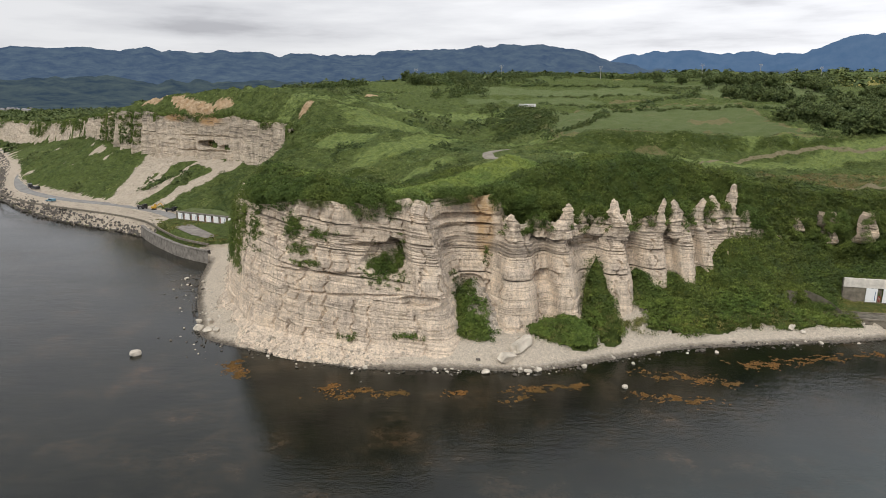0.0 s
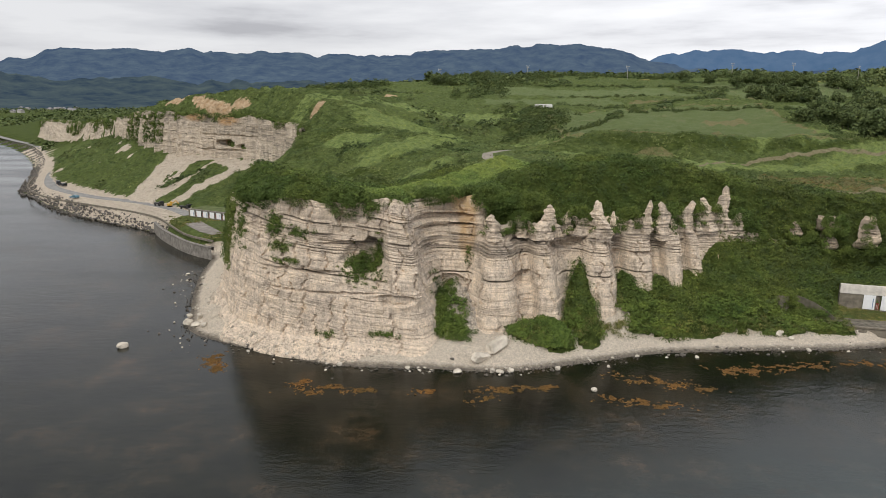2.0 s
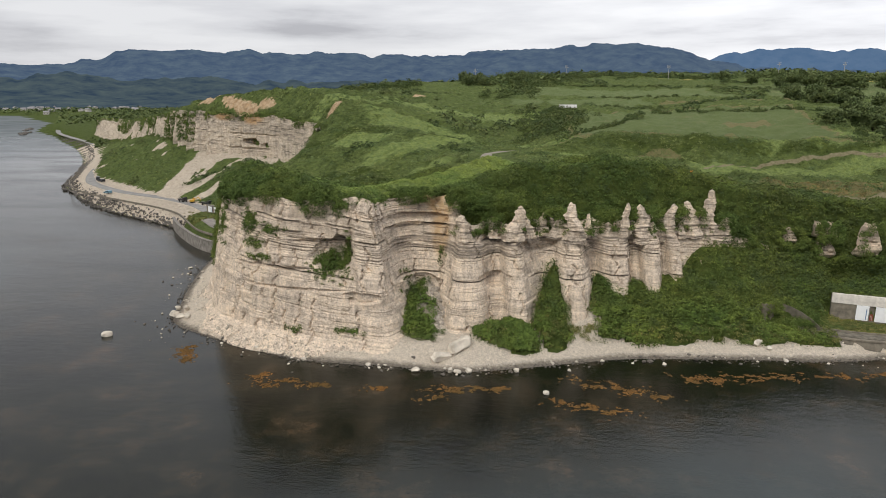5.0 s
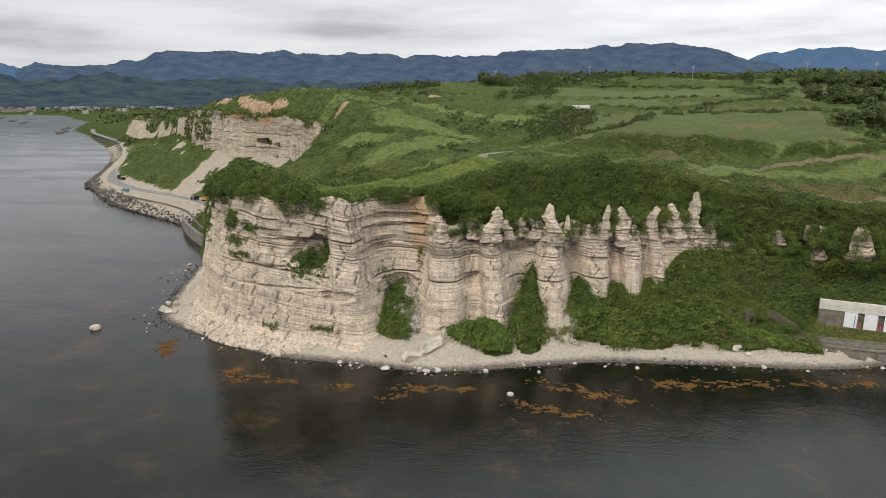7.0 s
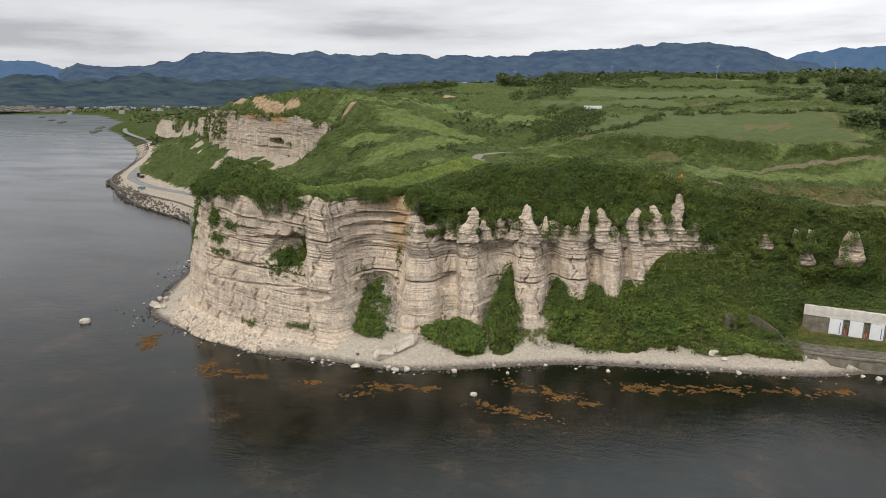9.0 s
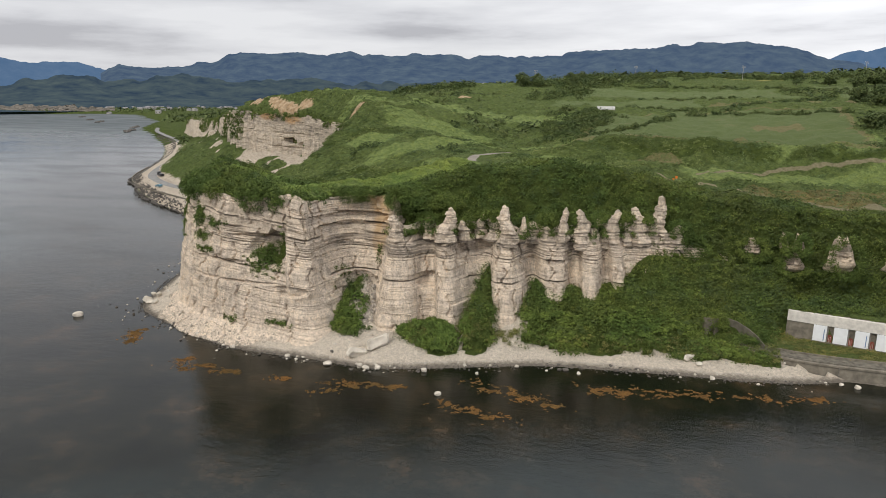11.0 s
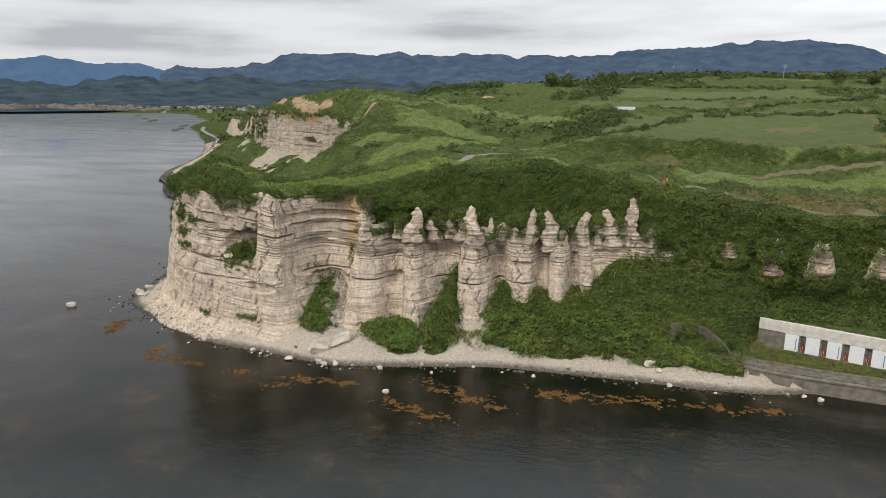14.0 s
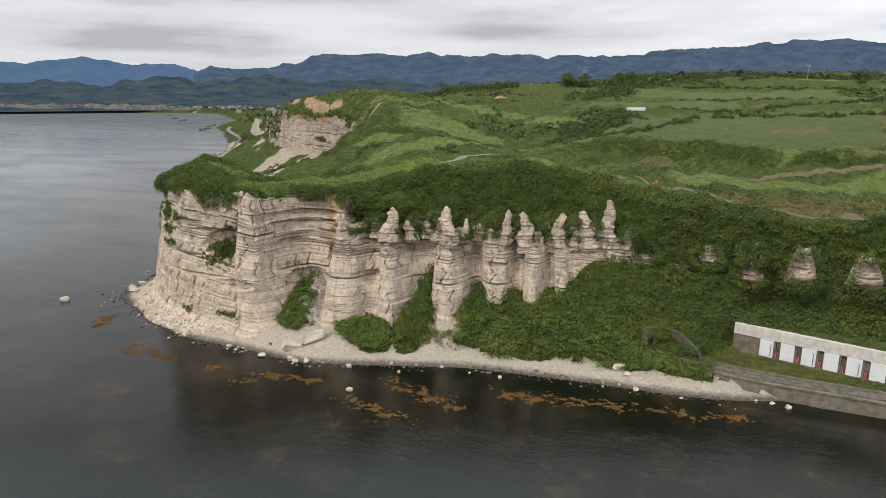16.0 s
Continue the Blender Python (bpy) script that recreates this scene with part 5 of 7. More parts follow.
for _ in range(150):
    a = gr.uniform(0, 1)
    hedge.append((-28 + 100 * a, 545 + 95 * a * a + gr.normal(0, 10), gr.uniform(2.5, 5.5)))
for q in spline([(8, 462), (22, 515), (42, 565), (84, 632), (130, 660)], 1.4):
    hedge.append((q[0] + gr.normal(0, 9), q[1] + gr.normal(0, 9), gr.uniform(2.2, 4.8)))
for _ in range(120):
    hedge.append((gr.uniform(-165, -60), 520 + gr.normal(0, 6), gr.uniform(3.0, 5.0)))
for _ in range(70):
    hedge.append((15 + gr.normal(0, 36), 862 + gr.normal(0, 10), gr.uniform(4, 9)))
for _ in range(230):
    a = gr.uniform(0, 1)
    hedge.append((-60 + 420 * a, 650 + 60 * math.sin(5 * a) + gr.normal(0, 9), gr.uniform(2.5, 5.5)))
hedge = np.array(hedge)
hedge_at = np.stack([hedge[:, 0], hedge[:, 1], land(hedge[:, 0], hedge[:, 1])[0] + 0.1 * hedge[:, 2]], 1)
beyond = hedge[:, 1] > 425
leaf_cloud("hedgerow", hedge_at[~beyond], hedge[~beyond, 2], 64, 0.56, VINE_LEAF, "dark hedgerows and bushes along the field edges", "hedge", 0.9, seed=74)
leaf_cloud("far_copse", hedge_at[beyond], hedge[beyond, 2], 34, 0.95, VINE_LEAF, "dark copses on the skyline of the upland", "woods", 0.9, seed=75)

plain_wood = scatter(-2600, -330, 980, 3200, 5200, lambda x, y, h, m: (m["veg"] > 0.6) & (vnoise(x / 160, y / 110, seed=64) > 0.38), 44)
leaf_cloud("valley_woods", plain_wood - [0, 0, 2.0], gr.uniform(9, 20, len(plain_wood)), 14, 5.0, TREE_LEAF, "dark woods on the low land beyond the bay", "woods", 0.45, seed=45)

# plants on the ledges of the head: brow column x, height, spread along, spread up, bushes
LEDGES = [(-44, 25, 2.0, 3.6, 60), (-33, 27.0, 1.8, 2.4, 80), (-27, 26, 2.4, 1.4, 30), (-31, 22.4, 2.6, 1.0, 34), (-29, 19.4, 3.0, 0.6, 26), (-12.6, 18.4, 3.6, 2.2, 230), (-8.6, 21, 1.0, 3.0, 46), (-20, 4.6, 1.6, 0.5, 10), (-8, 4.8, 3.2, 0.4, 22),
          (15, 25.2, 1.6, 0.6, 10), (20, 24.2, 2.8, 0.7, 40), (30, 24.4, 2.6, 0.9, 46), (35, 24.0, 2.0, 0.8, 12), (46.5, 23.8, 1.6, 1.0, 14), (54.5, 24, 1.6, 1.0, 14), (61.5, 24.2, 1.6, 1.0, 14),
          (1.5, 11.5, 1.0, 3.4, 20), (10.2, 17.5, 0.6, 1.8, 10), (-52, 21, 2.6, 6.0, 90), (-48, 25, 2.6, 4.0, 50), (69, 24, 1.5, 0.8, 8)]
spots = []
for cx, cz, rx, rz, n in LEDGES:
    for _ in range(n):
        i = int(np.argmin(np.abs(HEAD.line[:, 0] - (cx + gr.normal(0, rx * 0.55)))))
        p, _q = HEAD.place(np.array([i]), np.array([cz + gr.normal(0, rz * 0.55)]))
        spots.append(p[0])
for x, y, zf, zt, half, taper in PINNACLES:
    for _ in range(7):
        side = gr.choice((-1, 1)) * half * gr.uniform(0.9, 1.6)
        spots.append(np.array((x + side, y + gr.uniform(-0.6, 1.6), zf + gr.uniform(0.6, 2.6))))
spots = np.array(spots)
leaf_cloud("ledge_plants", spots, gr.uniform(0.35, 0.85, len(spots)), 26, 0.24, BUSH_LEAF, "small bushes rooted on rock ledges", flat=0.9, seed=20, low=-0.6)

corner = np.flatnonzero((HEAD.line[:, 1] > 152) & (HEAD.line[:, 1] < 182) & (HEAD.line[:, 0] < 0))
corner_i = gr.choice(corner, 270)
corner_at, _q = HEAD.place(corner_i, gr.uniform(13.0, 28.5, 270))
leaf_cloud("corner_bushes", corner_at, gr.uniform(0.6, 1.4, 270), 40, 0.27, BUSH_LEAF, "dark bushes clinging to the headland's west corner", flat=1.0, seed=79, low=-0.7)

# trailing growth along the edge of the head
edge = []
for i in range(0, len(HEAD.line), 3):
    x0 = HEAD.line[i, 0]
    if 8.0 < x0 < 11.8 and HEAD.line[i, 1] > 146:
        continue
    for _ in range(2 if x0 < 12 else 1):
        top = HEAD.line[i, 2]
        z = top + gr.uniform(-1.6, 0.9) * (1.0 if vnoise(np.array([x0 / 3.0]), np.array([0.5]), seed=57)[0] > 0.45 else 0.35)
        p, _q = HEAD.place(np.array([i]), np.array([min(z, top)]))
        q = p[0] + np.array([-HEAD.out[i, 0], -HEAD.out[i, 1], 0]) * gr.uniform(0.2, 2.0) + [0, 0, gr.uniform(-0.2, 0.7)]
        if x0 > 36 and gr.random() < 0.55:
            continue
        edge.append(q)
edge = np.array(edge)
leaf_cloud("edge_growth", edge, gr.uniform(0.5, 1.15, len(edge)), 26, 0.27, BUSH_LEAF, "overhanging green growth along the cliff edge", flat=0.85, seed=21, low=-0.5)

# rounded heaps of creeper that hang over the head's rim: x, y, z, half breadth, half depth, half height
HEAPS = [(-16.5, 138.5, 32.0, 5.6, 4.0, 3.4), (-26.0, 139.0, 33.2, 4.4, 3.6, 2.6), (-33.5, 142.5, 32.8, 4.8, 4.0, 2.6), (-11.0, 138.5, 30.6, 2.0, 2.4, 2.0), (-39.5, 148.0, 32.4, 4.0, 4.5, 2.8), (-6.6, 139.8, 31.6, 2.0, 2.6, 1.8),
         (1.8, 150.6, 31.8, 3.6, 2.6, 1.7), (6.2, 151.6, 32.0, 2.6, 2.4, 1.5), (15.0, 150.5, 31.2, 3.4, 4.0, 3.4), (19.5, 151.0, 29.6, 3.6, 3.4, 3.2), (25.2, 153.6, 29.6, 3.8, 3.6, 2.6), (-44.0, 156.0, 33.0, 3.0, 4.6, 2.8),
         (22.0, 149.5, 26.4, 2.4, 2.4, 2.2), (36.6, 153.6, 26.8, 2.4, 2.2, 2.6), (48.8, 156.8, 26.4, 2.2, 2.4, 2.6), (55.0, 158.2, 26.4, 1.7, 2.2, 2.6), (60.4, 159.8, 26.4, 1.8, 2.2, 2.6), (66.6, 161.6, 26.4, 1.7, 2.2, 2.4), (45.0, 153.6, 25.2, 1.2, 1.6, 1.6), (71.6, 163.0, 26.0, 1.0, 1.8, 2.4),
         (30.6, 152.8, 26.4, 1.8, 2.0, 1.8), (78.6, 166.4, 24.0, 2.6, 2.4, 2.6)]
heaped = []
for cx, cy, cz, ax, ay, az in HEAPS:
    for _ in range(int(7.5 * (ax * ay + ax * az))):
        d = gr.normal(0, 1, 3)
        d /= np.linalg.norm(d)
        d[2] = abs(d[2]) if gr.random() < 0.6 else d[2]
        if d[1] > 0.6:
            continue
        heaped.append((cx + ax * d[0], cy + ay * d[1], cz + az * d[2] - 0.4))
heaped = np.array(heaped)
leaf_cloud("rim_creeper", heaped, gr.uniform(0.6, 1.2, len(heaped)), 22, 0.28, BUSH_LEAF, "heaps of green creeper hanging over the rim", flat=0.9, seed=83, low=-0.5)

fan_green = scatter(0, 7.5, 128, 146, 420, lambda x, y, h, m: (m["fan"] > 0.2), 36)
gully_foot = np.stack([8.2 + 2.6 * gr.normal(0, 0.5, 150), 134.5 + 2.6 * gr.normal(0, 0.5, 150)], 1)
fan_green = np.vstack([fan_green, np.concatenate([gully_foot, land(gully_foot[:, 0], gully_foot[:, 1])[0][:, None] + 0.3], 1)])
leaf_cloud("gully_scrub", fan_green, gr.uniform(0.4, 0.9, len(fan_green)), 24, 0.25, BUSH_LEAF, "green scrub on the fan of fallen rock", flat=0.9, seed=29)

patchy_end = []
for i in range(len(HEAD.line)):
    if HEAD.line[i, 0] > 73.5:
        for _ in range(2):
            if vnoise(np.array([HEAD.s[i] / 2.4]), np.array([1.0]), seed=62)[0] > 0.34:
                p, _q = HEAD.place(np.array([i]), np.array([gr.uniform(17.5, HEAD.line[i, 2] + 0.5)]))
                patchy_end.append(p[0])
patchy_end = np.array(patchy_end)
leaf_cloud("creeper", patchy_end, gr.uniform(0.4, 0.9, len(patchy_end)), 26, 0.22, BUSH_LEAF, "creeper growing over the end of the rock", flat=0.9, seed=30, low=-0.6)

# bright weeds along the foot of the head and before the wall
foot = scatter(14, 112, 128, 160, 8200, lambda x, y, h, m: (m["veg"] > 0.4) & (m["ds"] > 5.5) & (h < 4.5 + 5 * (x < 46)) & ((x < 46) | (m["dc"] < -10)) & (vnoise(x / 2.5, y / 2.5, seed=58) > 0.35), 9)
leaf_cloud("foot_weeds", foot + [0, 0, 0.3], gr.uniform(0.35, 0.8, len(foot)), 16, 0.22, DRY_LEAF, "yellow-green flowering weeds along the beach", "weeds", 1.0, seed=22)
verge = scatter(88, 150, 138, 162, 4200, lambda x, y, h, m: (m["walled"] > 0) & (h < 4.2) & (near(WALL_LINE, x, y)[0] > 4.2) & (near(WALL_LINE, x, y)[0] < 14) & (vnoise(x / 3, y / 1.2, seed=59) > 0.3), 10)
leaf_cloud("verge_weeds", verge - [0, 0, 0.1], gr.uniform(0.35, 0.75, len(verge)), 18, 0.22, DRY_LEAF, "yellowing weeds on the disused road", "weeds", 0.9, seed=23)


# ---- stones ----
def stone_mesh(name, material, seed, squash=(1.0, 0.8, 0.6), rough=0.35, level=2):
    bm = bmesh.new()
    bmesh.ops.create_icosphere(bm, subdivisions=level, radius=0.5)
    g = np.random.default_rng(seed)
    planes = g.normal(0, 1, (7, 3))
    planes /= np.linalg.norm(planes, axis=1)[:, None]
    cut = g.uniform(0.20, 0.40, 7)
    for v in bm.verts:
        p = np.array(v.co)
        for nrm, c in zip(planes, cut):
            over = p @ nrm - c
            if over > 0:
                p = p - nrm * over * 0.9
        p = p * (1 + rough * (float(vnoise(np.array([p[0] * 3 + seed]), np.array([p[1] * 3]), np.array([p[2] * 3]))[0]) - 0.5))
        v.co = Vector(p * np.array(squash))
    me = bpy.data.meshes.new(name)
    bm.to_mesh(me)
    bm.free()
    me.materials.append(material)
    return me


PALE_ROCKS = [stone_mesh("boulder", PALE_STONE, s, (1.0, g, h)) for s, g, h in ((1, 0.75, 0.6), (2, 0.9, 0.5), (3, 0.6, 0.7), (4, 0.85, 0.65))]


def block_mesh(name, material, seed, size):
    """A fallen block: a squared stone with broken corners and rough sides."""
    g = np.random.default_rng(seed)
    bm = bmesh.new()
    bmesh.ops.create_cube(bm, size=1.0)
    bmesh.ops.bevel(bm, geom=bm.edges[:], offset=0.09, segments=1, affect="EDGES")
    bmesh.ops.subdivide_edges(bm, edges=bm.edges[:], cuts=2, use_grid_fill=True)
    lean = g.uniform(-0.22, 0.22, 3)
    for v in bm.verts:
        x, y, z = v.co
        x, y, z = x + lean[0] * z, y * (1 - 0.35 * x) + lean[1] * x, z * (1 + 0.4 * lean[2] * x)
        v.co = Vector((x * size[0], y * size[1], z * size[2])) + Vector(g.normal(0, 0.018, 3))
    bmesh.ops.triangulate(bm, faces=bm.faces[:])
    me = bpy.data.meshes.new(name)
    bm.to_mesh(me)
    bm.free()
    me.materials.append(material)
    return me


LONG_ROCK = block_mesh("boulder", PALE_STONE, 9, (1.0, 0.42, 0.42))
DARK_ROCKS = [stone_mesh("stone", DARK_STONE, s, (1.0, 0.8, 0.55)) for s in (5, 6, 7)]


def stone(mesh, x, y, z, size, turn, label, group, tilt=0.0):
    ob = new("boulder" if "boulder" in mesh.name else "stone", mesh)
    ob.matrix_basis = Matrix.LocRotScale((x, y, z), Euler((tilt, tilt * 0.6, turn)), (size, size, size))
    return tagged(ob, label, "rock", group)


BOULDERS = [(16.8, 129.4, 2.6, 4.8, 0.75, -0.38), (13.4, 126.0, 1.4, 3.6, 0.7, 0.35), (15.6, 122.2, 0.3, 2.0, 1.4, 0.3), (17.2, 121.9, 0.2, 1.9, 1.9, 0.2), (19.3, 122.9, 0.3, 2.1, 0.2, 0.1),
            (8.6, 121.7, 0.2, 2.0, 0.1, 0.0), (29.0, 124.2, 0.3, 1.7, 0.4, 0.1), (34.9, 114.9, 0.1, 1.5, 0.3, 0.1), (81.4, 142.9, 2.3, 2.3, 0.9, 0.2), (83.2, 141.6, 1.9, 1.6, 0.2, 0.2),
            (-28.3, 128.2, 0.5, 1.7, 0.3, 0.1), (-66.4, 131.0, 0.2, 2.7, 0.2, 0.1), (-58.5, 146.5, 0.9, 3.4, 0.9, 0.2), (-55.5, 144.5, 1.0, 2.6, 0.3, 0.1), (-56.5, 149, 1.3, 2.8, 1.9, 0.2),
            (-53, 143.5, 1.2, 2.2, 1.2, 0.1), (112, 141.2, 0.1, 1.7, 0.1, 0.0), (109.4, 141.8, 0.1, 1.2, 0.6, 0.0), (-60, 151, 0.8, 2.2, 0.4, 0.2), (-1.6, 122.9, 0.3, 1.5, 0.9, 0.2)]
for k, (x, y, z, size, turn, tilt) in enumerate(BOULDERS):
    stone(LONG_ROCK if k in (0, 1, 8) else PALE_ROCKS[k % 4], x, y, max(0.0, float(land(np.array([x]), np.array([y]))[0][0])) + size * 0.16, size, turn, "large pale boulder at the water's edge", "boulders on the shore", tilt)
gs = np.random.default_rng(31)
count = 0
while count < 250:
    i = gs.integers(0, len(SHORE))
    x, y = SHORE[i, 0] + gs.normal(0, 1.2), SHORE[i, 1]
    if not (-76 < x < 108 and y < 200):
        continue
    west = x < -44
    off = gs.normal(-0.6, 1.5) if not west else gs.normal(-1.5, 3.2)
    t = SHORE[min(i + 1, len(SHORE) - 1), :2] - SHORE[max(i - 1, 0), :2]
    t = t / (np.hypot(*t) + 1e-9)
    x, y = x - t[1] * off, y + t[0] * off
    hh = float(land(np.array([x]), np.array([y]))[0][0])
    wet = gs.random() < (0.62 if off < 0.6 else 0.15)
    size = float(np.clip(gs.lognormal(-0.45, 0.4), 0.3, 1.6))
    stone((DARK_ROCKS if wet else PALE_ROCKS)[gs.integers(0, 3)], x, y, max(hh, -0.05) + size * 0.08, size, gs.uniform(0, 6.3),
          "small dark wet stone at the waterline" if wet else "small pale stone on the beach", "stones along the waterline", gs.uniform(-0.3, 0.3))
    count += 1


def rubble(name, places, sizes, material, label, seed, category="rocks"):
    """Many angular stones in one mesh."""
    g = np.random.default_rng(seed)
    base = bmesh.new()
    bmesh.ops.create_icosphere(base, subdivisions=1, radius=0.5)
    v = np.array([p.co[:] for p in base.verts])
    f = np.array([[q.index for q in t.verts] for t in base.faces])
    base.free()
    n = len(places)
    q = g.normal(0, 1, (n, 3, 3))
    q, _ = np.linalg.qr(q)
    scale = g.uniform(0.6, 1.1, (n, 1, 3)) * np.asarray(sizes)[:, None, None]
    wob = 1 + g.uniform(-0.28, 0.28, (n, len(v), 1))
    co = np.einsum("nij,nkj->nki", q, v[None] * wob * scale) + np.asarray(places)[:, None, :]
    tri = (f[None] + (np.arange(n) * len(v))[:, None, None]).reshape(-1, 3)
    return tagged(sheet(name, co.reshape(-1, 3), None, material, smooth=False, tris=tri), label, category, kind="stuff")


beach = scatter(-74, 112, 120, 200, 9000, lambda x, y, h, m: (m["veg"] < 0.4) & (m["inland"] < 0.2) & (m["ds"] > -0.4) & (m["ds"] < 13) & (m["walled"] < 0) & (vnoise(x / 3, y / 3, seed=71) > 0.30), 32)
rubble("beach_pebbles", beach, np.clip(gs.lognormal(-1.25, 0.5, len(beach)), 0.12, 1.0), PALE_STONE, "pale broken stones strewn over the beach", 33)
wet_line = []
for i in range(len(SHORE)):
    if -76 < SHORE[i, 0] < 106 and SHORE[i, 1] < 200:
        for _ in range(9):
            wet_line.append((SHORE[i, 0] + gs.normal(0, 0.9), SHORE[i, 1] + gs.normal(0.1, 0.75), gs.uniform(-0.05, 0.18)))
wet_line = np.array(wet_line)
rubble("waterline_stones", wet_line, gs.uniform(0.15, 0.5, len(wet_line)), DARK_STONE, "dark wet pebbles along the waterline", 34)
west_foot = np.flatnonzero((HEAD.line[:, 0] < -8) & (HEAD.line[:, 1] < 215))
apron_i = gs.choice(west_foot, 1700)
apron, _q = HEAD.place(apron_i, 0.1 + 2.6 * gs.random(1700) ** 1.8)
rubble("cliff_foot_rubble", apron, np.clip(gs.lognormal(-1.2, 0.55, len(apron)), 0.12, 1.4), TAN_RUBBLE, "tan broken rock heaped at the cliff's foot", 76)
scree = scatter(4, 12, 128, 146, 1500, lambda x, y, h, m: (m["fan"] > 0.1) & (x > 6.2), 35)
rubble("scree", scree, np.clip(gs.lognormal(-0.9, 0.5, len(scree)), 0.15, 1.2), RUBBLE, "grey fallen rubble in the gully", 36)
armour = []
while len(armour) < 3000:
    t = gs.uniform(0, 1)
    i = gs.integers(0, len(SHORE) - 1)
    x, y = SHORE[i] + (SHORE[i + 1] - SHORE[i]) * t
    if -560 < x < -114 and y > 246:
        d = SHORE[i + 1] - SHORE[i]
        d = d / np.hypot(*d)
        off = gs.uniform(-2.0, 6.5)
        armour.append((x - d[1] * off, y + d[0] * off, 0.2 + 0.55 * max(off, 0) + gs.uniform(0, 0.7)))
rubble("rock_armour", np.array(armour), gs.uniform(0.6, 1.5, len(armour)), GREY_STONE, "dark grey rock armour along the coast road", 37)

# ---- kelp on the water ----
WEED_BEDS = [(-17, 112.6, 5.0, 0.9, 0.1), (-9, 112.4, 2.5, 0.5, 0), (3, 112.6, 2.6, 0.7, 0), (-43.5, 125.5, 2.6, 1.5, -0.5), (-40.5, 121.5, 2.0, 1.0, -0.9), (18.5, 114.5, 5.5, 0.8, 0.12),
             (13.5, 110.2, 2.6, 0.7, 0.2), (26, 115.6, 2.2, 0.6, 0.2), (47, 119.8, 7.5, 1.1, -0.30), (43.5, 110.0, 6.0, 0.8, -0.12), (37.5, 112.2, 1.8, 0.5, 0), (55.5, 117, 2.4, 0.7, -0.2),
             (64, 125.6, 3.6, 1.0, -0.05), (69.5, 126.4, 3.4, 1.2, 0.05), (75, 127.2, 3.0, 0.9, 0.1), (81, 129.0, 4.2, 0.9, 0.2), (88.5, 130.6, 3.6, 0.9, 0.1), (96, 131.4, 4.5, 0.9, 0.1),
             (103, 133.4, 3.5, 0.8, 0.1), (-22, 115.4, 2.0, 0.6, 0)]
for k, (cx, cy, rx, ry, turn) in enumerate(WEED_BEDS):
    g = np.random.default_rng(80 + k)
    ry = ry * 1.7
    n = int(48 * rx * ry) + 60
    u, v = g.normal(0, 0.5, n) * rx, g.normal(0, 0.5, n) * ry
    v = v + 0.5 * ry * np.sin(u * 0.9 + k)
    px, py = cx + u * math.cos(turn) - v * math.sin(turn), cy + u * math.sin(turn) + v * math.cos(turn)
    keep = vnoise(px / 0.9, py / 0.7, seed=90 + k) > (0.57 if cx > 60 else 0.42)
    px, py = px[keep], py[keep]
    leaf_cloud("kelp_bed", np.stack([px, py, np.full(len(px), 0.02)], 1), np.full(len(px), 0.22), 3, 0.30, KELP, "orange-brown kelp floating at the surface", "seaweed", 0.12, seed=100 + k, low=0.0, lie=3.0)


# ---- swept walls and roads ----
def sweep(name, line, profile, material, closed=False):
    """A mesh drawn along a plan line; the profile gives (to the left, height) pairs; a third column of the line is the ground's height."""
    line = np.asarray(line, float)
    if line.shape[1] == 2:
        line = np.concatenate([line, np.zeros((len(line), 1))], 1)
    d = np.gradient(line[:, :2], axis=0)
    d /= np.linalg.norm(d, axis=1)[:, None]
    left = np.stack([-d[:, 1], d[:, 0]], 1)
    co = np.array([[(p[0] + l[0] * o, p[1] + l[1] * o, p[2] + z) for o, z in profile] for p, l in zip(line, left)])
    return sheet(name, co.reshape(-1, 3), grid_quads(len(line), len(profile))[:, ::-1], material, smooth=False)


def draped(line, lift=0.12):
    h, _ = land(line[:, 0], line[:, 1], rough=False)
    h = np.convolve(np.pad(h, 2, "edge"), np.ones(5) / 5, "valid")
    return np.stack([line[:, 0], line[:, 1], h + lift], 1)


def road_on(name, line, half, material, label, lift=0.35):
    ob = sweep(name, draped(line, lift), [(-half - 0.9, -0.5), (-half, 0), (-half * 0.3, 0.04), (half * 0.3, 0.04), (half, 0), (half + 0.9, -0.5)], material)
    return tagged(ob, label, "road", kind="structure")


road_on("path_1", TRACKS[2], 1.4, PALE_TARMAC, "bend of a paved lane in the grass", 0.22)
coast = spline([(-640, 850), (-575, 770), (-500, 695), (-441, 640), (-380, 572), (-335, 515), (-290, 452), (-256, 392), (-228, 350), (-206, 329), (-180, 311), (-150, 297), (-126, 281), (-110, 265)], 4)
road = sweep("road_1", np.concatenate([coast, np.full((len(coast), 1), 4.66)], 1), [(-2.9, -0.5), (-2.7, 0.02), (0, 0.08), (2.7, 0.02), (2.9, -0.5)], ASPHALT)
tagged(road, "grey asphalt coast road below the cliffs", "road", kind="structure")
sea_lane = spline([(-262, 385), (-238, 345), (-214, 318), (-190, 300), (-165, 286), (-140, 272), (-121, 258), (-106, 240), (-94, 226), (-80, 216)], 4)
parapet = sweep("trim_1", np.concatenate([sea_lane, np.full((len(sea_lane), 1), 4.3)], 1), [(-0.2, 0), (-0.2, 0.75), (0.2, 0.75), (0.2, 0)], CONCRETE)
tagged(parapet, "low pale concrete parapet beside the coast road", "parapet", kind="structure")
bay_wall = spline([(-119, 252), (-114.5, 245.5), (-108, 237), (-101, 229), (-92, 219.5), (-84, 213), (-77.5, 209)], 2)
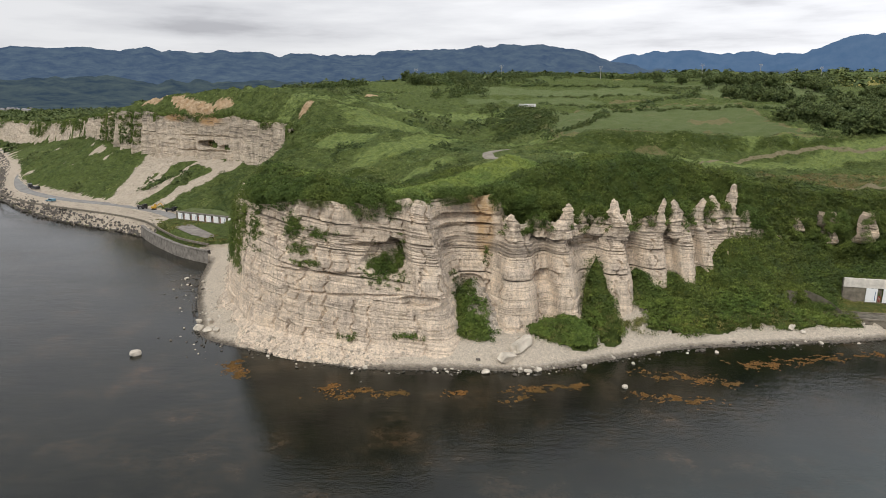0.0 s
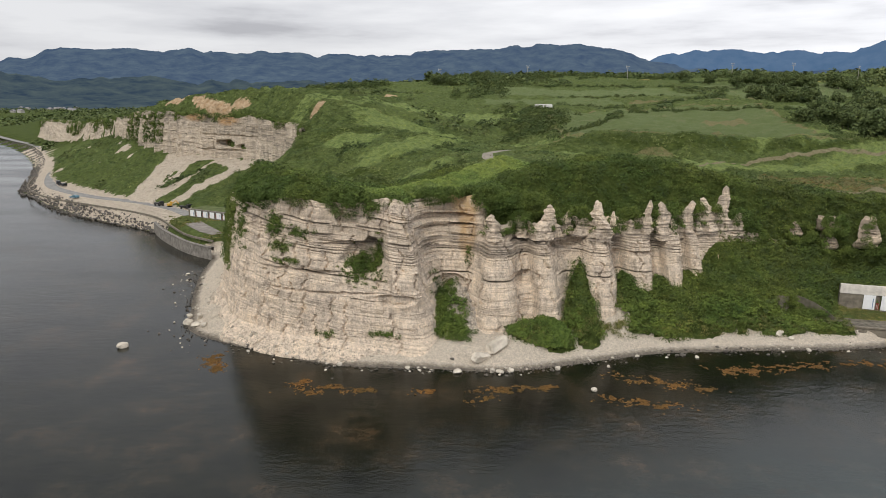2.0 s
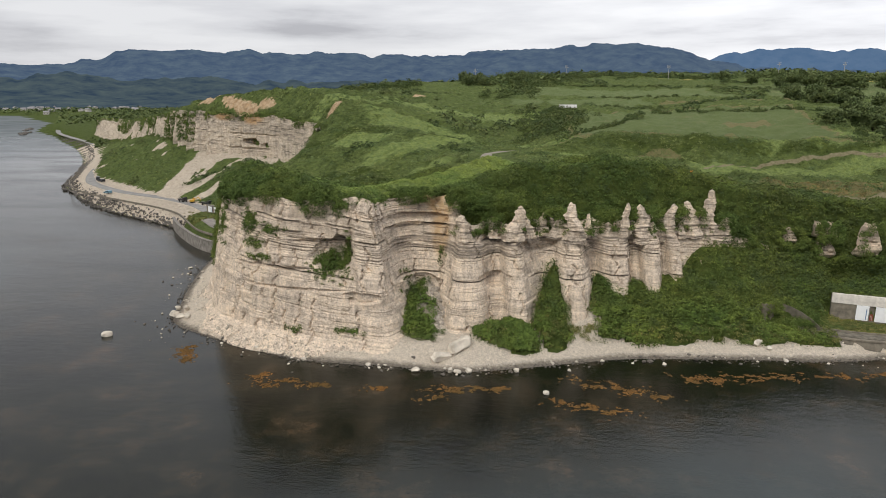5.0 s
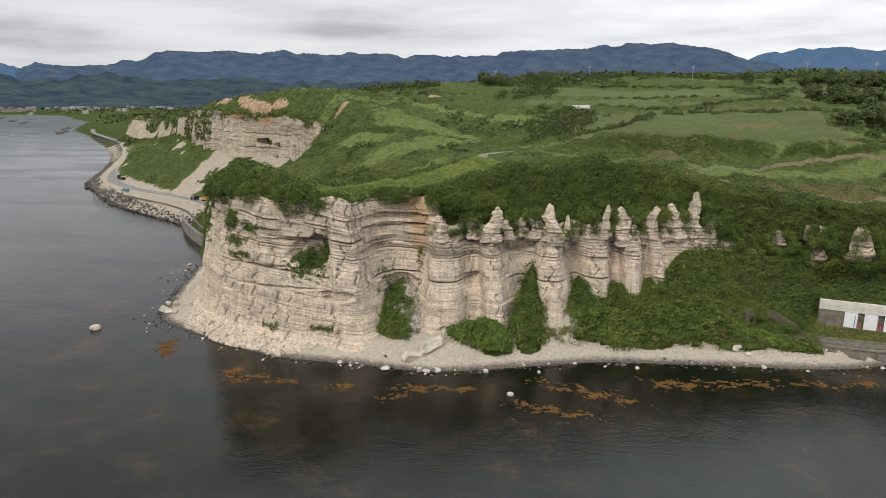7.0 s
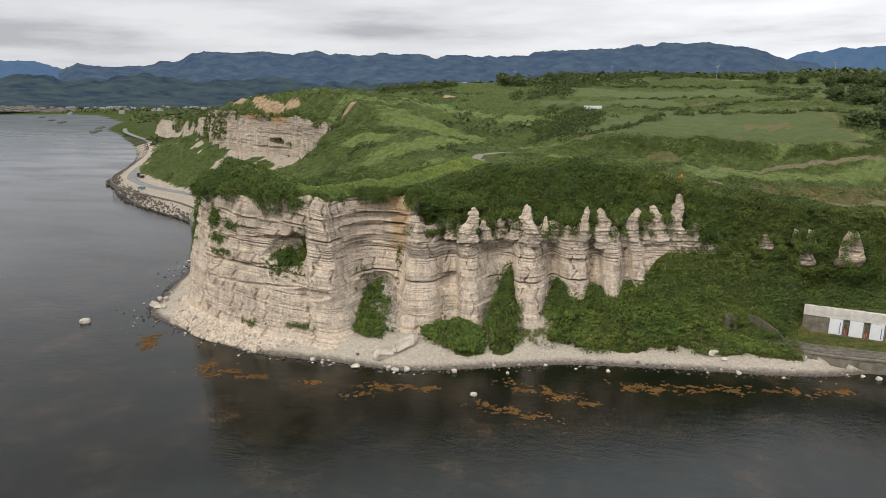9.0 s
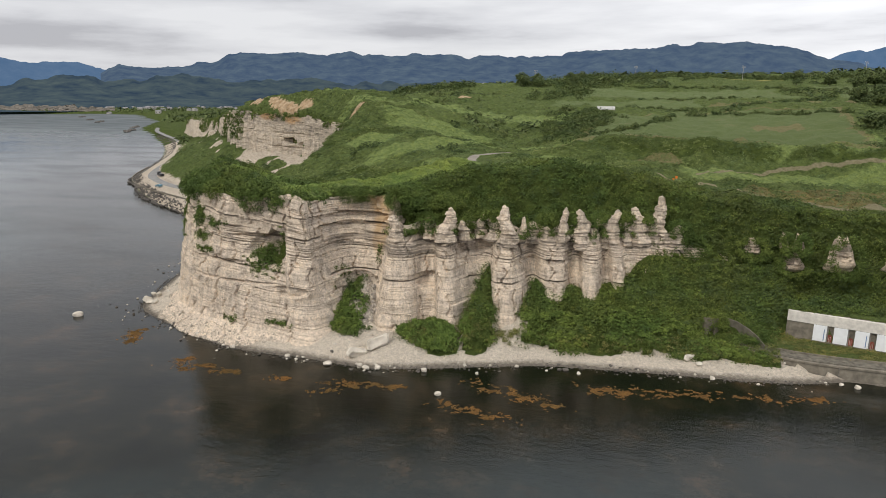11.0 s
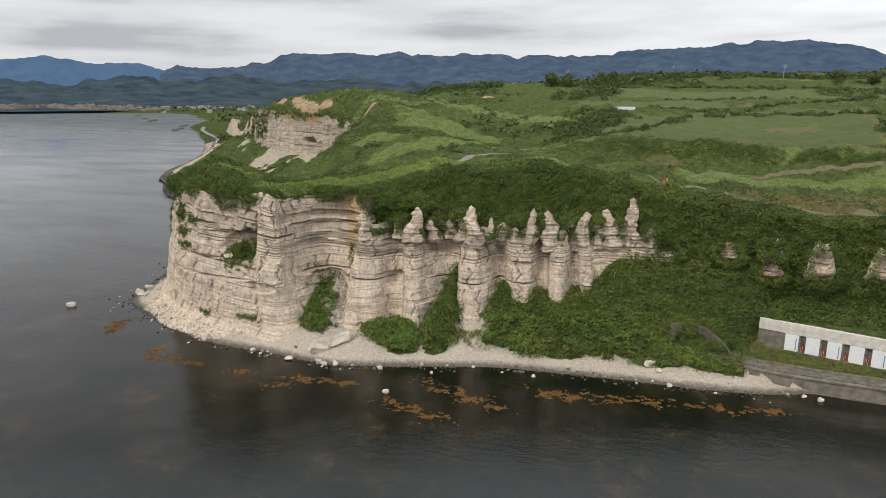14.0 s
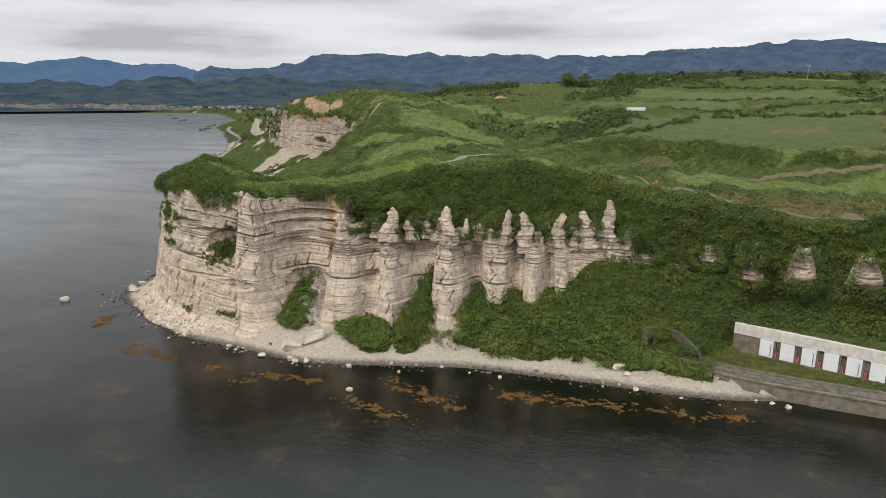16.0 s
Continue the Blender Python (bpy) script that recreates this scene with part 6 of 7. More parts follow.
bw = sweep("wall_bay", bay_wall, [(-0.9, -1.5), (-0.5, 3.9), (-0.7, 3.95), (-0.7, 4.35), (0.5, 4.35), (0.6, 3.0)], DARK_CONCRETE)
tagged(bw, "stained curved concrete seawall", "seawall", kind="structure")
sw = sweep("wall_sea", WALL_LINE, [(-0.55, -1.5), (-0.15, 2.45), (-0.4, 2.5), (-0.4, 2.85), (0.45, 2.85), (0.5, 1.0)], CONCRETE)
tagged(sw, "weathered concrete seawall above the beach", "seawall", kind="structure")
for k in range(4, len(WALL_LINE) - 1, 5):
    a, b = WALL_LINE[k, :2], WALL_LINE[k + 1, :2]
    tilt = math.atan2(b[1] - a[1], b[0] - a[0])
    part("joint", box_bm((0.10, 0.5, 2.7), (a[0] + 0.08 * math.sin(tilt), a[1] - 0.18, 1.2), tilt), DARK_CONCRETE, sw)
lane_right = sweep("road_2", np.stack([WALL_LINE[:, 0] + 0.2, WALL_LINE[:, 1] + 2.1, np.full(len(WALL_LINE), 2.95)], 1), [(-1.5, -0.4), (-1.5, 0.0), (0, 0.04), (1.5, 0.0), (1.5, -0.4)], plain("cracked_dirty_tarmac", (0.135, 0.122, 0.098), 0.9, 0.15, spread=0.45, scale=0.9))
tagged(lane_right, "disused cracked road strip behind the seawall", "road", kind="structure")
kerb = sweep("trim_2", np.stack([WALL_LINE[:, 0] + 0.4, WALL_LINE[:, 1] + 3.9, np.full(len(WALL_LINE), 2.8)], 1), [(-0.15, 0), (-0.15, 0.45), (0.15, 0.45), (0.15, 0)], CONCRETE)
tagged(kerb, "low concrete kerb beside the disused road", "kerb", kind="structure")
drain = new("drain_pipe")
drain.location = (101.2, 145.6, 0.9)
tagged(drain, "short dark drain pipe out of the seawall", "pipe")
bm = bmesh.new()
bmesh.ops.create_cone(bm, cap_ends=True, segments=14, radius1=0.22, radius2=0.22, depth=0.9, matrix=Matrix.Rotation(radians(80), 4, "X"))
part("pipe", bm, DARK_CONCRETE, drain)
part("apron", box_bm((0.7, 0.5, 0.9), (0, -0.1, -0.55), 0, 0.05), DARK_CONCRETE, drain)


# ---- rock sheds with white panels ----
def rock_shed(x, y, z, turn, bays, blank, height, group, low_beam=False):
    """A concrete gallery: roof beam, posts, white panels between dark gaps with red-brown doors."""
    root = tagged(new("rock_shed"), "concrete road gallery with white panels and red-brown shutters", "road gallery", group)
    root.matrix_basis = pose(x, y, z, 0, 0, turn)
    pitch, deep = 3.85, 9.0
    length = blank + bays * pitch
    beam = height * (0.15 if low_beam else 0.36)
    part("roof_beam", box_bm((length, 0.8, beam), (length / 2, 0.4, height - beam / 2), 0, 0.05), DARK_CONCRETE if low_beam else PALE_CONCRETE, root, "pale concrete beam along the front")
    part("roof", box_bm((length, deep, 0.6), (length / 2, deep / 2 + 0.8, height - 0.45)), MOSS_ROOF if low_beam else CONCRETE, root)
    part("back_wall", box_bm((length, 0.4, height - 0.8), (length / 2, deep + 0.6, (height - 0.8) / 2)), DARK_CONCRETE, root)
    part("end_wall", box_bm((blank, 0.6, height - beam), (blank / 2, 0.45, (height - beam) / 2)), CONCRETE, root, "blank grey concrete end bay")
    part("side_wall", box_bm((0.5, deep, height - 0.8), (0.25, deep / 2 + 0.8, (height - 0.8) / 2)), CONCRETE, root)
    part("sill", box_bm((length, 0.9, 0.5), (length / 2, 0.4, 0.25), 0, 0.04), CONCRETE, root)
    for k in range(bays):
        x0 = blank + k * pitch
        panel = part("panel", box_bm((2.55, 0.16, height - beam - 0.5), (x0 + 1.3, -0.05, (height - beam + 0.5) / 2 - 0.02), 0, 0.03), WHITE_PANEL, root, "smooth white panel")
        if k % 2 == 0:
            part("stripe", box_bm((0.16, 0.05, (height - beam) * 0.62), (x0 + 2.1, -0.15, (height - beam) * 0.50)), BLUE_PAINT, panel, "faded blue stripe")
        part("post", box_bm((0.3, 0.5, height - beam), (x0 + 2.75, 0.5, (height - beam) / 2)), DARK_CONCRETE, root)
        bm = bmesh.new()
        arch = [(-0.42, 0.5), (0.42, 0.5), (0.42, 1.7)] + [(0.42 * math.cos(a), 1.7 + 0.42 * math.sin(a)) for a in np.linspace(0.3, math.pi - 0.3, 6)] + [(-0.42, 1.7)]
        face = bm.faces.new([bm.verts.new((x0 + 3.25 + u, 0.32, v)) for u, v in arch])
        ext = bmesh.ops.extrude_face_region(bm, geom=[face])
        bmesh.ops.translate(bm, verts=[e for e in ext["geom"] if isinstance(e, bmesh.types.BMVert)], vec=(0, 0.12, 0))
        bmesh.ops.recalc_face_normals(bm, faces=bm.faces[:])
        door = part("shutter", bm, RUST_RED, root, "red-brown arched shutter")
        for o in (-0.14, 0.14):
            part("bar", box_bm((0.05, 0.05, 1.2), (x0 + 3.25 + o, 0.28, 1.15)), PALE_CONCRETE, door)
        part("recess", box_bm((1.3, 0.1, height - beam), (x0 + 3.2, 0.75, (height - beam) / 2)), CONCRETE, root)
    return root


rock_shed(102.2, 158.9, 2.9, -14.6, 17, 5.2, 6.4, "road galleries")
MOSS_ROOF = plain("mossy_gallery_roof", (0.10, 0.12, 0.05), 0.95, 0.1, spread=0.4, scale=0.5)
rock_shed(-109.6, 262.4, 4.5, -25.5, 10, 1.2, 3.5, "road galleries", True)

pad = sheet("pavement", np.array([(-104, 246, 4.72), (-92, 232, 4.72), (-84, 226, 4.72), (-82, 230, 4.72), (-92, 242, 4.72), (-100, 252, 4.72)]), None, plain("worn_tarmac", (0.22, 0.20, 0.18), 0.9, 0.1, spread=0.3, scale=0.4),
            smooth=False, tris=np.array([(0, 1, 5), (1, 4, 5), (1, 2, 4), (2, 3, 4)]))
tagged(pad, "worn grey hardstanding before the gallery", "pavement", kind="structure")
pads = scatter(-118, -74, 212, 262, 1500, lambda x, y, h, m: (m["bay"] > 0.5) & (m["ds"] > 4) & (h < 6) & ~((np.abs(x + 92) + np.abs(y - 239) < 16)) & (vnoise(x / 4, y / 4, seed=67) > 0.3), 68)
leaf_cloud("verge_grass", pads - [0, 0, 0.15], gr.uniform(0.4, 0.9, len(pads)), 14, 0.4, DRY_LEAF, "yellow-green grass beside the coast road", "grass", 0.6, seed=69)

# ---- old tunnel mouth on the right ----
mouth = tagged(new("tunnel_portal"), "overgrown concrete tunnel mouth with a pale arch", "tunnel portal")
mouth.matrix_basis = pose(86.2, 152.6, 2.9, 0, 0, 35)
bm = bmesh.new()
outline = [(-1.9, 0), (-1.1, 0), (-1.1, 2.4), (-0.8, 3.1), (-0.3, 3.5), (0.3, 3.5), (0.8, 3.1), (1.1, 2.4), (1.1, 0), (2.0, 0), (2.0, 4.6), (-1.3, 5.0), (-1.9, 3.4)]
face = bm.faces.new([bm.verts.new((u, 0, v)) for u, v in outline])
ext = bmesh.ops.extrude_face_region(bm, geom=[face])
bmesh.ops.translate(bm, verts=[e for e in ext["geom"] if isinstance(e, bmesh.types.BMVert)], vec=(0, 1.2, 0))
bmesh.ops.recalc_face_normals(bm, faces=bm.faces[:])
part("portal_wall", bm, plain("brown_stained_concrete", (0.15, 0.132, 0.10), 0.9, 0.15, spread=0.4, scale=0.8), mouth)
bm = bmesh.new()
ring = [(-1.1, 0), (-1.1, 2.4), (-0.8, 3.1), (-0.3, 3.5), (0.3, 3.5), (0.8, 3.1), (1.1, 2.4), (1.1, 0)]
verts = [[bm.verts.new((u * k, d, v * (1.0 if k > 0.9 else 0.95))) for u, v in ring] for k, d in ((1.0, -0.06), (0.72, -0.06), (0.72, 0.6))]
for a, b in zip(verts[:-1], verts[1:]):
    for k in range(len(ring) - 1):
        bm.faces.new((a[k], a[k + 1], b[k + 1], b[k]))
part("arch", bm, CONCRETE, mouth, "pale concrete arch ring")
part("backing", box_bm((2.2, 0.1, 3.6), (0, 0.9, 1.7)), DARK_CONCRETE, mouth)
wing_line = np.array([(87.8, 154.4, 0), (89.6, 155.2, 0), (91.6, 154.6, 0), (93.6, 153.2, 0), (95.4, 151.4, 0), (96.6, 149.8, 0)], float)
drop = [4.6, 4.4, 3.9, 3.1, 2.0, 0.8]
bm = bmesh.new()
rows = [[bm.verts.new((p[0] + o * 0.3, p[1] + o, 2.6 if low else 2.9 + d)) for o, low in ((0, 1), (0, 0), (0.5, 0), (0.5, 1))] for p, d in zip(wing_line, drop)]
for a, b in zip(rows[:-1], rows[1:]):
    for k in range(3):
        bm.faces.new((a[k], b[k], b[k + 1], a[k + 1]))
wing = part("wing_wall", bm, plain("mossy_stained_concrete", (0.115, 0.105, 0.080), 0.95, 0.15, spread=0.4, scale=0.6), mouth, "stained curved wing wall")
wing.matrix_parent_inverse = mouth.matrix_basis.inverted()

cloak = []
for _ in range(240):
    a = gr.uniform(0, 1)
    x, y = 84.0 + 13.5 * a + gr.normal(0, 0.7), 154.5 + 2.2 * math.sin(3.1 * a) - 2.5 * a + gr.uniform(0.6, 2.4)
    cloak.append((x, y, 2.9 + 5.2 - 4.0 * a ** 1.5 + gr.uniform(-0.9, 0.5)))
for _ in range(120):
    cloak.append((gr.uniform(87.5, 96), gr.uniform(150.6, 153.4), 3.2 + gr.uniform(0, 1.3)))
for _ in range(130):
    cloak.append((gr.uniform(82.6, 89.5), gr.uniform(152.6, 155.0), 6.4 + gr.uniform(-0.8, 1.8)))
leaf_cloud("portal_growth", np.array(cloak), gr.uniform(0.5, 1.1, len(cloak)), 26, 0.23, BUSH_LEAF, "creeper hanging over the old tunnel mouth", flat=0.9, seed=31, low=-0.6)

# ---- rocks standing out of the right slope ----
OUTCROPS = [(82.2, 167.4, 20.0, 6.2, 5.6), (95.2, 169.6, 20.2, 6.4, 4.6), (102.6, 169.8, 21.8, 2.0, 4.0), (105.8, 169.5, 21.8, 2.3, 3.8), (104.4, 169.2, 17.2, 6.4, 5.0),
            (114.5, 168.4, 19.6, 6.6, 8.6), (126.0, 166.6, 20.2, 6.8, 7.4), (138.0, 166.4, 19.0, 6.0, 6.0), (71.6, 157.0, 13.8, 1.6, 5.2)]
for k, (x, y, z, w, h) in enumerate(OUTCROPS):
    rows_, cols_ = 44, 34
    v, u = np.meshgrid(np.linspace(0, 1, rows_), np.linspace(-1, 1, cols_), indexing="ij")
    zz = z - h * 0.5 + h * v
    q = bedding(x + u * w / 2, zz)
    b = np.clip(np.searchsorted(BEDS, q), 0, LAST)
    half = w / 2 * (1.0 - 0.72 * v ** 1.7) * (1 + 0.25 * fbm(u * 1.5 + k, v * 3, seed=120 + k))
    bulge = 1.9 * np.sqrt(np.clip(1 - u * u, 0, 1)) + 1.6 * BED_OUT[b] + 0.45 * (hash3(np.floor(u * 2.2 + b * 0.7), b, b * 0 + k, 3) - 0.5) + 0.9 * fbm(u * 2 + k, v * 4, seed=140 + k) - 2.2 * v - 3.4 * (np.clip(0.32 - v, 0, 1) / 0.32) ** 1.5 - 1.2 * np.abs(u) ** 4
    co = np.stack([x + u * half, y + 1.4 - bulge, zz], -1)
    ob = sheet("outcrop", co.reshape(-1, 3), grid_quads(rows_, cols_), ROCK, smooth=False)
    attribute(ob, "bed", q)
    attribute(ob, "ochre", q * 0 + 0.12)
    attribute(ob, "dark", (BED_OUT[b] < -0.2) * 0.45)
    tagged(ob, "layered rock outcrop amid green creeper", "rock", "outcrops on the slope")


ring = []
for x, y, z, w, h in OUTCROPS[:8]:
    for _ in range(64):
        a = gr.uniform(0, 2 * math.pi)
        k = gr.uniform(0.72, 1.2)
        ring.append((x + math.cos(a) * w * 0.5 * k, y - 0.6 - 0.9 * (math.sin(a) < 0) + 0.6 * max(math.sin(a), 0), z + math.sin(a) * h * 0.52 * k))
leaf_cloud("outcrop_growth", np.array(ring), gr.uniform(0.5, 1.1, len(ring)), 26, 0.27, BUSH_LEAF, "creeper closing round the outcrops", flat=0.9, seed=24, low=-0.6)
drape = []
for face, every, size in ((CLIFF_BAY, 2, 1.0), (CLIFF_FAR, 2, 1.8)):
    for i in range(0, len(face.line), every):
        top = face.line[i, 2]
        wave = float(vnoise(np.array([face.s[i] / (9 if face is CLIFF_BAY else 26)]), np.array([2.0]), seed=61)[0])
        hang = (9 if face is CLIFF_BAY else 30) * max(0.0, wave - 0.42)
        if face is CLIFF_BAY and -216 < face.line[i, 0] < -166:
            hang = 16.0 if wave > 0.36 else 2.0
        for _ in range(1 + int(hang * (1.3 if face is CLIFF_BAY else 0.9))):
            p, _q = face.place(np.array([i]), np.array([top + 0.6 - gr.uniform(0, 1) * (0.8 + hang)]))
            drape.append((*p[0], size))
drape = np.array(drape)
leaf_cloud("bay_cliff_growth", drape[:, :3], drape[:, 3] * gr.uniform(0.7, 1.4, len(drape)), 20, 0.5, BUSH_LEAF, "green growth hanging over the bay cliffs", flat=0.9, seed=25, low=-0.5)
slopes = scatter(-330, -85, 262, 470, 9000, lambda x, y, h, m: (m["bay"] > 0.5) & (m["dc"] < 1) & (h > 5.4) & field_free(x, y, h, m), 26)
leaf_cloud("bay_slope_scrub", slopes - [0, 0, 0.4], gr.uniform(0.7, 1.6, len(slopes)), 16, 0.34, UPLAND_LEAF, "scrub on the slopes above the coast road", seed=27)


# ---- vehicles ----
def vehicle(x, y, z, turn, length, width, height, paint, label, nose=0.28):
    """A car or van: shaped body with wheel arches, windows and four wheels."""
    root = tagged(new("car"), label, "car", "parked vehicles")
    root.matrix_basis = pose(x, y, z, 0, 0, turn)
    bm = bmesh.new()
    hl, hw = length / 2, width / 2
    side = [(-hl, 0.35), (hl, 0.35), (hl, height * 0.55), (hl - length * nose, height * 0.60), (hl - length * (nose + 0.12), height), (-hl + 0.15, height), (-hl, height * 0.6)]
    face = bm.faces.new([bm.verts.new((u, -hw, v)) for u, v in side])
    ext = bmesh.ops.extrude_face_region(bm, geom=[face])
    bmesh.ops.translate(bm, verts=[e for e in ext["geom"] if isinstance(e, bmesh.types.BMVert)], vec=(0, width, 0))
    bmesh.ops.recalc_face_normals(bm, faces=bm.faces[:])
    bmesh.ops.bevel(bm, geom=bm.edges[:], offset=0.08, segments=2, affect="EDGES")
    body = part("body", bm, paint, root)
    for s in (-1, 1):
        part("side_window", box_bm((length * 0.42, 0.03, height * 0.26), (-length * 0.10, s * (hw + 0.005), height * 0.78)), GLASS, body)
        part("headlight", box_bm((0.05, 0.3, 0.16), (hl + 0.01, s * hw * 0.7, height * 0.42)), WHITE_PANEL, body)
        for fx in (-0.31, 0.31):
            bm = bmesh.new()
            bmesh.ops.create_cone(bm, cap_ends=True, segments=16, radius1=0.34, radius2=0.34, depth=0.22,
                                  matrix=Matrix.Translation((fx * length, s * (hw - 0.06), 0.34)) @ Matrix.Rotation(radians(90), 4, "X"))
            wheel = part("wheel", bm, RUBBER, root)
            bm = bmesh.new()
            bmesh.ops.create_cone(bm, cap_ends=True, segments=12, radius1=0.2, radius2=0.16, depth=0.05,
                                  matrix=Matrix.Translation((fx * length, s * (hw + 0.06), 0.34)) @ Matrix.Rotation(radians(90), 4, "X"))
            part("rim", bm, STEEL, wheel)
    glass = box_bm((0.04, width * 0.84, height * 0.36), (0, 0, 0))
    bmesh.ops.transform(glass, matrix=pose(hl - length * (nose + 0.055), 0, height * 0.80, 0, -42, 0), verts=glass.verts[:])
    part("windscreen", glass, GLASS, body)
    return root


vehicle(-226.5, 354.5, 4.75, 128, 5.2, 2.0, 2.1, BLACK_PAINT, "black van parked on the coast road", 0.16)
vehicle(-219.5, 347.5, 4.75, 150, 6.2, 2.1, 1.7, BLACK_PAINT, "black estate car parked behind a van")
vehicle(-187, 306.5, 4.7, 165, 4.6, 1.8, 1.5, CYAN_PAINT, "light blue car beside the grass verge")

digger = tagged(new("excavator"), "yellow tracked excavator on the roadworks", "excavator")
digger.matrix_basis = pose(-128, 284.5, 4.65, 0, 0, 20) @ Matrix.Scale(0.72, 4)
for s in (-1, 1):
    part("track", box_bm((3.6, 0.6, 0.8), (0, s * 1.1, 0.45), 0, 0.25), RUBBER, digger)
part("body", box_bm((3.0, 2.4, 1.2), (-0.4, 0, 1.6), 0, 0.12), YELLOW_PAINT, digger)
cab = part("cab", box_bm((1.4, 1.1, 1.5), (0.5, 0.6, 2.6), 0, 0.1), YELLOW_PAINT, digger)
part("window", box_bm((1.44, 0.9, 0.9), (0.52, 0.6, 2.8)), GLASS, cab)
for nm, at, ln, tilt in (("boom", (2.2, -0.3, 3.0), 3.6, -35), ("arm", (4.4, -0.3, 2.7), 2.8, 60)):
    bm = box_bm((ln, 0.4, 0.5), (0, 0, 0), 0, 0.06)
    bmesh.ops.transform(bm, matrix=pose(*at, 0, tilt, 0), verts=bm.verts[:])
    part(nm, bm, YELLOW_PAINT, digger)
part("bucket", box_bm((0.9, 1.1, 0.8), (5.1, -0.3, 1.2), 0, 0.15), STEEL, digger)
for k, (x, y, ln) in enumerate(((-134.5, 287.0, 5.0), (-118.5, 279.5, 6.5), (-104.5, 263.5, 5.5))):
    truck = tagged(new("truck"), "dark flatbed truck at the roadworks", "truck", "trucks at the roadworks")
    truck.matrix_basis = pose(x, y, 4.65, 0, 0, -28)
    part("bed", box_bm((ln * 0.68, 2.1, 0.7), (-ln * 0.16, 0, 1.15), 0, 0.05), BLACK_PAINT, truck)
    cab = part("cab", box_bm((ln * 0.26, 2.0, 1.7), (ln * 0.35, 0, 1.5), 0, 0.12), BLACK_PAINT, truck)
    part("window", box_bm((ln * 0.27, 1.7, 0.6), (ln * 0.352, 0, 1.95)), GLASS, cab)
    for fx in (-0.3, 0.3):
        for s in (-1, 1):
            bm = bmesh.new()
            bmesh.ops.create_cone(bm, cap_ends=True, segments=14, radius1=0.42, radius2=0.42, depth=0.3,
                                  matrix=Matrix.Translation((fx * ln, s * 0.95, 0.42)) @ Matrix.Rotation(radians(90), 4, "X"))
            part("wheel", bm, RUBBER, truck)

# ---- sign, poles, greenhouse, houses ----
sign = tagged(new("lane_sign"), "orange warning board on a post beside the lane", "sign")
sign.location = (79.4, 210.1, float(land(np.array([79.4]), np.array([210.1]))[0][0]) - 0.1)
part("post", box_bm((0.1, 0.1, 1.3), (0, 0, 0.65)), POLE_GREY, sign)
part("board", box_bm((0.62, 0.08, 0.8), (0, -0.1, 1.1), 0, 0.03), ORANGE_PAINT, sign)
part("lower_board", box_bm((0.5, 0.08, 0.6), (-0.8, -0.1, 0.5), 0, 0.03), ORANGE_PAINT, sign)

pole_root = tagged(new("utility_pole"), "grey utility pole with two cross-arms", "utility pole", "utility poles on the upland")
bm = bmesh.new()
bmesh.ops.create_cone(bm, cap_ends=True, segments=10, radius1=0.24, radius2=0.14, depth=14, matrix=Matrix.Translation((0, 0, 6.5)))
part("pole", bm, POLE_GREY, pole_root)
for zz in (11.4, 12.8):
    arm = part("cross_arm", box_bm((3.0, 0.22, 0.25), (0, 0, zz)), POLE_GREY, pole_root)
    for o in (-1.3, 0, 1.3):
        part("insulator", box_bm((0.16, 0.16, 0.35), (o, 0, zz + 0.3)), WHITE_PANEL, arm)


def on_ground(x, y, sink=0.3):
    return float(land(np.array([float(x)]), np.array([float(y)]), rough=False)[0][0]) - sink


pole_root.matrix_basis = pose(283, 600, on_ground(283, 600))
for x, y, turn in ((-24, 600, 20), (235, 610, 5), (150, 640, 10), (360, 640, 0), (60, 690, 10)):
    copy_thing(pole_root, pose(x, y, on_ground(x, y), 0, 0, turn))

house_g = tagged(new("greenhouse"), "long white film greenhouse among bushes", "greenhouse")
house_g.matrix_basis = pose(49, 388, on_ground(49, 388, 0.1) + 0.5, 0, 0, 4)
bm = bmesh.new()
arc = [(2.4 * math.cos(a), 1.8 * math.sin(a)) for a in np.linspace(0, math.pi, 13)]
ends = [[bm.verts.new((o, u, v)) for u, v in arc] for o in (-4.8, 4.8)]
for k in range(12):
    bm.faces.new((ends[0][k], ends[1][k], ends[1][k + 1], ends[0][k + 1]))
bm.faces.new(ends[0])
bm.faces.new(ends[1][::-1])
part("cover", bm, FILM, house_g)
for o in np.linspace(-4.8, 4.8, 8):
    bm = bmesh.new()
    a1 = [[bm.verts.new((o + d, u * 1.02, v * 1.02)) for u, v in arc] for d in (-0.05, 0.05)]
    for k in range(12):
        bm.faces.new((a1[0][k], a1[1][k], a1[1][k + 1], a1[0][k + 1]))
    part("hoop", bm, STEEL, house_g)


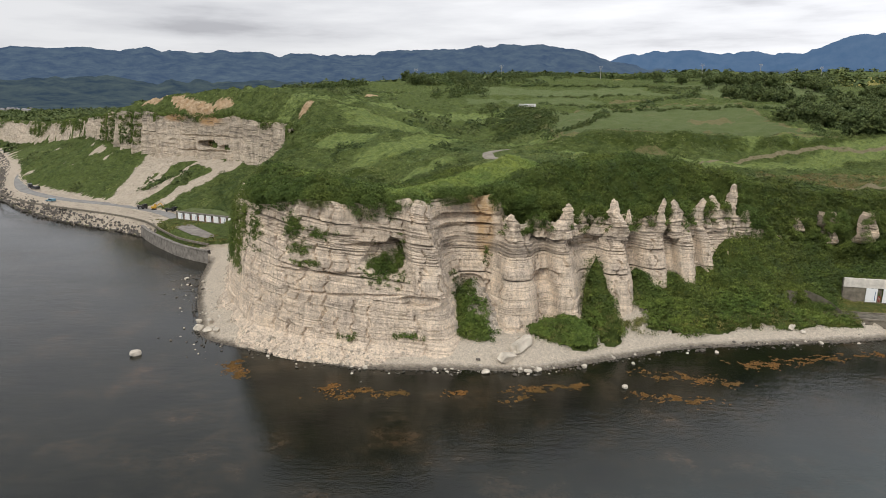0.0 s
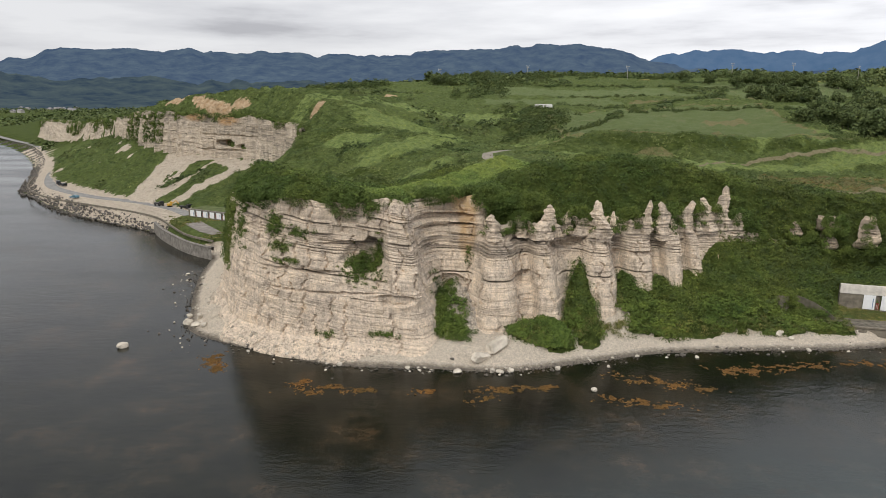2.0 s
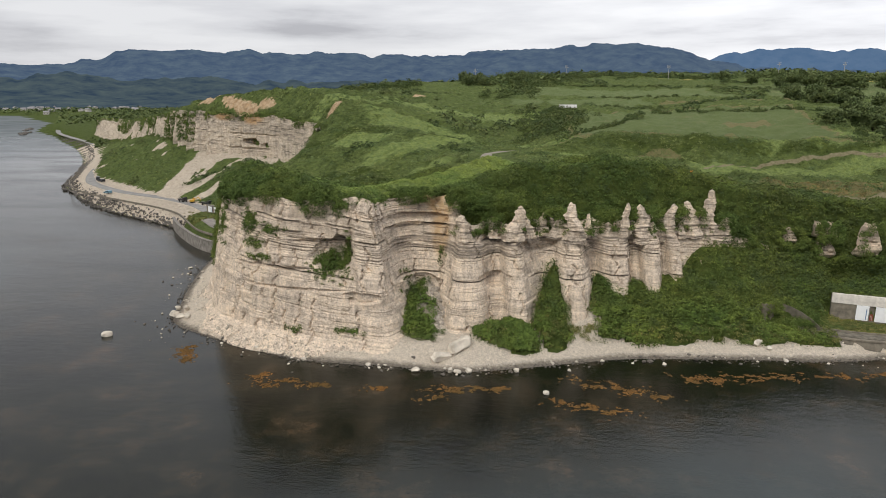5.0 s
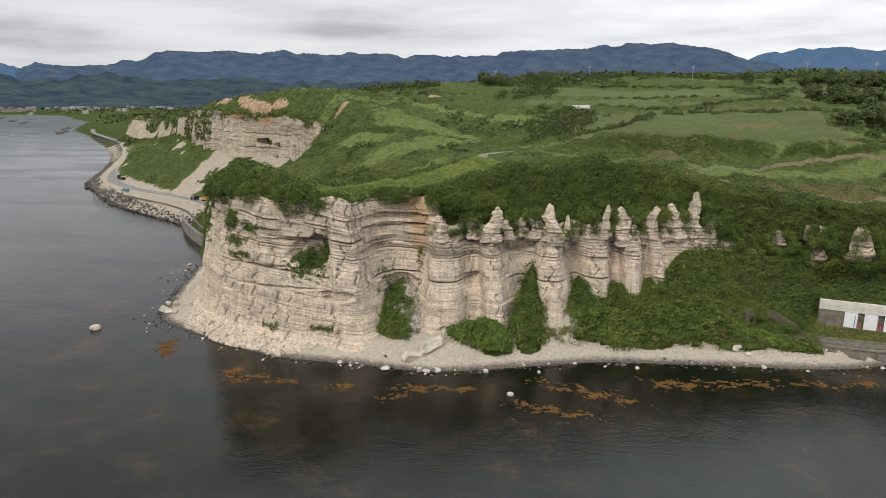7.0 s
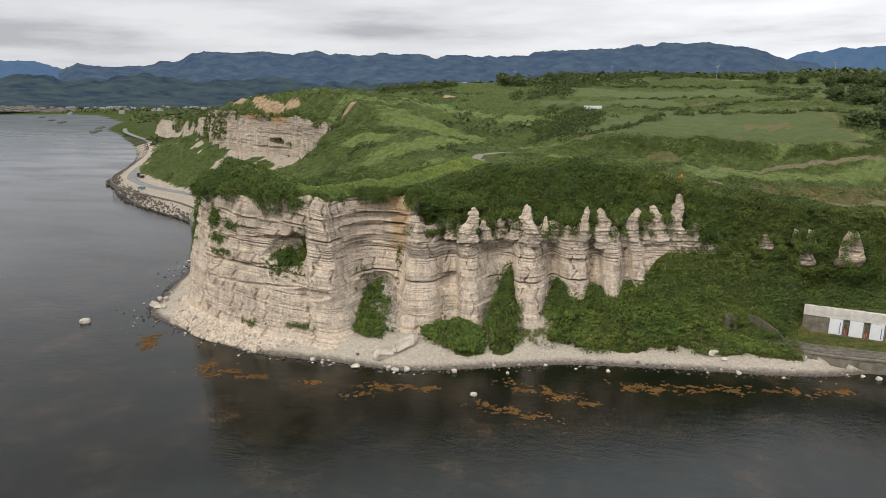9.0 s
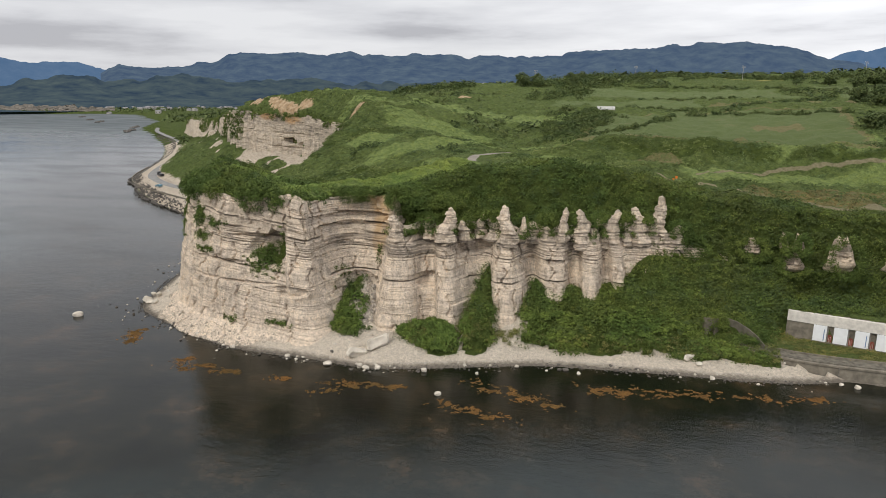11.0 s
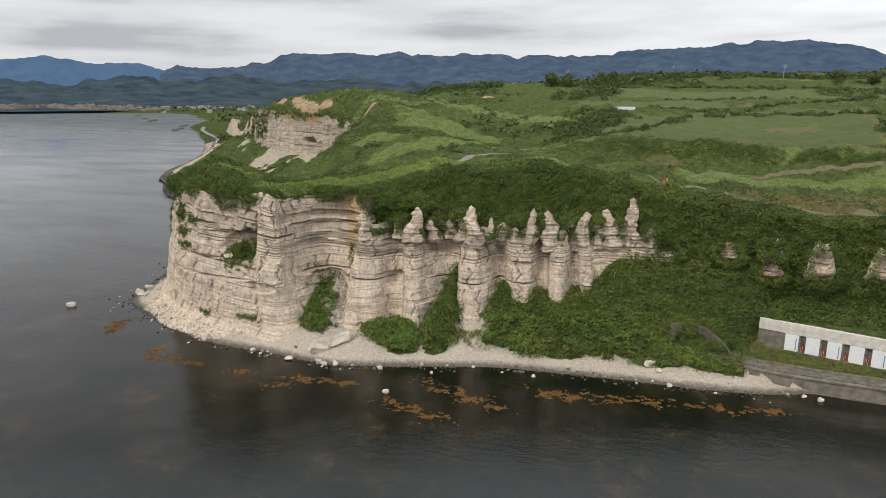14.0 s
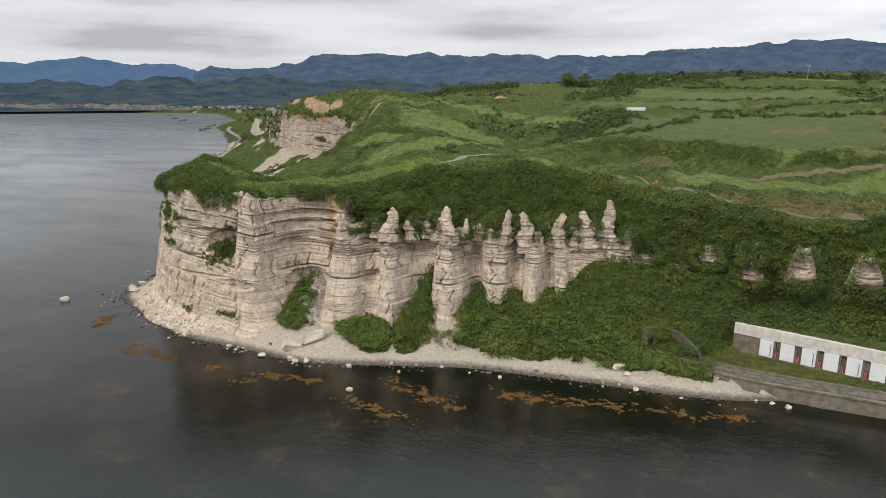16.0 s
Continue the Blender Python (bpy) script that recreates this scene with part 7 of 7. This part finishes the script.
def house(x, y, z, turn, wide, deep, high, roof, label, group):
    root = tagged(new("house"), label, "house", group)
    root.matrix_basis = pose(x, y, z, 0, 0, turn)
    part("wall", box_bm((wide, deep, high), (0, 0, high / 2)), HOUSE_WALL, root)
    bm = bmesh.new()
    w, d, e = wide / 2 + 0.5, deep / 2 + 0.5, high
    a = [bm.verts.new(p) for p in ((-w, -d, e - 0.2), (w, -d, e - 0.2), (w, d, e - 0.2), (-w, d, e - 0.2), (-w, 0, e + deep * 0.3), (w, 0, e + deep * 0.3))]
    for f in ((0, 1, 5, 4), (2, 3, 4, 5), (0, 4, 3), (1, 2, 5), (3, 2, 1, 0)):
        bm.faces.new([a[k] for k in f])
    part("roof", bm, roof, root)
    for o in (-0.28, 0.28):
        part("window", box_bm((wide * 0.16, 0.1, high * 0.26), (o * wide, -deep / 2 - 0.03, high * 0.5)), GLASS, root)
    part("door", box_bm((1.0, 0.1, 2.0), (0, -deep / 2 - 0.03, 1.0)), BARK, root)
    return root


house(-70, 608, on_ground(-70, 608), 10, 9, 6, 3.4, FILM, "small farmhouse with a pale roof", "farmhouses")
house(-78, 625, on_ground(-78, 625), 40, 7, 6, 3.4, ROOF, "farm shed with a grey roof", "farmhouses")
first = house(-1130, 1440, on_ground(-1130, 1440), 20, 13, 9, 6, ROOF, "pale house with a grey roof in the bay village", "houses of the bay village")
second = house(-1165, 1500, on_ground(-1165, 1500), 70, 12, 9, 5, ROOF, "pale house with a grey gable roof in the bay village", "houses of the bay village")
gh2 = np.random.default_rng(41)
for k in range(30):
    u, v = gh2.uniform(-1, 1), gh2.uniform(0, 1)
    x, y = -1150 + 170 * u - 250 * v, 1500 + 60 * gh2.uniform(-1, 1) + 330 * v + 90 * u
    copy_thing(first if k % 3 else second, pose(x, y, on_ground(x, y), 0, 0, gh2.uniform(0, 180)))
for k in range(12):
    x = -2050 + 60 * k + gh2.uniform(-20, 20)
    y = np.interp(x, [-2700, -1830, -1700, -1490, -1370, -1190], [1240, 1300, 1425, 1475, 1550, 1510]) + gh2.uniform(25, 120)
    copy_thing(second if k % 2 else first, pose(x, y, on_ground(x, y), 0, 0, gh2.uniform(0, 180)))

# breakwaters out in the bay
for (xa, ya), (xb, yb) in (((-646, 789), (-683, 844)), ((-722, 887), (-756, 939)), ((-941, 1040), (-974, 1089)), ((-1046, 1124), (-1062, 1154)), ((-1199, 1255), (-1224, 1292))):
    n = 90
    g = np.random.default_rng(int(-xa))
    t = g.uniform(0, 1, n)
    rubble("breakwater", np.stack([xa + (xb - xa) * t + g.normal(0, 2.2, n), ya + (yb - ya) * t + g.normal(0, 1.5, n), g.uniform(-0.3, 1.2, n)], 1), g.uniform(2.0, 4.0, n), GREY_STONE,
           "dark stone breakwater in the bay", int(ya), "breakwater")


# ---- trees ----
def tree(seed, height, spread):
    """A tapered trunk with limbs and a crown of many leaf clumps."""
    g = np.random.default_rng(seed)
    root = tagged(new("tree"), "broadleaved tree with a dense dark crown", "tree", "trees at the edge of the fields")
    bm = bmesh.new()

    def limb(a, b, r0, r1):
        a, b = Vector(a), Vector(b)
        d = b - a
        m = Matrix.Translation((a + b) / 2) @ d.to_track_quat("Z", "Y").to_matrix().to_4x4()
        bmesh.ops.create_cone(bm, cap_ends=True, segments=7, radius1=r0, radius2=r1, depth=d.length, matrix=m)

    fork = (g.normal(0, 0.2), g.normal(0, 0.2), height * 0.28)
    limb((0, 0, -0.5), fork, height * 0.035, height * 0.024)
    tips = []
    for k in range(6):
        a = k * 1.05 + g.uniform(-0.3, 0.3)
        tip = (math.cos(a) * spread * g.uniform(0.4, 0.8), math.sin(a) * spread * g.uniform(0.4, 0.8), height * g.uniform(0.38, 0.85))
        limb(fork, tip, height * 0.016, height * 0.006)
        tips.append(tip)
    part("trunk", bm, BARK, root)
    cs = []
    for tip in tips + [(0, 0, height * 0.88), (0, 0, height * 0.6), (0, 0, height * 0.4)]:
        for _ in range(5):
            cs.append(np.array(tip) + g.normal(0, spread * 0.24, 3) * [1, 1, 0.7])
    crown = leaf_cloud("crown", np.array(cs), g.uniform(spread * 0.28, spread * 0.5, len(cs)), 26, 0.80, TREE_LEAF, "", seed=seed, low=-0.7, flat=0.8)
    for key in ("label", "category", "kind"):
        if key in crown:
            del crown[key]
    under(crown, root)
    return root


kinds = [tree(201, 8, 4.4), tree(202, 6, 3.8), tree(203, 9, 5.0)]
groves = [(258, 545, 60, 24, 34), (200, 410, 24, 40, 12), (190, 326, 26, 18, 18), (180, 288, 22, 20, 16), (164, 252, 14, 8, 9), (236, 352, 40, 30, 16), (-5, 560, 40, 30, 8), (300, 470, 40, 30, 8)]
gt = np.random.default_rng(43)
used = set()
for cx, cy, rx, ry, n in groves:
    for _ in range(n):
        x, y = cx + gt.normal(0, 0.5) * rx, cy + gt.normal(0, 0.5) * ry
        k = int(gt.integers(0, 3))
        m = pose(x, y, on_ground(x, y), 0, 0, gt.uniform(0, 360))
        if k not in used:
            kinds[k].matrix_basis = m
            used.add(k)
        else:
            copy_thing(kinds[k], m)
